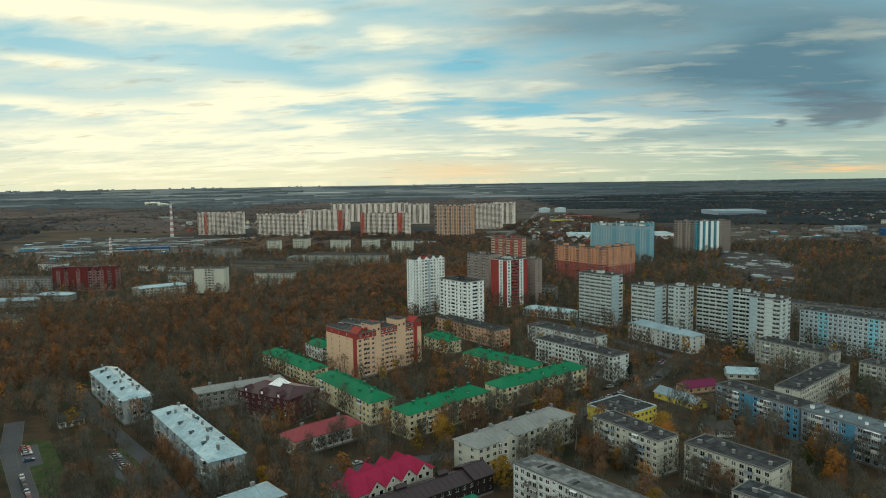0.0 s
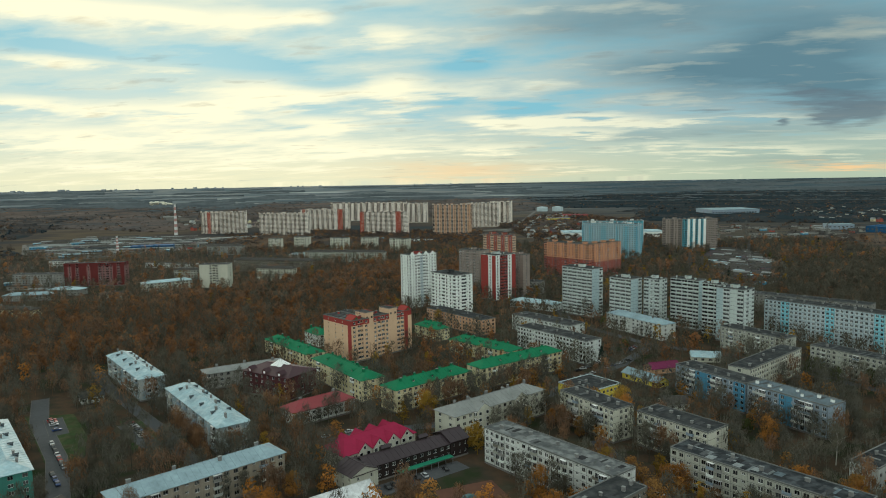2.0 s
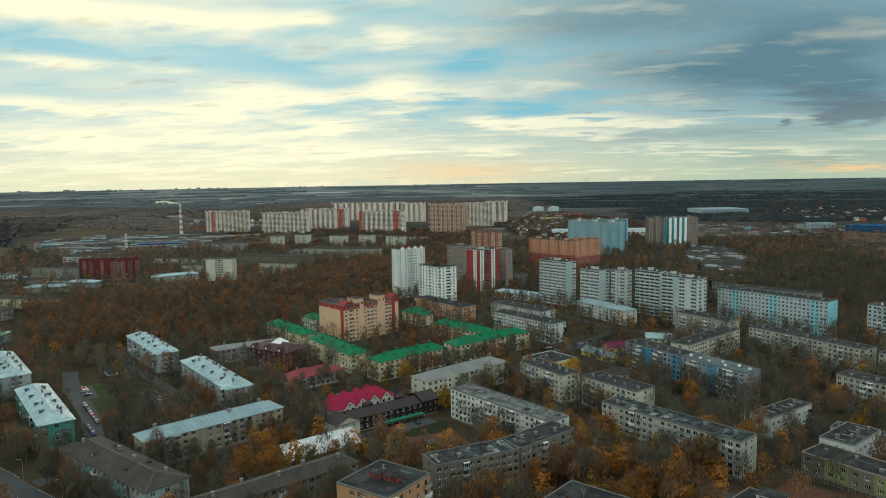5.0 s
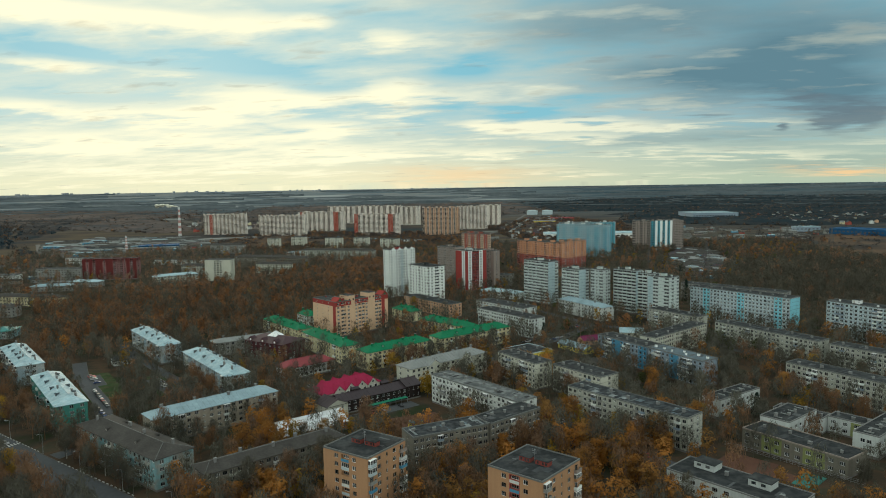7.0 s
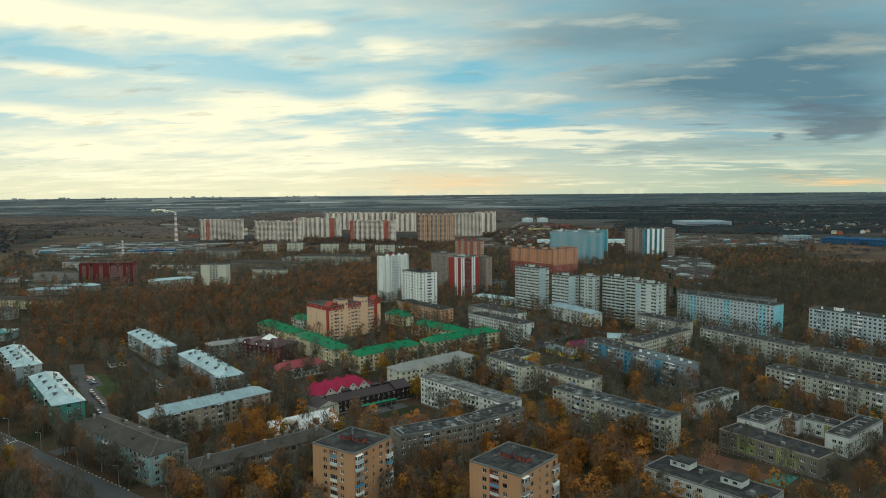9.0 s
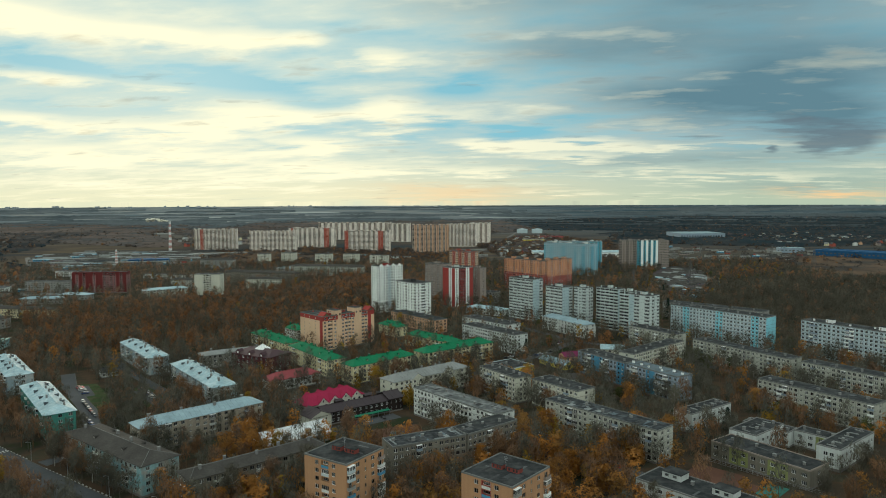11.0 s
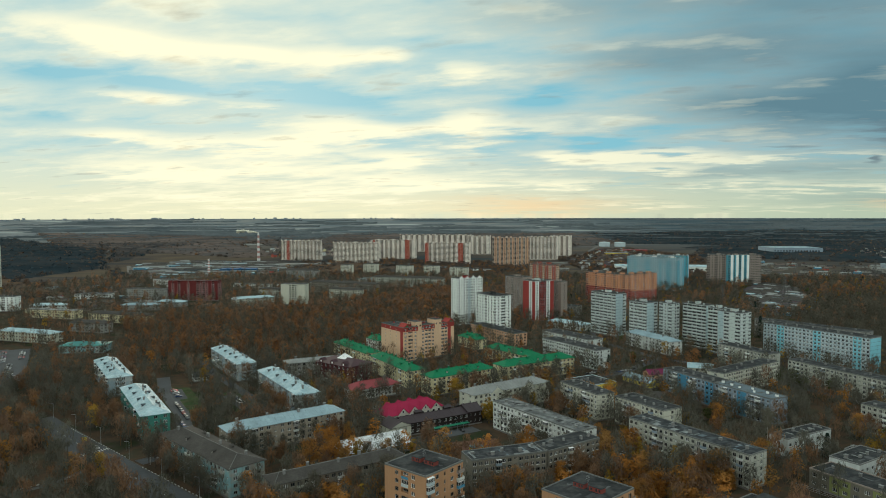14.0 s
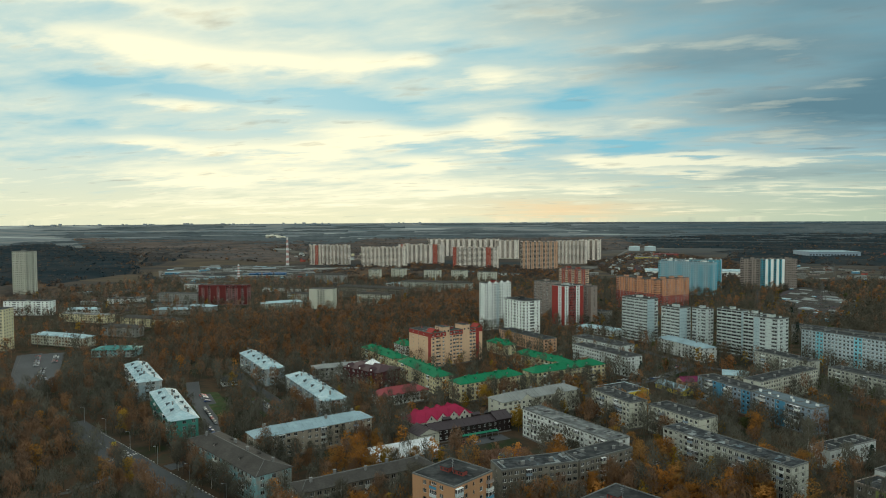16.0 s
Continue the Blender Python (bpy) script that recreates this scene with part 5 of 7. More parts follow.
road("road", "wide grey asphalt street at the crossing", [(-258, 368), (-240, 353), (-180, 305), (-120, 258), (-60, 215), (40, 150)], 15, ASPHALT)
road("road", "side street between houses", [(-165, 305), (-150, 325), (-182, 385), (-215, 432), (-235, 470)], 8, ASPHALT, 0.05)
road("road", "narrow courtyard road along the tin-roofed houses", [(-120, 375), (-152, 420), (-178, 452), (-206, 488), (-230, 525)], 6, ASPHALT, 0.04)
road("road", "street past the green-roofed houses", [(-70, 400), (-20, 415), (30, 445), (70, 490), (95, 512), (130, 560), (90, 640), (95, 740)], 7, ASPHALT)
road("road", "yard road between the blocks", [(50, 390), (56, 345), (80, 300), (110, 262), (135, 225)], 6, ASPHALT)
road("road", "yard road by the brick towers", [(10, 262), (20, 290), (40, 278), (60, 250), (75, 225)], 5, ASPHALT)
road("road", "street beyond the beige blocks", [(130, 560), (170, 530), (215, 450), (245, 395), (290, 330)], 7, ASPHALT)
road("road", "busy far road out of the town", [(126, 1300), (131, 1540), (200, 1800), (304, 2276), (420, 2800)], 9, PAVING)
road("pavement", "pale kerbed footpath by the crossing", [(-205, 258), (-190, 276), (-182, 300)], 2.5, PAVING, 0.06)
road("pavement", "car park between the tin-roofed houses", [(-211, 437), (-196, 414)], 8, ASPHALT, 0.06)
road("pavement", "small car park on the courtyard road", [(-170, 426), (-146, 396)], 8, ASPHALT, 0.06)
road("pavement", "car park by the street", [(-424, 556), (-377, 487), (-326, 436)], 15, ASPHALT, 0.06)
road("pavement", "asphalt yard before the dark boarded house", [(-42.7, 345.4), (-26, 357), (-9.9, 368.3)], 9, ASPHALT, 0.05, False)
PITCH = material("red_clay_pitch", (0.090, 0.040, 0.025), rough=0.95, var=0.35, fine=0.4, coarse=0.06)
TURF = material("teal_play_surface", (0.03, 0.14, 0.12), rough=0.9, var=0.25, fine=0.4, coarse=0.06)
for nm, lab, c, a, L, W, mt in (("pavement", "red-brown school sports pitch", (122, 276), 42, 26, 20, PITCH), ("pavement", "teal play court", (142, 262), 42, 14, 8, TURF), ("pavement", "red-brown playground ground under fallen leaves", (-8, 340), 20, 24, 18, PITCH), ("pavement", "red-brown school play pitch", (133, 268), 42, 8, 16, PITCH)):
    b = Build()
    b.box(-L / 2, -W / 2, 0.0, L / 2, W / 2, 0.08 + .03 * (mt is TURF) + .012 * (W == 16), mt)
    tagged(new(nm, b.mesh(nm)), lab, "pavement", kind="structure").matrix_basis = pose(c[0], c[1], 0, 0, 0, a)
    ROADS.append((c[0] - 6, c[1], c[0] + 6, c[1], 9))
ROADS.append((-14, 346, 10, 362, 9))
ROADS.append((-34, 344, -12, 360, 7))
ROADS.append((-40, 356, -12, 372, 9))
b = Build()
b.face([(-830, 1500, .04), (-717, 1298, .04), (-580, 1165, .04), (-527, 1266, .04), (-425, 1340, .04), (-465, 1560, .04), (-560, 1645, .04), (-760, 1645, .04)], PAVING)
tagged(new("pavement", b.mesh("pavement")), "grey paved ground of the open market", "pavement", kind="structure")
b = Build()
b.face([(-432, 548, .035), (-400, 566, .035), (-362, 506, .035), (-318, 436, .035), (-340, 428, .035), (-385, 482, .035)], ASPHALT)
tagged(new("pavement", b.mesh("pavement")), "open asphalt yard with parked cars", "pavement", kind="structure")
ROADS.append((-416, 556, -330, 434, 17))

# painted lines on the street
LINE = material("worn_road_paint", (0.42, 0.42, 0.40), rough=0.8, var=0.5, fine=0.9, coarse=0.2)
b = Build()
street = [(-258, 368), (-240, 353), (-180, 305), (-120, 258), (-60, 215), (40, 150)]
for (x0, y0), (x1, y1) in zip(street, street[1:]):
    d = math.hypot(x1 - x0, y1 - y0)
    tx, ty = (x1 - x0) / d, (y1 - y0) / d
    for k in range(int(d / 9)):
        for off, ln in ((0.0, 3.5),):
            px_, py_ = x0 + tx * k * 9 - ty * off, y0 + ty * k * 9 + tx * off
            b.face([(px_ + ty * .1, py_ - tx * .1, .036), (px_ + tx * ln + ty * .1, py_ + ty * ln - tx * .1, .036), (px_ + tx * ln - ty * .1, py_ + ty * ln + tx * .1, .036), (px_ - ty * .1, py_ + tx * .1, .036)], LINE)
for k in range(11):
    o = -6.6 + 1.3 * k
    px_, py_ = -196 - .614 * o, 318 - .789 * o
    b.face([(px_, py_, .038), (px_ + 2.8 * .78, py_ - 2.8 * .62, .038), (px_ + 2.8 * .78 + .38, py_ - 2.8 * .62 + .49, .038), (px_ + .38, py_ + .49, .038)], LINE)
tagged(new("road_marking", b.mesh("road_marking")), "worn white lane and crossing lines", "road marking", kind="structure")

# ---- trees ----
BARE = material("bare_twigs", (0.122, 0.112, 0.086), rough=0.95, var=0.45, fine=0.16, coarse=0.03, island=0.12, rnd=0.25, col2=(0.088, 0.086, 0.070), spec=0.0, thin=0.45)
RUSTY = material("rust_foliage", (0.205, 0.116, 0.064), rough=0.9, var=0.45, fine=0.16, coarse=0.03, island=0.12, rnd=0.25, col2=(0.155, 0.100, 0.068), spec=0.0, thin=0.45)
ORANGE = material("orange_foliage", (0.375, 0.165, 0.042), rough=0.9, var=0.45, fine=0.16, coarse=0.03, island=0.12, rnd=0.25, col2=(0.235, 0.128, 0.044), spec=0.0, thin=0.45)
YELLOW = material("yellow_foliage", (0.30, 0.185, 0.036), rough=0.9, var=0.45, fine=0.16, coarse=0.03, island=0.12, rnd=0.25, spec=0.0, thin=0.45)
OLIVE = material("olive_foliage", (0.070, 0.080, 0.030), rough=0.9, var=0.45, fine=0.16, coarse=0.03, island=0.12, rnd=0.25, spec=0.0, thin=0.45)
FIR = material("dark_conifer_needles", (0.018, 0.030, 0.024), rough=0.9, var=0.45, fine=0.16, coarse=0.03, island=0.12, rnd=0.25, spec=0.0)
# greyer, bluer copies of the foliage, with aerial haze mixed into the colour
HAZED_BARE = material("hazed_bare_twigs", (0.088, 0.074, 0.066), rough=0.95, var=0.3, fine=0.05, coarse=0.005, island=0.10, col2=(0.064, 0.062, 0.062), spec=0.0, thin=0.45)
HAZED_RUST = material("hazed_rust_foliage", (0.128, 0.086, 0.062), rough=0.95, var=0.3, fine=0.05, coarse=0.005, island=0.10, col2=(0.088, 0.072, 0.062), spec=0.0, thin=0.45)
HAZED_ORANGE = material("hazed_orange_foliage", (0.225, 0.118, 0.054), rough=0.95, var=0.3, fine=0.05, coarse=0.006, island=0.12, spec=0.0, thin=0.45)
HAZED_FIR = material("hazed_conifer_needles", (0.032, 0.048, 0.058), rough=0.95, var=0.3, fine=0.05, coarse=0.005, island=0.14, spec=0.0)
TR = np.random.RandomState(7)


def crown_points(n, h, spread, base=0.3, top=1.0, m=40):
    """Points in an uneven crown: many small boughs inside a tapering envelope, and the way each faces."""
    u = TR.uniform(0, 1, m)
    zz = base + .06 + (top - base - .12) * u
    rad = spread * .78 * np.sqrt(np.clip(1 - ((u - .36) / .72) ** 2, .05, 1)) * TR.uniform(.3, 1.0, m)
    t = np.arange(m) * 2.4 + TR.uniform(-.4, .4, m)
    c = np.stack([rad * np.cos(t), rad * np.sin(t), zz * h], 1)
    c[0] = (0, 0, (top - .08) * h)
    k = TR.randint(0, m, n)
    d = TR.normal(size=(n, 3))
    d /= np.linalg.norm(d, axis=1)[:, None]
    r = TR.uniform(0.1, 1.0, n) ** .5
    p = c[k] + d * r[:, None] * np.array([spread * .27, spread * .27, h * .10])
    mid = np.array([0, 0, h * (base + (top - base) * .42)])
    o = (p - mid) / np.array([spread, spread, h * (top - base) * .55])
    face = o + d * .42 + TR.normal(size=(n, 3)) * .12 + np.array([0, 0, .12])
    return p, d, face / np.linalg.norm(face, axis=1)[:, None]


def faced(a, b_, c, face):
    """Triangles wound to agree with the way they face."""
    flip = (np.cross(b_ - a, c - a) * face).sum(1) < 0
    b2, c2 = np.where(flip[:, None], c, b_), np.where(flip[:, None], b_, c)
    return np.stack([a, b2, c2, face], 1)


def slivers(n, h, spread, length, width, base=0.28, up=1.0):
    """Thin twigs that rise and lean outward."""
    p, d, face = crown_points(n, h, spread, base)
    way = d * .6 + np.array([0, 0, up])
    way[:, :2] += p[:, :2] / spread * .5
    way += TR.normal(size=(n, 3)) * .2
    way -= face * ((way * face).sum(1) * .75)[:, None]
    way /= np.linalg.norm(way, axis=1)[:, None]
    s = np.cross(way, face + TR.normal(size=(n, 3)) * .25)
    s /= np.linalg.norm(s, axis=1)[:, None]
    ln = TR.uniform(.6, 1.3, n)[:, None] * length
    return faced(p - way * ln * .5 - s * width / 2, p - way * ln * .5 + s * width / 2, p + way * ln * .5, face)


def leaves(n, h, spread, size, base=0.25):
    p, d, face = crown_points(n, h, spread, base)
    out = face + TR.normal(size=(n, 3)) * .35
    a = np.cross(out, TR.normal(size=(n, 3)))
    a /= np.linalg.norm(a, axis=1)[:, None]
    b_ = np.cross(a, out)
    b_ /= np.linalg.norm(b_, axis=1)[:, None]
    k = TR.uniform(.5, 1.4, n)[:, None] * size
    return faced(p - a * k * .6 - b_ * k * .22, p + a * k * .6 - b_ * k * .2, p + b_ * k * .45, face)


def needles(n, h, spread, size):
    z = TR.uniform(0.08, 1.0, n)
    r = spread * (1.02 - z) * TR.uniform(.55, 1.0, n)
    t = TR.uniform(0, 2 * math.pi, n)
    p = np.stack([r * np.cos(t), r * np.sin(t), z * h], 1)
    o = np.stack([np.cos(t), np.sin(t), np.full(n, -.45)], 1)
    s = np.stack([-np.sin(t), np.cos(t), np.zeros(n)], 1)
    k = size * TR.uniform(.7, 1.3, n)[:, None]
    face = np.stack([np.cos(t), np.sin(t), np.full(n, .5)], 1) + TR.normal(size=(n, 3)) * .2
    return faced(p - s * k * .4, p + s * k * .4, p + o * k * .9, face / np.linalg.norm(face, axis=1)[:, None])


def tri_mesh(name, tris, mat):
    """tris: for each triangle its three corners and the way it faces, from which it takes its light."""
    me = bpy.data.meshes.new(name)
    v = np.ascontiguousarray(tris[:, :3].reshape(-1, 3), dtype=np.float32)
    n = len(v) // 3
    me.vertices.add(len(v))
    me.vertices.foreach_set("co", v.ravel())
    me.loops.add(len(v))
    me.loops.foreach_set("vertex_index", np.arange(len(v), dtype=np.int32))
    me.polygons.add(n)
    me.polygons.foreach_set("loop_start", np.arange(0, len(v), 3, dtype=np.int32))
    me.materials.append(mat)
    me.update(calc_edges=True)
    me.shade_smooth()
    soft = me.attributes.new("custom_normal", "FLOAT_VECTOR", "POINT")
    soft.data.foreach_set("vector", np.repeat(tris[:, 3].astype(np.float32), 3, axis=0).ravel())
    me.update()
    return me


def trunk_build(h, spread, mat, limbs=9, r=0.2):
    b = Build()
    lean = Vector((TR.uniform(-.4, .4), TR.uniform(-.4, .4), 0))
    pts = [Vector((0, 0, 0)), lean * .4 + Vector((0, 0, h * .3)), lean + Vector((0, 0, h * .6)), lean * 1.2 + Vector((0, 0, h * .92))]
    for k in range(3):
        b.tube(pts[k], pts[k + 1], r * (1 - .3 * k), r * (.7 - .3 * k) + .02, 6, mat, cap=False)
    for k in range(limbs):
        z = h * (.28 + .5 * k / limbs)
        a = k * 2.4 + TR.uniform(-.3, .3)
        o = lean * (z / h) + Vector((0, 0, z))
        ln = spread * TR.uniform(.7, 1.0)
        e = o + Vector((math.cos(a) * ln, math.sin(a) * ln, ln * TR.uniform(.6, 1.2)))
        b.tube(o, e, r * .38, .03, 4, mat, cap=False)
    return b


def species(name, h, spread, mat, kind, n, bark):
    b = trunk_build(h, spread, bark) if kind != "fir" else trunk_build(h, .4, bark, 2)
    if kind == "bare":
        t = np.concatenate([slivers(n, h, spread, 2.3, 0.10), slivers(n, h, spread, 1.5, 0.08)])
    elif kind == "leaf":
        t = np.concatenate([slivers(n // 3, h, spread, 1.6, .13, .12, .9), leaves(n * 5 // 3, h, spread, 0.40, .1)])
    else:
        t = needles(n, h, spread, 1.3)
    return (b.mesh("trunk"), tri_mesh("crown", t, mat), name)


KINDS = {
    "bare": [species("bare_tree", h, s, BARE, "bare", 800, bk) for h, s, bk in ((15, 4.6, BARK), (17, 5.0, BARK), (13, 4.4, BARK), (16, 3.8, BIRCH))],
    "rust": [species("rust_tree", h, s, RUSTY, "bare", 900, BARK) for h, s in ((14, 4.8), (16, 5.2), (12, 4.6))],
    "orange": [species("orange_tree", h, s, ORANGE, "leaf", 1500, BARK) for h, s in ((12, 5.0), (14, 5.6), (11, 4.8))],
    "yellow": [species("yellow_tree", h, s, YELLOW, "leaf", 1500, BARK) for h, s in ((13, 4.6), (12, 5.2))],
    "olive": [species("olive_tree", h, s, OLIVE, "leaf", 1500, BARK) for h, s in ((10, 5.4), (12, 5.8))],
    "fir": [species("spruce_tree", h, s, FIR, "fir", 420, BARK) for h, s in ((14, 3.2), (17, 3.6))],
}
TREE_LABEL = {"bare": "leafless grey-brown tree with fine upright twigs", "rust": "almost bare tree with rust-brown last leaves", "orange": "tree in orange autumn foliage",
              "yellow": "tree in golden yellow autumn foliage", "olive": "broad tree still in olive green leaf", "fir": "dark green spruce with drooping boughs"}


def tree_thing(kind, x, y, s, rnd):
    tr, cr, nm = rnd.choice(KINDS[kind])
    root = thing(nm, pose(x, y, 0, 0, 0, rnd.uniform(0, 360)) @ Matrix.Diagonal((s, s, s * rnd.uniform(.9, 1.1), 1)), TREE_LABEL[kind], "tree", "town trees")
    part("trunk", tr, root)
    part("crown", cr, root)


def clear(x, y, extra=0.0):
    if any(inside(x, y, q) for q in OPEN):
        return False
    for ax, ay, ang, L, W, mg in FOOT:
        c, s = math.cos(radians(ang)), math.sin(radians(ang))
        u, v = (x - ax) * c + (y - ay) * s, -(x - ax) * s + (y - ay) * c
        m = mg + extra
        if -m < u < L + m and -m < v < W + m:
            return False
    for ax, ay, bx, by, h in ROADS:
        dx, dy = bx - ax, by - ay
        t = max(0.0, min(1.0, ((x - ax) * dx + (y - ay) * dy) / (dx * dx + dy * dy + 1e-6)))
        if math.hypot(x - ax - t * dx, y - ay - t * dy) < h + 1.0 + extra:
            return False
    return True


OPEN = [[(-228, 442), (-204, 444), (-182, 412), (-170, 384), (-185, 381)], [(-176, 432), (-162, 432), (-140, 402), (-152, 390)],
        [(338, 1010), (422, 1169), (438, 1150), (438, 1057), (405, 940), (351, 835), (309, 809), (322, 900)], [(-62, 400), (-48, 411), (0, 420), (-30, 400)], [(58, 436), (78, 450), (88, 440), (68, 424)], [(80, 476), (100, 500), (136, 518), (160, 506), (130, 470), (104, 458)],
        [(-830, 1500), (-717, 1298), (-580, 1165), (-527, 1266), (-425, 1340), (-465, 1560), (-560, 1640), (-760, 1640)]]
for poly, lab in ((OPEN[0], "worn green lawn beside the car park"), (OPEN[1], "worn green lawn along the courtyard road")):
    b = Build()
    b.face([(x, y, .02) for x, y in poly[::-1]], LAWN)
    tagged(new("lawn", b.mesh("lawn")), lab, "lawn", kind="structure")
b = Build()
b.face([(x, y, .03) for x, y in OPEN[2][::-1]], ASPHALT)
tagged(new("pavement", b.mesh("pavement")), "grey trodden ground between the garages", "pavement", kind="structure")


def inside(x, y, poly):
    r, j = False, len(poly) - 1
    for i in range(len(poly)):
        (xi, yi), (xj, yj) = poly[i], poly[j]
        if (yi > y) != (yj > y) and x < (xj - xi) * (y - yi) / (yj - yi) + xi:
            r = not r
        j = i
    return r


WOODS = [
    ([(-390, 690), (-320, 780), (-200, 850), (-100, 1010), (20, 1010), (-20, 830), (-60, 760), (-70, 660), (-100, 600), (-140, 585), (-150, 540), (-230, 545), (-290, 510), (-330, 600)], 40, (.28, .72, .968, .98, .99)),
    ([(290, 730), (340, 760), (370, 880), (540, 960), (980, 900), (700, 600), (440, 430), (350, 520), (330, 610)], 46, (.84, .97, .985, .985, .99)),
    ([(-460, 470), (-330, 412), (-260, 352), (-210, 310), (-200, 215), (-420, 250), (-640, 500)], 40, (.34, .88, .96, .975, .985)),
    ([(-120, 880), (-110, 1010), (30, 1010), (70, 950), (0, 840), (-60, 800)], 46, (.08, .42, .97, .98, .99)),
    ([(-110, 262), (-40, 262), (-20, 262), (12, 268), (40, 290), (62, 318), (60, 340), (84, 300), (104, 258), (70, 228), (0, 232), (-60, 232)], 34, (.22, .50, .93, .97, .99)),
    ([(66, 300), (120, 262), (108, 300), (120, 330), (96, 330)], 60, (.3, .5, .9, .95, .97)),
    ([(-60, 215), (60, 135), (260, 180), (330, 330), (260, 300), (220, 250), (120, 225), (60, 200), (0, 225)], 52, (.35, .6, .88, .93, .97)),
]
FAR_WOODS = [
    ([(-2100, 2600), (-1250, 2150), (-860, 1450), (-700, 1200), (-560, 1180), (-640, 1260), (-900, 1500), (-1000, 1950), (-1100, 2600)], 420, (.25, .4, .44, .45, .46)),
    ([(-2500, 2300), (-1700, 1300), (-1000, 1000), (-860, 1180), (-840, 1420), (-1250, 2150), (-2100, 2900)], 300, (.22, .34, .36, .37, .38)),
    ([(-860, 1180), (-640, 1000), (-560, 940), (-640, 860), (-900, 1000)], 260, (.5, .85, .9, .92, .93)),
    ([(-60, 1290), (30, 1180), (110, 1250), (100, 1420), (0, 1500)], 120, (.1, .55, .97, .98, .99)),
    ([(150, 1010), (290, 1090), (470, 1130), (700, 1250), (560, 1290), (330, 1120), (180, 1080)], 150, (.5, .85, .9, .92, .94)),
    ([(520, 1900), (900, 1650), (1700, 2000), (2000, 2700), (1300, 3000), (700, 2500)], 560, (.4, .6, .62, .63, .64)),
    ([(-2300, 3300), (-1500, 2300), (-700, 1800), (-560, 1900), (-1000, 2600), (-900, 3300)], 480, (.45, .75, .78, .79, .8)),
    ([(-900, 2500), (-300, 2150), (100, 2300), (500, 2700), (500, 3700), (-800, 3600)], 800, (.5, .75, .77, .78, .8)),
    ([(140, 1100), (200, 1400), (160, 1700), (240, 1950), (330, 2250), (430, 2250), (330, 1650), (240, 1230)], 190, (.4, .75, .9, .93, .96)),
    ([(480, 1180), (900, 1150), (1300, 1350), (1500, 1900), (1000, 2200), (620, 1750)], 2600, (.5, .85, .9, .92, .95)),
    ([(-700, 2000), (-480, 1700), (-100, 1400), (-50, 1280), (-300, 1240), (-480, 1330), (-420, 1560)], 200, (.45, .8, .92, .95, .97)),
    ([(520, 960), (860, 900), (960, 1120), (800, 1370), (640, 1230)], 300, (.5, .85, .95, .97, .98)),
    ([(-1000, 2700), (-200, 2200), (300, 2450), (250, 3000), (-700, 3200)], 560, (.5, .8, .83, .84, .86)),
    ([(-420, 1350), (-400, 1700), (-200, 1720), (60, 1600), (140, 1560), (130, 1250), (-60, 1230), (-300, 1240)], 170, (.30, .70, .95, .97, .98)),
    ([(140, 1100), (180, 1400), (150, 1750), (250, 2000), (420, 2300), (520, 1900), (470, 1300), (300, 1180)], 150, (.30, .72, .94, .96, .98)),
    ([(480, 2700), (1500, 2500), (2200, 2300), (2600, 3200), (1500, 3800), (480, 3700)], 800, (.2, .3, .32, .33, .34)),
]
ORDER = ("bare", "rust", "orange", "yellow", "olive", "fir")


def pick(u, shares, x=0.0, y=0.0):
    u = min(.999, max(0.0, u + .17 * noise.noise(Vector((x / 45, y / 45, 3.0))) - .03))
    if u > shares[3]:
        u = (u * 37.0) % 1.0
    for k, s in zip(ORDER, shares):
        if u < s:
            return k
    return "fir"


rnd = random.Random(11)
spots = []
# trees that stand out
for kind, x, y, s in (("yellow", -24, 422, 1.15), ("yellow", -30, 339, 1.15), ("orange", -60, 325, 1.1), ("orange", -76, 314, 1.15), ("orange", 119, 316, 1.25), ("orange", 65, 278, 1.2), ("orange", 56, 263, 1.2),
                      ("orange", 12, 327, 1.0), ("orange", 50, 312, 1.2), ("yellow", -132, 422, 1.1), ("yellow", -198, 478, .6), ("fir", 82, 508, .9), ("fir", 157, 336, .9), ("orange", 166, 268, 1.2), ("olive", 192, 262, 1.2),
                      ("olive", 190, 470, 1.1), ("olive", 210, 457, 1.1), ("olive", 200, 463, 1.0), ("orange", 135, 426, .9), ("yellow", -172, 284, 1.0), ("yellow", -215, 352, 1.1), ("orange", 58, 416, 1.1), ("yellow", 68, 414, 1.25),
                      ("fir", 247, 668, 1.3), ("orange", 117, 627, 1.0), ("yellow", -15, 636, 1.0), ("orange", 66, 402, 1.2), ("orange", 75, 262, 1.1), ("orange", -50, 316, 1.0), ("orange", -84, 304, 1.1), ("orange", 0, 302, 1.1),
                      ("orange", 30, 322, .8), ("orange", 190, 372, 1.0), ("orange", 186, 366, 1.2), ("orange", 232, 340, 1.2), ("orange", 115, 310, 1.0), ("bare", -70, 254, 1.0), ("orange", -62, 259, .9), ("bare", -54, 265, 1.0), ("rust", -46, 272, .9), ("bare", -76, 249, 1.0), ("yellow", -66, 256, .8), ("rust", -50, 268, .9), ("bare", -40, 277, 1.0), ("orange", -58, 262, .8), ("orange", -80, 276, 1.0), ("orange", -86, 270, 1.0), ("yellow", -60, 300, 1.2), ("orange", -72, 300, 1.2), ("orange", -66, 296, 1.1), ("orange", 0, 268, .9), ("bare", 8, 276, 1.0), ("rust", 18, 281, .9), ("orange", 205, 480, 1.2), ("orange", 196, 484, 1.0)):
    if not clear(x, y, -1.5):
        continue
    tree_thing(kind, x, y, s, rnd)
    spots.append((x, y))
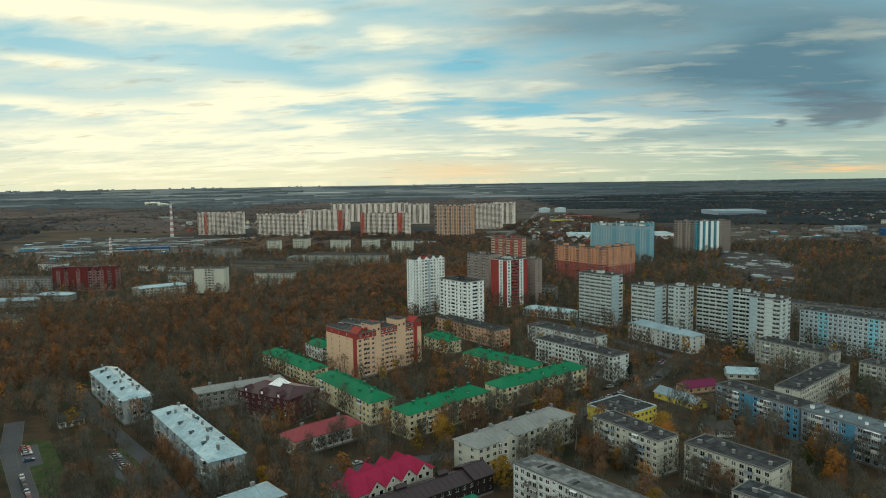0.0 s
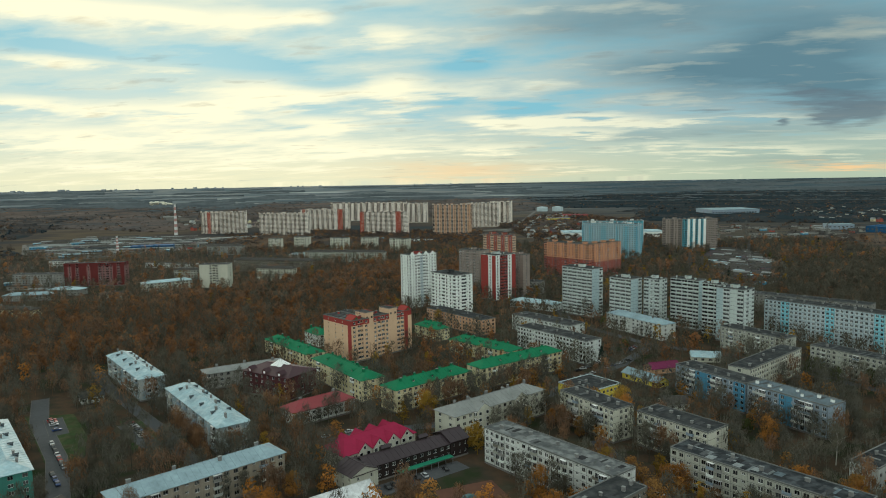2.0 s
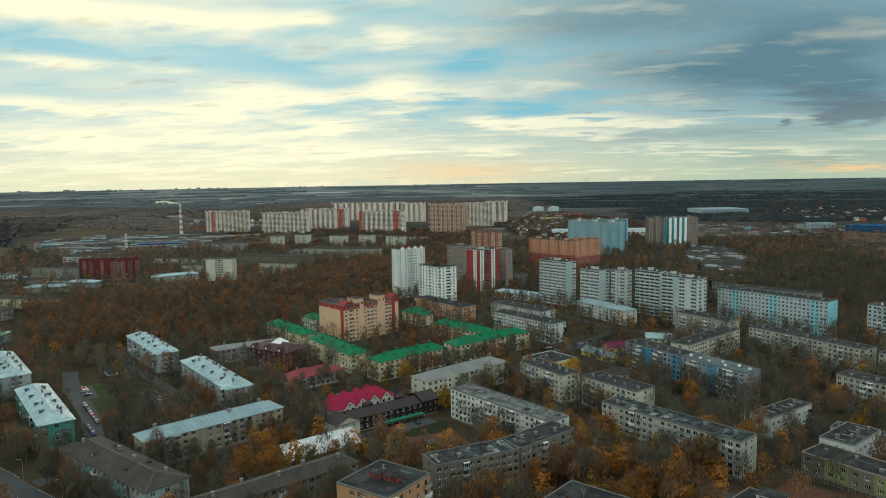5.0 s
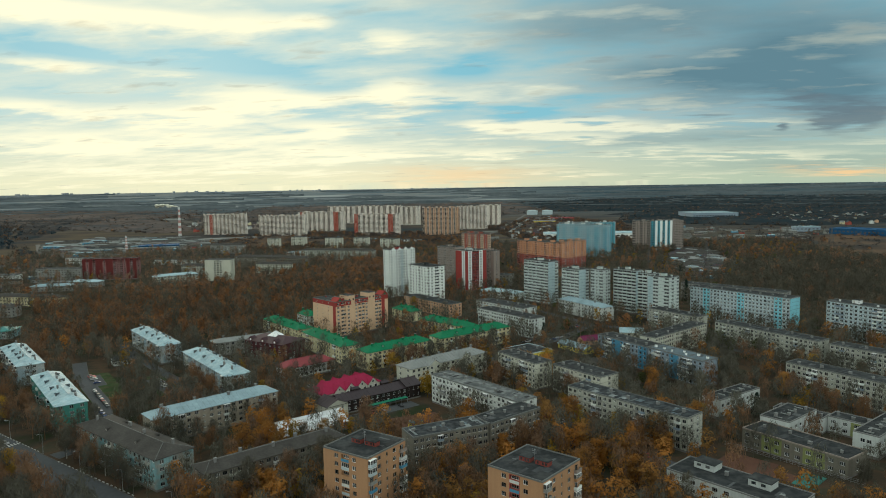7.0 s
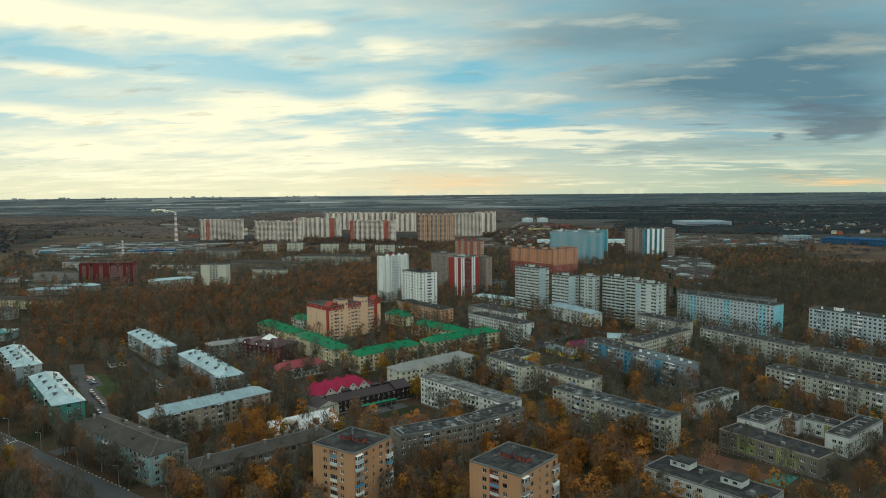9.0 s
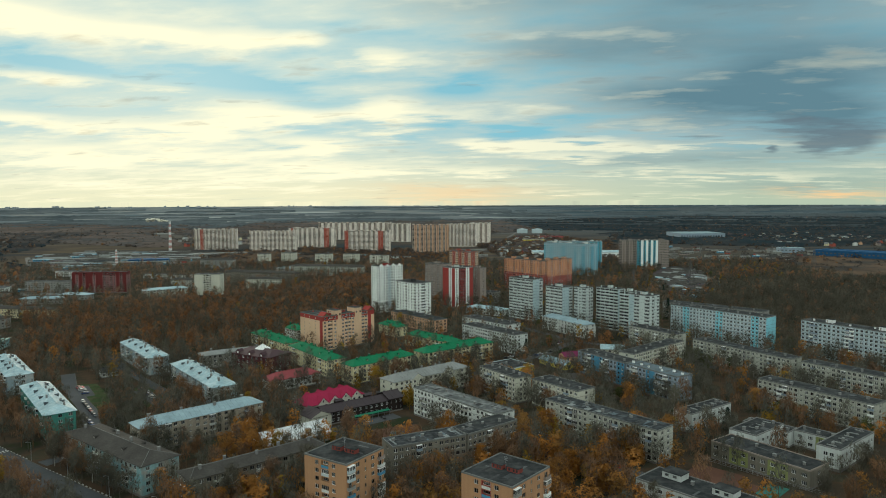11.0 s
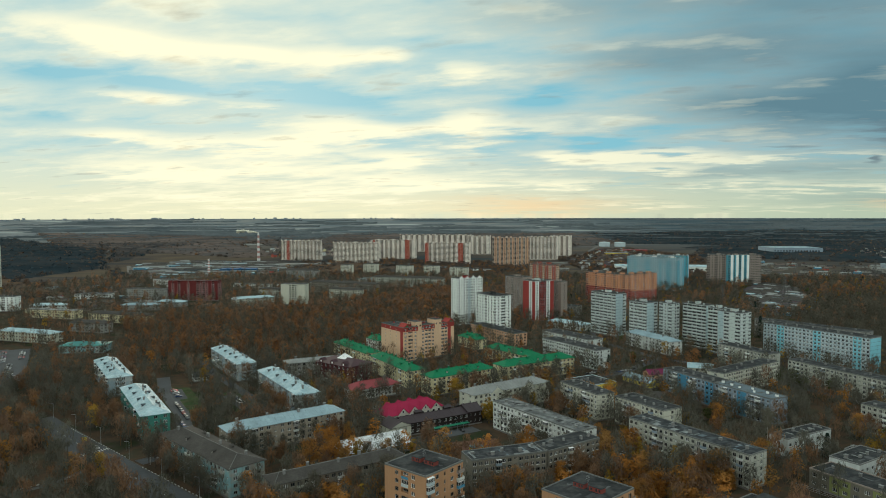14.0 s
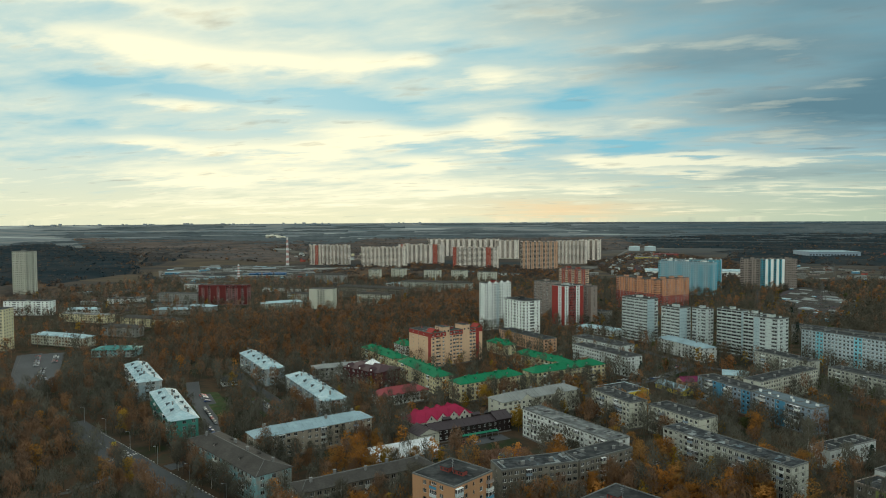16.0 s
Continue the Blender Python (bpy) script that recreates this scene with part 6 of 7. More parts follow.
# rows of trees planted along the fronts of the blocks
for (ax, ay), ang, L, kinds, deep in [(*q, 6.5) for q in (((-83, 252), 39, 58, "bare rust orange bare"), ((-9, 277), 24, 34, "orange rust bare orange"), ((23, 291), 39, 31, "orange rust bare"), ((66, 343), -52, 65, "bare orange rust bare"),
                                ((-1, 369), -52, 64, "bare rust bare orange"), ((-157, 309), -40, 66, "bare bare rust"), ((-126, 315), 41, 62, "bare rust bare"), ((66, 384), -55, 34, "bare rust orange"), ((39, 416), -60, 35, "rust orange bare"),
                                ((193, 378), -59, 62, "bare rust orange olive"), ((240, 417), -58, 66, "bare olive rust"), ((201, 491), -62, 76, "bare olive rust"), 
                                ((-39, 432), 40, 51, "bare rust"), ((6, 468), 35, 62, "bare rust"), ((-12, 389), 39, 58, "bare rust yellow"), ((-157, 444), -54, 75, "bare rust"), ((-223, 393), -53, 71, "bare rust"), ((-87, 415), 39, 34, "rust bare"))] + [
        ((-83, 252), 39, 58, "rust orange bare rust", 11.0), ((-9, 277), 24, 34, "rust orange bare rust", 11.0), ((23, 291), 39, 31, "rust orange bare", 11.0), ((66, 343), -52, 65, "rust bare orange bare", 11.0), ((-157, 309), -40, 66, "bare bare rust", 8.0)]:
    u = rnd.uniform(1, 4)
    while u < L:
        c_, s_ = math.cos(radians(ang)), math.sin(radians(ang))
        v = -rnd.uniform(4.2, deep)
        x, y = ax + u * c_ - v * s_, ay + u * s_ + v * c_
        if rnd.random() < .8 and clear(x, y, -2.0):
            tree_thing(rnd.choice(kinds.split()), x, y, rnd.uniform(.62, .98) if deep < 7 else rnd.uniform(.85, 1.2), rnd)
            spots.append((x, y))
        u += rnd.uniform(4.5, 8.0)
wood_rows = {k: [] for k in ORDER}
n_things = len(spots)


def towny(x, y):
    if x < -60 and y > 480:
        return (.55, .90, .96, .975, .985)
    if x < -100 and y < 480:
        return (.66, .93, .955, .97, .985)
    if x > 60 and y < 345:
        return (.44, .66, .86, .91, .985)
    if x > 60:
        return (.60, .78, .87, .91, .985)
    if y < 345:
        return (.22, .50, .88, .94, .98)
    return (.50, .80, .93, .965, .985)


cells = {}


def spaced(x, y, d):
    g = (int(x // 4), int(y // 4))
    for i in range(-2, 3):
        for j in range(-2, 3):
            for px, py in cells.get((g[0] + i, g[1] + j), ()):
                if (px - x) ** 2 + (py - y) ** 2 < d * d:
                    return False
    cells.setdefault(g, []).append((x, y))
    return True


def in_view(x, y):
    """A wedge over the district."""
    a = math.degrees(math.atan2(x, y + 30))
    return -46 < a < 40 and y > 150


for x, y in spots:
    spaced(x, y, 0.1)
for tries in range(42000):
    x, y = rnd.uniform(-700, 620), rnd.uniform(165, 1250)
    if not in_view(x, y) or any(inside(x, y, w[0]) for w in WOODS) or not clear(x, y) or not spaced(x, y, 4.3 if y < 560 else 5.5):
        continue
    if rnd.random() < (0.5 if x < -230 and y > 520 else 0.12):
        continue
    kind = pick(rnd.random(), towny(x, y), x, y)
    s = rnd.uniform(.68, 1.14)
    if y < 420 and n_things < 340:
        n_things += 1
        tree_thing(kind, x, y, s, rnd)
    else:
        wood_rows[kind].append((x, y, s))
for poly, area, shares in WOODS:
    xs, ys = [p[0] for p in poly], [p[1] for p in poly]
    span = (max(xs) - min(xs)) * (max(ys) - min(ys))
    for tries in range(int(span / area)):
        x, y = rnd.uniform(min(xs), max(xs)), rnd.uniform(min(ys), max(ys))
        if in_view(x, y) and inside(x, y, poly) and clear(x, y):
            wood_rows[pick(rnd.random(), shares, x, y)].append((x, y, rnd.uniform(.75, 1.15)))
far_rows = {k: [] for k in ORDER}
for poly, area, shares in FAR_WOODS:
    xs, ys = [p[0] for p in poly], [p[1] for p in poly]
    span = (max(xs) - min(xs)) * (max(ys) - min(ys))
    for tries in range(int(span / area)):
        x, y = rnd.uniform(min(xs), max(xs)), rnd.uniform(min(ys), max(ys))
        if in_view(x, y) and inside(x, y, poly) and clear(x, y):
            if area >= 190 and rnd.random() < .5:
                continue
            far_rows[pick(rnd.random(), shares, x, y)].append((x, y, rnd.uniform(.8, 1.3) * (1.0 if area < 500 else 1.1)))


def canopy(poly, mat, h):
    """The closed, uneven top of a far wood, falling to the ground at its edges."""
    st = 15.0
    xs, ys = [p[0] for p in poly], [p[1] for p in poly]
    ni, nj = int((max(xs) - min(xs)) / st) + 1, int((max(ys) - min(ys)) / st) + 1
    idx, vs, fs = {}, [], []
    for i in range(ni):
        for j in range(nj):
            x, y = min(xs) + i * st + rnd.uniform(-4, 4), min(ys) + j * st + rnd.uniform(-4, 4)
            wob = noise.noise(Vector((x / 130, y / 130, 2.0)))
            if in_view(x, y) and inside(x + 70 * wob, y - 90 * wob, poly) and clear(x, y, 4):
                idx[i, j] = len(vs)
                vs.append((x, y))
    depth = {}
    for level in range(4):  # cells in from the edge
        for (i, j) in idx:
            if (i, j) not in depth and any((i + a, j + c) not in idx or depth.get((i + a, j + c), 9) < level for a, c in ((1, 0), (-1, 0), (0, 1), (0, -1))):
                depth[i, j] = level
    rise = {}
    for (i, j), k in idx.items():
        x, y = vs[k]
        rise[k] = (h + rnd.uniform(-1.0, 1.0) + 2.0 * noise.noise(Vector((x / 60, y / 60, 7.0)))) * min(1.0, depth.get((i, j), 4) / 2.5) - .3
    vs = [(x, y, ground_z(x, y) + rise[k]) for k, (x, y) in enumerate(vs)]
    for (i, j), k in idx.items():
        q = [idx.get((i + 1, j)), idx.get((i + 1, j + 1)), idx.get((i, j + 1))]
        if None not in q:
            fs += [(k, q[0], q[1]), (k, q[1], q[2])]
    if not fs:
        return
    me = bpy.data.meshes.new("distant_woodland")
    me.from_pydata(vs, [], fs)
    me.materials.append(mat)
    tagged(new("distant_woodland", me), "closed brown and grey-green canopy of a far wood", "woodland", kind="stuff")


def joined(name, label, rows, mat, makers):
    if not rows:
        return
    out = []
    for x, y, s in rows:
        t = makers[TR.randint(len(makers))]
        a = TR.uniform(0, 6.283)
        c, sn = math.cos(a) * s, math.sin(a) * s
        q = np.empty_like(t)
        q[..., 0] = t[..., 0] * c - t[..., 1] * sn + x
        q[..., 1] = t[..., 0] * sn + t[..., 1] * c + y
        q[..., 2] = t[..., 2] * s + ground_z(x, y)
        q[:, 3, 0], q[:, 3, 1], q[:, 3, 2] = (t[:, 3, 0] * c - t[:, 3, 1] * sn) / s, (t[:, 3, 0] * sn + t[:, 3, 1] * c) / s, t[:, 3, 2]
        out.append(q)
    tagged(new(name, tri_mesh(name, np.concatenate(out), mat)), label, "woodland", kind="stuff")


def stem(h):
    w = .22
    return np.array([[(-w, 0, 0), (w, 0, 0), (0, 0, h * .8), (0, -1, 0)], [(0, -w, 0), (0, w, 0), (0, 0, h * .8), (1, 0, 0)]])


MID = {
    "bare": [np.concatenate([slivers(230, h, s, 2.8, .24), stem(h)]) for h, s in ((16, 4.6), (18, 4.4), (14, 4.6), (17, 5.0))],
    "rust": [np.concatenate([slivers(230, h, s, 2.4, .32), stem(h)]) for h, s in ((15, 4.8), (16, 5.2), (13, 4.6))],
    "orange": [np.concatenate([leaves(270, h, s, .95, .12), stem(h)]) for h, s in ((12, 5.0), (14, 5.4), (11, 4.6))],
    "yellow": [np.concatenate([leaves(270, h, s, .95, .12), stem(h)]) for h, s in ((13, 4.6), (11, 4.6))],
    "olive": [leaves(260, h, s, 1.3) for h, s in ((10, 5.2), (12, 5.4))],
    "fir": [needles(150, h, s, 2.0) for h, s in ((14, 3.2), (18, 3.6))],
}
FARM = {
    "bare": [leaves(26, h, s, 3.0, -.05) for h, s in ((7, 8.0), (8, 7.6))], "rust": [leaves(26, h, s, 3.0, -.05) for h, s in ((7, 8.0), (8, 7.6))],
    "orange": [leaves(28, h, s, 2.6, .0) for h, s in ((8, 5.8), (9, 6.2))], "yellow": [leaves(28, 8, 5.8, 2.6, .0)], "olive": [leaves(28, 8, 6.2, 2.7, .0)], "fir": [leaves(28, h, s, 3.0, -.05) for h, s in ((8, 7.6), (9, 7.4))],
}
WORDS = {"bare": "grey-brown leafless woodland", "rust": "rust-brown woodland with last leaves", "orange": "orange autumn trees beyond", "yellow": "yellow autumn trees beyond", "olive": "green trees beyond", "fir": "dark conifers among the woods"}
MATK = {"bare": BARE, "rust": RUSTY, "orange": ORANGE, "yellow": YELLOW, "olive": OLIVE, "fir": FIR}
THIN = {
    "bare": [np.concatenate([slivers(92, h, s, 3.0, .36, .2, .9), stem(h)]) for h, s in ((16, 4.2), (18, 4.0), (14, 4.2), (17, 4.6))],
    "rust": [np.concatenate([slivers(92, h, s, 2.4, .42, .2, .8), stem(h)]) for h, s in ((15, 4.2), (16, 4.6), (13, 4.2))],
    "orange": [np.concatenate([leaves(92, h, s, 1.5, .15), stem(h)]) for h, s in ((12, 4.0), (14, 4.4), (11, 3.8))],
    "yellow": [np.concatenate([leaves(84, h, s, 1.5), stem(h)]) for h, s in ((13, 3.8), (11, 3.8))],
    "olive": [leaves(84, h, s, 1.6) for h, s in ((10, 4.2), (12, 4.4))],
    "fir": [needles(80, h, s, 2.6) for h, s in ((14, 3.2), (18, 3.6))],
}
SPARE = {
    "bare": [slivers(50, h, s, 3.6, .62, .2, .8) for h, s in ((16, 4.4), (18, 4.2), (14, 4.4))],
    "rust": [slivers(50, h, s, 3.0, .72, .2, .7) for h, s in ((15, 4.4), (16, 4.8), (13, 4.4))],
    "orange": [leaves(50, h, s, 2.1, .15) for h, s in ((12, 4.2), (14, 4.6))], "yellow": [leaves(50, 12, 4.2, 2.1)], "olive": [leaves(50, 11, 4.6, 2.2)], "fir": [needles(50, h, s, 3.2) for h, s in ((14, 3.2), (18, 3.6))],
}
FADED = material("faded_orange_foliage", (0.27, 0.125, 0.052), rough=0.9, var=0.45, fine=0.16, coarse=0.03, island=0.12, rnd=0.25, col2=(0.20, 0.104, 0.054), spec=0.0, thin=0.45)
MATW = {**MATK, "orange": FADED}
# distant trees take the haze-tinted copies
MATF = {"bare": HAZED_BARE, "rust": HAZED_RUST, "orange": HAZED_ORANGE, "yellow": HAZED_ORANGE, "olive": HAZED_RUST, "fir": HAZED_FIR}
for k in ORDER:
    joined("woodland", WORDS[k], [r for r in wood_rows[k] if r[1] < 500], MATK[k], MID[k])
    joined("woodland", WORDS[k] + " behind the houses", [r for r in wood_rows[k] if 500 <= r[1] < 740], MATW[k], THIN[k])
    joined("woodland", WORDS[k] + " farther off", [r for r in wood_rows[k] if r[1] >= 740], MATW[k], SPARE[k])
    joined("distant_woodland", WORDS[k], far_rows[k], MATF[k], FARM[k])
# belts are paled and blued to put the haze of distance into their colour
HAZED_BELT = material("hazed_tree_belt", (0.130, 0.148, 0.156), rough=0.95, var=0.3, fine=0.05, coarse=0.002, island=0.1, col2=(0.092, 0.112, 0.122), spec=0.0)
belt = Build()
for k in range(190):
    a0, r0, hb = rnd.uniform(-39, 36), rnd.uniform(3150, 4800), rnd.uniform(5, 12)
    line = []
    for j in range(int(rnd.uniform(8, 60))):
        a, r = radians(a0) + j * 15 / r0, r0 + 30 * noise.noise(Vector((j / 9, k * 3.1, 0)))
        z = ground_z(r, 0)
        line.append((r * math.sin(a), r * math.cos(a), z, z + hb * min(1.0, (j + .2) / 4) * rnd.uniform(.7, 1.1), (r + 22) * math.sin(a), (r + 22) * math.cos(a), ground_z(r + 22, 0)))
    for p_, q_ in zip(line, line[1:]):
        belt.face([(p_[0], p_[1], p_[2]), (q_[0], q_[1], q_[2]), (q_[0], q_[1], q_[3]), (p_[0], p_[1], p_[3])], HAZED_BELT)
        belt.face([(p_[0], p_[1], p_[3]), (q_[0], q_[1], q_[3]), (q_[4], q_[5], q_[6]), (p_[4], p_[5], p_[6])], HAZED_BELT)
tagged(new("distant_woodland", belt.mesh("distant_woodland")), "tree belts before the horizon, paled by painted haze", "woodland", kind="stuff")
F_WOOD = material("far_wood_canopy", (0.105, 0.084, 0.074), rough=0.95, var=0.5, fine=0.09, coarse=0.003, col2=(0.066, 0.064, 0.064), spec=0.0)
F_DIM = material("far_mixed_canopy", (0.050, 0.045, 0.043), rough=0.95, var=0.5, fine=0.09, coarse=0.004, col2=(0.030, 0.036, 0.039), spec=0.0)
F_PINE = material("far_pine_canopy", (0.020, 0.030, 0.036), rough=0.95, var=0.4, fine=0.09, coarse=0.004, col2=(0.036, 0.040, 0.042), spec=0.0)
F_BROWN = material("far_brown_wood_canopy", (0.112, 0.078, 0.056), rough=0.95, var=0.4, fine=0.09, coarse=0.005, col2=(0.056, 0.051, 0.047), spec=0.0)
for n_, (poly, area, shares) in enumerate(FAR_WOODS):
    if 190 <= area < 2000:
        canopy(poly, F_BROWN if n_ in (2, 8, 10, 11) else F_PINE if n_ in (1, 5, 15) else F_DIM if n_ == 0 else F_WOOD, 7.0)

# ---- chimney, market, halls and villages of the distance ----
RED_PAINT = material("red_band_paint", (0.34, 0.19, 0.17), rough=0.7, var=0.15)
WHITE_PAINT = material("white_band_paint", (0.52, 0.53, 0.52), rough=0.7, var=0.15)
BLUE_METAL = material("blue_sheet_metal", (0.018, 0.075, 0.16), rough=0.85, spec=0.08, var=0.2)
STEAM = material("steam", (0.62, 0.60, 0.50), rough=1.0, var=0.05)
for x, y, h, r, lab in ((-593, 1692, 70, 4.0, "tall chimney banded red and white"), (-550, 1290, 29, 2.6, "short chimney banded red and white")):
    root = thing("factory_chimney", pose(x, y, 0), lab, "chimney")
    n = 11
    for k in range(n):
        b = Build()
        b.tube((0, 0, h * k / n), (0, 0, h * (k + 1) / n), r * (1 - .45 * k / n), r * (1 - .45 * (k + 1) / n), 14, RED_PAINT if k % 2 else WHITE_PAINT)
        part("band", b, root)
    b = Build()
    b.tube((0, 0, h), (0, 0, h + .6), r * .62, r * .62, 14, METAL)
    part("rim", b, root)
bm = bmesh.new()
pr = random.Random(3)
for k in range(26):
    s = k / 26
    m = Matrix.Translation((-3 - 52 * s + pr.uniform(-4, 4), pr.uniform(-4, 4), 1 + 3 * s + pr.uniform(-6, 6) * s)) @ Matrix.Diagonal((2.0 + 3 * s, 2.0 + 3 * s, 1.2 + 1.6 * s * pr.uniform(.4, 1.3), 1))
    bmesh.ops.create_icosphere(bm, subdivisions=2, radius=1.0, matrix=m)
for v in bm.verts:
    v.co += Vector((noise.noise(v.co * .3), noise.noise(v.co * .3 + Vector((9, 0, 0))), noise.noise(v.co * .3 + Vector((0, 9, 0))))) * 2.2
me = bpy.data.meshes.new("steam_plume")
bm.to_mesh(me)
bm.free()
me.materials.append(STEAM)
tagged(new("steam_plume", me), "pale steam drifting from the chimney", "steam", kind="stuff").matrix_basis = pose(-593, 1692, 70)


def shed_mesh(L, W, H, wall, roof, rise):
    b = Build()
    for p, q in (((0, 0), (L, 0)), ((L, 0), (L, W)), ((L, W), (0, W)), ((0, W), (0, 0))):
        b.face([(p[0], p[1], 0), (q[0], q[1], 0), (q[0], q[1], H), (p[0], p[1], H)], wall)
    o = .5
    for s in (0, 1):
        y0, y1 = (-o, W / 2) if s == 0 else (W + o, W / 2)
        q = [(-o, y0, H - .1), (L + o, y0, H - .1), (L + o, y1, H + rise), (-o, y1, H + rise)]
        b.face(q if s == 0 else q[::-1], roof)
    for x in (0, L):
        b.face([(x, 0, H), (x, W, H), (x, W / 2, H + rise)], wall)
    n = max(1, int(L / 5))
    for k in range(n):
        x = L * (k + .5) / n
        b.box(x - .7, -.04, H * .35, x + .7, 0, H * .75, GLASS, bottom=False)
    return b.mesh("shed")


SHEDS = [shed_mesh(*a) for a in ((20, 8, 4, W_GREYP, TIN_GREY, 1.2), (14, 8, 3, W_GREYP, SLATE, 1.0), (24, 9, 4, W_GREYP, SLATE, 1.5), (17, 8, 4, W_OLDBRICK, SLATE, 1.2), (10, 6, 3, W_GREYP, BROWN_ROOF, 1.2), (20, 8, 3, W_TAUPE, BITUMEN, .6), (13, 7, 3, W_SKY, TIN, 1.0), (9, 6, 3, W_RUST, BROWN_ROOF, 1.0))]
COTTAGES = [shed_mesh(*a) for a in ((11, 9, 5, W_WHITEP, TIN_GREY, 4), (10, 8, 5, W_SAND, SLATE, 4), (12, 9, 6, W_IVORY, SLATE, 4), (9, 8, 5, W_CREAM, TIN_GREY, 4), (12, 10, 6, W_RUST, BROWN_ROOF, 4), (10, 9, 6, W_WHITEP, TIN_GREY, 3), (11, 9, 5, W_OLDBRICK, SLATE, 4), (10, 8, 5, W_TAUPE, BROWN_ROOF, 4))]
vr = random.Random(21)


def scatter(meshes, name, label, category, group, poly, count, gap, ang=None, anywhere=False):
    xs, ys = [p[0] for p in poly], [p[1] for p in poly]
    put, tries = [], 0
    while len(put) < count and tries < count * 60:
        tries += 1
        x, y = vr.uniform(min(xs), max(xs)), vr.uniform(min(ys), max(ys))
        if inside(x, y, poly) and (anywhere or clear(x, y)) and all((x - a) ** 2 + (y - c) ** 2 > gap * gap for a, c in put):
            put.append((x, y))
            ob = new(name, vr.choice(meshes))
            ob.matrix_basis = pose(x, y, ground_z(x, y), 0, 0, vr.gauss(ang, 4) if ang is not None else vr.uniform(0, 360))
            tagged(ob, label, category, group)


ROWS = [shed_mesh(*a) for a in ((46, 9, 4, W_GREYP, TIN_GREY, 1.0), (60, 10, 4, W_GREYP, SLATE, 1.2), (38, 8, 3.5, W_OLDBRICK, SLATE, 1.0), (52, 9, 4, W_GREYP, TIN_GREY, 1.0), (34, 10, 4, W_TAUPE, BROWN_ROOF, 1.0), (44, 8, 4, W_GREYP, BITUMEN_WET, 1.0), (30, 8, 4, W_SKY, TIN_BLUE, 1.0))]
MARKET = [(-830, 1500), (-717, 1298), (-580, 1165), (-527, 1266), (-425, 1340), (-465, 1560), (-560, 1640), (-760, 1640)]
for j in range(22):
    u = -420.0 + vr.uniform(0, 30)
    while u < 120:
        x, y = -520 + u * math.cos(radians(12)) - (j * 22 - 180) * math.sin(radians(12)), 1380 + u * math.sin(radians(12)) + (j * 22 - 180) * math.cos(radians(12))
        if inside(x, y, MARKET) and inside(x + 44, y + 9, MARKET) and vr.random() < .86:
            ob = new("market_shed", vr.choice(ROWS))
            ob.matrix_basis = pose(x, y, 0, 0, 0, 12 + vr.gauss(0, 1.5))
            tagged(ob, "long low market shed with a metal roof", "shed", "market sheds")
        u += vr.uniform(50, 68)
scatter(SHEDS, "market_shed", "small market shed with a metal roof", "shed", "market sheds", MARKET, 110, 12, 12, True)
scatter(SHEDS, "garage", "low garage row with grey roof", "garage", "garages by the towers", OPEN[2], 190, 8, -50, True)
scatter(SHEDS, "workshop", "low workshop with pale roof", "workshop", "workshops on the plain", [(520, 1250), (800, 1300), (900, 1560), (620, 1700), (480, 1450)], 60, 26, 10)
scatter(COTTAGES, "cottage", "small house with a pitched roof", "house", "village houses", [(150, 1120), (190, 1400), (160, 1700), (240, 1900), (330, 2200), (420, 2200), (330, 1650), (230, 1230)], 100, 19)
scatter(COTTAGES, "cottage", "small house of the far village", "house", "far village houses", [(930, 1750), (1200, 1500), (1500, 1900), (1300, 2300), (1000, 2200)], 110, 20)
scatter(COTTAGES, "cottage", "small house at the estate's edge", "house", "houses beyond the market", [(-700, 2000), (-560, 1760), (-420, 1900), (-480, 2250), (-760, 2350)], 50, 24)
scatter(ROWS + SHEDS, "low_building", "low service building at the foot of the estate", "building", "low buildings by the estate", [(-420, 1400), (-400, 1640), (-180, 1560), (-20, 1540), (120, 1540), (120, 1330), (-40, 1400), (-300, 1330)], 46, 26, 5)
scatter(SHEDS, "low_shed", "low shed among the trees", "shed", "sheds of the western district", [(-720, 1000), (-560, 820), (-470, 760), (-420, 860), (-480, 1010), (-640, 1120)], 34, 20, 5)


def hall(name, label, A, ang, L, W, H, wall, roof):
    root = thing(name, pose(A[0], A[1], 0, 0, 0, ang), label, "hall")
    b = Build()
    for p, q in (((0, 0), (L, 0)), ((L, 0), (L, W)), ((L, W), (0, W)), ((0, W), (0, 0))):
        b.face([(p[0], p[1], 0), (q[0], q[1], 0), (q[0], q[1], H), (p[0], p[1], H)], wall)
    part("wall", b, root)
    b = Build()
    b.box(-.5, -.5, H, L + .5, W + .5, H + .6, roof)
    for k in range(int(L / 24)):
        b.box(12 + 24 * k, W * .2, H + .6, 16 + 24 * k, W * .8, H + 1.6, roof)
    part("roof", b, root)
    b = Build()
    for k in range(int(L / 8)):
        b.box(2 + 8 * k, -.06, H * .45, 6 + 8 * k, 0, H * .65, GLASS)
    tagged(part("window_group", b, root), kind="stuff")
    FOOT.append((A[0], A[1], ang, L, W, 3))


hall("factory_hall", "very long blue sheet-metal factory hall", (830, 1425), -55, 330, 60, 11, BLUE_METAL, BLUE_METAL)
hall("factory_hall", "small white office of the blue factory", (800, 1500), -10, 50, 30, 10, W_LIGHTB, TIN_BLUE)
hall("warehouse", "wide white warehouse with flat roof", (785, 2045), 0, 135, 120, 17, W_LIGHTB, TIN_BLUE)
hall("warehouse", "long white warehouse behind the blue block", (240, 1420), -5, 190, 60, 10, W_WHITE, TIN)
hall("shop", "yellow shop building by the far road", (290, 1900), -5, 60, 30, 10, W_YELLOW, TIN_GREY)
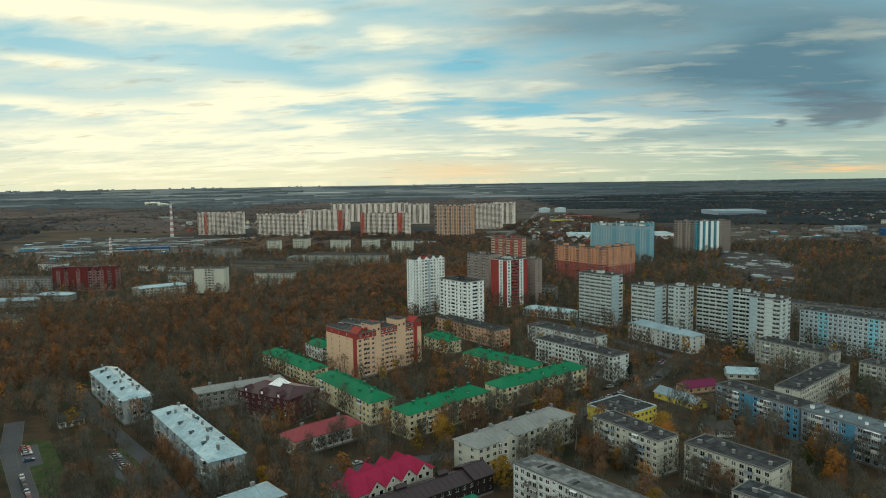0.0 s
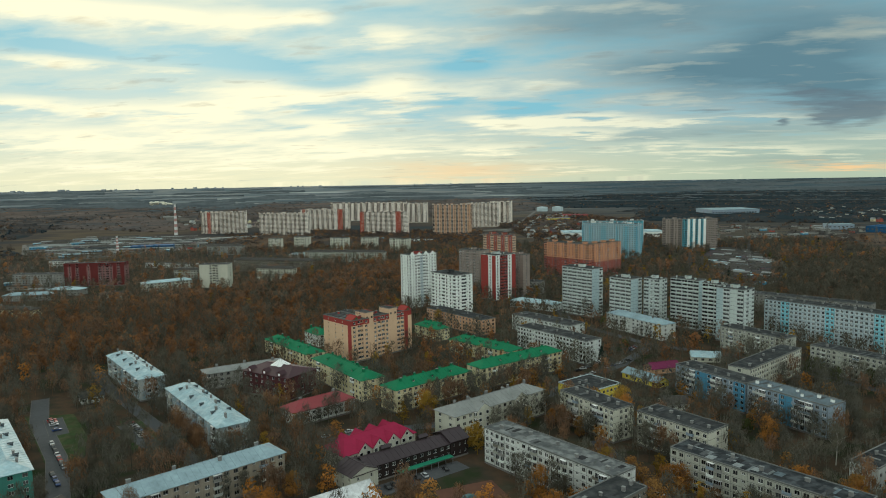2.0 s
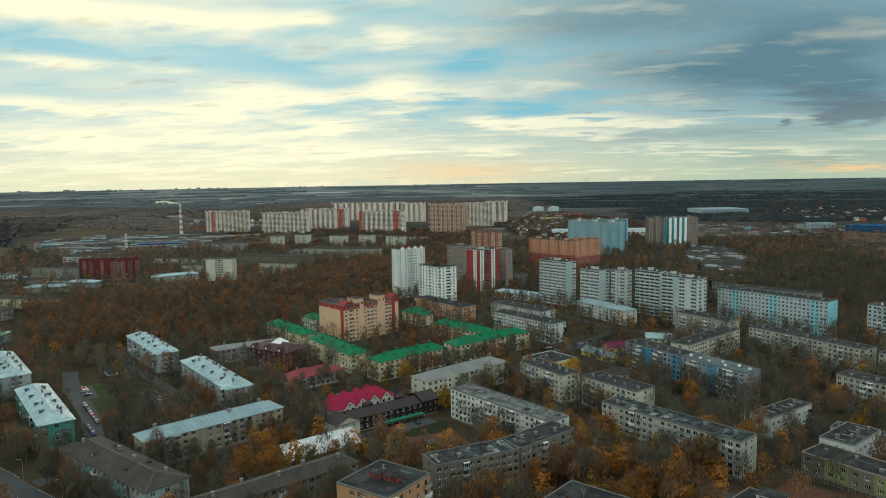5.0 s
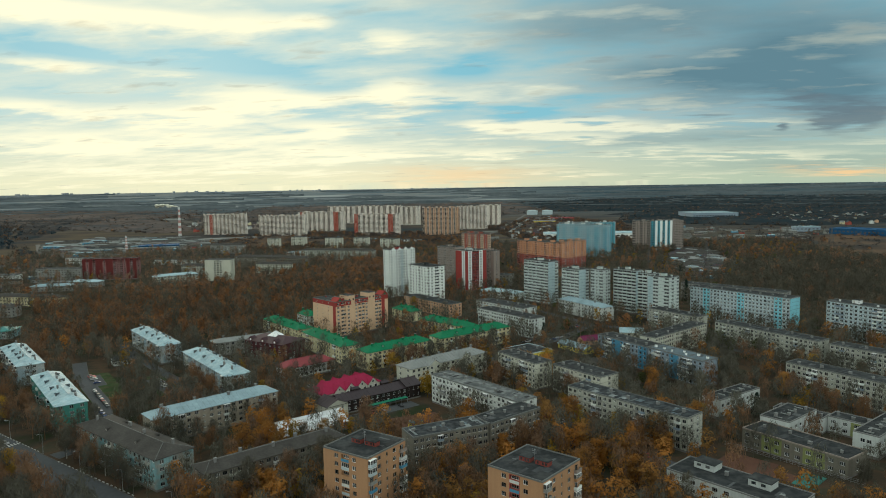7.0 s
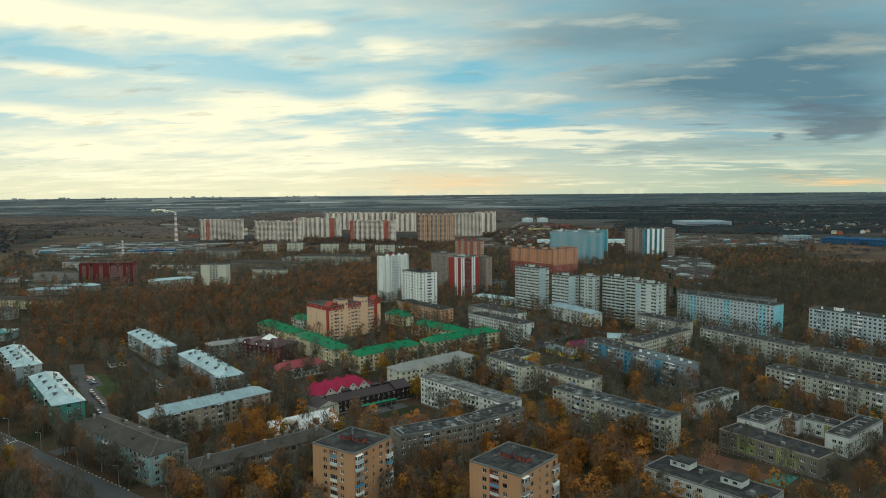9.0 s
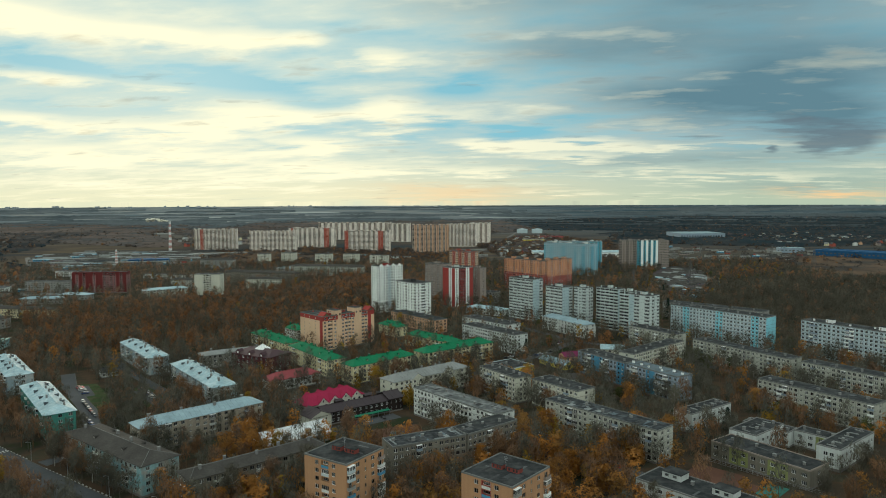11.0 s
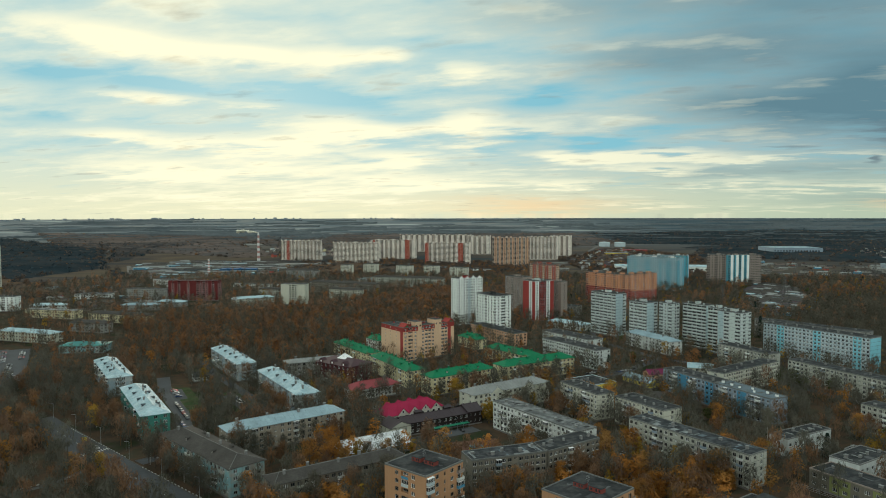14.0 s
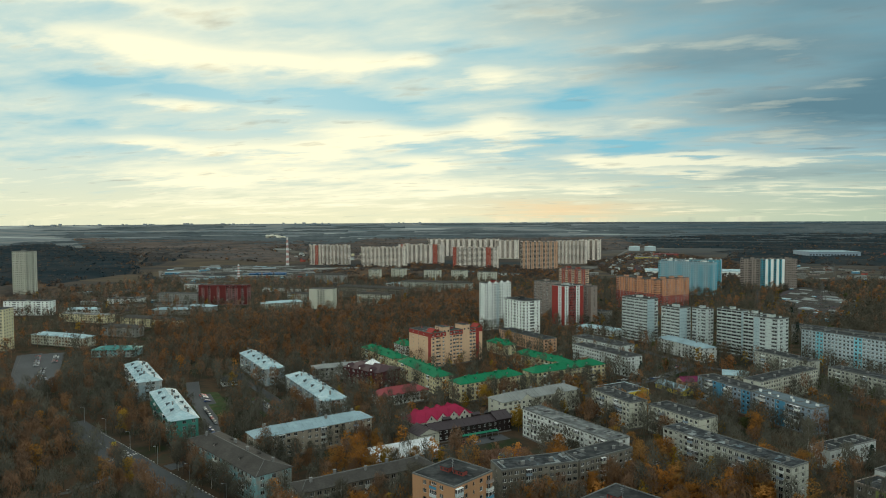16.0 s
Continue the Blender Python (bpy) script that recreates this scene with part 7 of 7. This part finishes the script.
hall("shop", "red shop building by the far road", (370, 2080), -5, 70, 30, 9, W_RUST, RED_ROOF)
hall("market_hall", "blue market hall with a flat roof", (-545, 1330), 14, 70, 30, 7, BLUE_METAL, BLUE_METAL)
hall("market_hall", "long pale market hall by the chimney", (-470, 1480), 22, 110, 24, 6, W_GREYP, TIN_GREY)
for x, y in ((381, 2514), (434, 2508)):
    b = Build()
    b.tube((0, 0, 0), (0, 0, 14), 19, 19, 24, W_PALE, cap=False)
    b.tube((0, 0, 14), (0, 0, 16.5), 19, 3, 24, W_PALE)
    ob = new("storage_tank", b.mesh("storage_tank"))
    ob.matrix_basis = pose(x, y, 0)
    tagged(ob, "big white cylindrical storage tank", "tank", "storage tanks")


def pylon(x, y, h):
    root = thing("power_pylon", pose(x, y, 0, 0, 0, 30), "steel lattice power pylon on the plain", "pylon", "power pylons")
    b = Build()
    w = h * .11
    for s, t in ((-1, -1), (1, -1), (1, 1), (-1, 1)):
        b.tube((s * w, t * w, 0), (s * .5, t * .5, h), .28, .18, 4, JOINT)
    for k in range(7):
        f, g = 1 - k / 7.5, 1 - (k + 1) / 7.5
        for s in (-1, 1):
            b.tube((-w * f, s * w * f, h * k / 7.5), (w * g, s * w * g, h * (k + 1) / 7.5), .14, .14, 3, JOINT)
            b.tube((s * w * f, -w * f, h * k / 7.5), (s * w * g, w * g, h * (k + 1) / 7.5), .14, .14, 3, JOINT)
    part("mast", b, root)
    for k, z in enumerate((.7, .82, .94)):
        b = Build()
        b.tube((-h * (.17 - .02 * k), 0, h * z), (h * (.17 - .02 * k), 0, h * z), .2, .2, 4, JOINT)
        part("cross_arm", b, root)


for x, y, h in ((395, 985, 30), (640, 1230, 34), (690, 1180, 30), (560, 1350, 32), (285, 900, 26)):
    pylon(x, y, h)
# low skyline on the far rim
cr = random.Random(8)
W_FARCITY = wallmat("far_city", (0.24, 0.27, 0.29))
b = Build()
for a0, a1, n, hh in ((-38, -16, 60, 26), (-12, -8, 10, 22), (-1.5, 2.5, 12, 20), (9, 13, 8, 12), (18, 36, 34, 14), (3, 30, 30, 8)):
    for k in range(n):
        a = radians(cr.uniform(a0, a1))
        r = 4840
        x, y = r * math.sin(a), r * math.cos(a)
        w, h = cr.uniform(3, 11), cr.uniform(.2, .8) * hh
        z = ground_z(x, y) - 6
        b.box(x - w, y - 8, z, x + w, y + 8, z + h, W_FARCITY)
tagged(new("far_skyline", b.mesh("far_skyline")), "tiny far city blocks along the horizon", "skyline", kind="stuff")

# ---- cars ----
CARP = [material("car_paint_" + n, c, rough=0.4, var=0.05, spec=0.3) for n, c in (("white", (.42, .42, .42)), ("silver", (.35, .36, .38)), ("black", (.02, .02, .022)), ("red", (.25, .02, .02)), ("blue", (.03, .06, .16)), ("grey", (.12, .13, .14)))]


def car_meshes(paint):
    prof = [(-2.1, .35), (2.1, .35), (2.15, .75), (1.15, .92), (-2.0, .98), (-2.15, .7)]
    cab = [(.95, .9), (.35, 1.45), (-1.2, 1.48), (-1.85, .95)]
    b = Build()
    for pr_, w, mt in ((prof, .85, paint),):
        for (x0, z0), (x1, z1) in zip(pr_, pr_[1:] + pr_[:1]):
            b.face([(x0, -w, z0), (x0, w, z0), (x1, w, z1), (x1, -w, z1)], mt)
        b.face([(x, -w, z) for x, z in pr_], mt)
        b.face([(x, w, z) for x, z in pr_[::-1]], mt)
    b.face([(.35, -.66, 1.46), (.35, .66, 1.46), (-1.2, .66, 1.49), (-1.2, -.66, 1.49)], paint)
    g = Build()
    for (x0, z0), (x1, z1) in zip(cab, cab[1:]):
        if z0 < 1.4 or z1 < 1.4:
            g.face([(x0, -.8 if z0 < 1.2 else -.66, z0), (x0, .8 if z0 < 1.2 else .66, z0), (x1, .8 if z1 < 1.2 else .66, z1), (x1, -.8 if z1 < 1.2 else -.66, z1)], GLASS)
    for s in (-1, 1):
        g.face([(x, s * (.8 if z < 1.2 else .66), z) for x, z in (cab if s > 0 else cab[::-1])], GLASS)
    w = Build()
    w.tube((0, -.1, 0), (0, .1, 0), .32, .32, 10, RUBBER)
    w.face([(.2 * math.cos(t * 1.0472), .105, .2 * math.sin(t * 1.0472)) for t in range(6)], METAL)
    return b.mesh("body"), g.mesh("window"), w.mesh("wheel")


CARM = [car_meshes(p_) for p_ in CARP]
CARN = ("white", "silver", "black", "red", "blue", "dark grey")


def car(x, y, ang, z=0.05, k=None):
    k = vr.choice((0, 1, 1, 2, 2, 3, 4, 5, 5)) if k is None else k
    root = thing("car", pose(x, y, z, 0, 0, ang), CARN[k] + " parked car with four dark wheels", "car", "parked cars")
    part("body", CARM[k][0], root)
    part("window", CARM[k][1], root)
    for wx in (-1.3, 1.3):
        for wy in (-.78, .78):
            part("wheel", CARM[k][2], root, "", pose(wx, wy, .32))


for x, y, a, n, st in ((-210, 434, 35, 7, -55), (-169, 427, 40, 9, -52), (-193, 402, -55, 7, -55), (-178, 372, -53, 4, -53), (-410, 545, 40, 16, -55), (-398, 552, 40, 13, -57), (-372, 500, 40, 14, -58), (-350, 470, 40, 8, -50), (-340, 462, 40, 6, -50),
                       (56, 340, 30, 5, -55), (84, 296, 40, 4, -55), (20, 282, -50, 3, -50), (66, 500, 20, 7, 45), (52, 476, 35, 6, 40), (85, 506, 20, 5, 40), (110, 545, -50, 5, 55), (-70, 402, 30, 4, 30), (-110, 383, 40, 4, -50), (150, 540, -60, 6, -40), (235, 412, 30, 4, -60), (100, 700, 80, 8, 85)):
    for k in range(n):
        d = k * (2.9 if abs(((a - st) + 90) % 180 - 90) > 30 else 5.6)
        if vr.random() < .85:
            car(x + d * math.cos(radians(st)), y + d * math.sin(radians(st)), a + vr.uniform(-4, 4), 0.09)
for x, y, a, k in ((-196, 322, -30, 0), (-189, 308, 140, 0), (-160, 286, -38, 5)):
    car(x, y, a, 0.04, k)

for u in (4, 7, 14, 17.5, 21, 31):
    c_, s_ = math.cos(radians(35)), math.sin(radians(35))
    car(-47 + c_ * u + s_ * 7.5, 351.5 + s_ * u - c_ * 7.5, 35 + 80, 0.06)

# ---- street furniture ----
def street_lamp(x, y, ang):
    root = thing("street_lamp", pose(x, y, 0, 0, 0, ang), "grey concrete street lamp with a single arm", "street lamp", "street lamps")
    b = Build()
    b.tube((0, 0, 0), (0, 0, 8.5), .13, .08, 8, METAL)
    part("pole", b, root)
    b = Build()
    b.tube((0, 0, 8.5), (1.6, 0, 9.1), .06, .05, 6, METAL)
    part("arm", b, root)
    b = Build()
    b.box(1.4, -.14, 9.0, 2.1, .14, 9.18, METAL)
    part("head", b, root)


for k in range(9):
    street_lamp(-250 + 26 * k, 370 - 20.3 * k, 232)
for k in range(5):
    street_lamp(-148 - 17 * k, 428 + 22 * k, 40)
# school fence
root = thing("mesh_fence", pose(126, 300, 0, 0, 0, -52), "low school fence with steel posts and rails", "fence")
for k in range(24):
    b = Build()
    b.box(-.05, -.05, 0, .05, .05, 1.8, METAL)
    part("post", b, root, "", pose(k * 2.4, 0, 0))
for z in (.3, 1.0, 1.7):
    b = Build()
    b.box(0, -.03, z, 55.2, .03, z + .08, METAL)
    part("rail", b, root)
# play equipment
root = thing("play_frame", pose(-9, 333, 0.08, 0, 0, 25), "yellow climbing frame under a round teal canopy", "play equipment")
PLAY_Y, PLAY_B = material("yellow_play_paint", (.62, .50, .02), rough=.5), material("teal_play_paint", (.012, .085, .10), rough=.5)
for k in range(10):
    a = k * .628
    b = Build()
    b.tube((math.cos(a) * 4, math.sin(a) * 2.6, 0), (math.cos(a) * 3.6, math.sin(a) * 2.3, 1.6), .14, .14, 6, PLAY_Y)
    part("post", b, root)
    a2 = a + .628
    b = Build()
    b.tube((math.cos(a) * 3.8, math.sin(a) * 2.4, 1.0), (math.cos(a2) * 3.8, math.sin(a2) * 2.4, 1.0), .16, .16, 6, PLAY_Y)
    part("rail", b, root)
b = Build()
b.tube((0, 0, 2.4), (0, 0, 3.4), 3.4, .3, 10, PLAY_B)
part("canopy", b, root)
b = Build()
b.tube((0, 0, 0), (0, 0, 2.5), .12, .1, 8, PLAY_Y)
part("mast", b, root)
# yellow bin and white kerb stones at the crossing
b = Build()
b.box(-.9, -.6, .2, .9, .6, 2.2, PLAY_Y)
b.box(-1.0, -.7, 2.2, 1.0, .7, 2.35, PLAY_B)
for sx in (-.7, .7):
    b.box(sx - .08, -.5, 0, sx + .08, .5, .2, METAL)
tagged(new("kiosk_bin", b.mesh("kiosk_bin")), "yellow metal container by the street", "container").matrix_basis = pose(-209, 333, 0)
KERB_W = material("whitewashed_stone", (.36, .36, .34), rough=.9, var=.2)
bb = Build()
bb.box(-.6, -.15, 0, .6, .15, .32, KERB_W)
km = bb.mesh("kerb_stone")
root = thing("kerb_stones", pose(0, 0, 0), "row of whitewashed kerb stones along the street", "kerb stones")
for x0, y0, x1, y1 in ((-228, 352, -172, 309), (-160, 299, -110, 261), (-206, 262, -184, 288)):
    d = math.hypot(x1 - x0, y1 - y0)
    for k in range(int(d / 3)):
        s = k * 3 / d
        part("kerb_stone", km, root, "", pose(x0 + (x1 - x0) * s, y0 + (y1 - y0) * s, 0.03, 0, 0, math.degrees(math.atan2(y1 - y0, x1 - x0))))
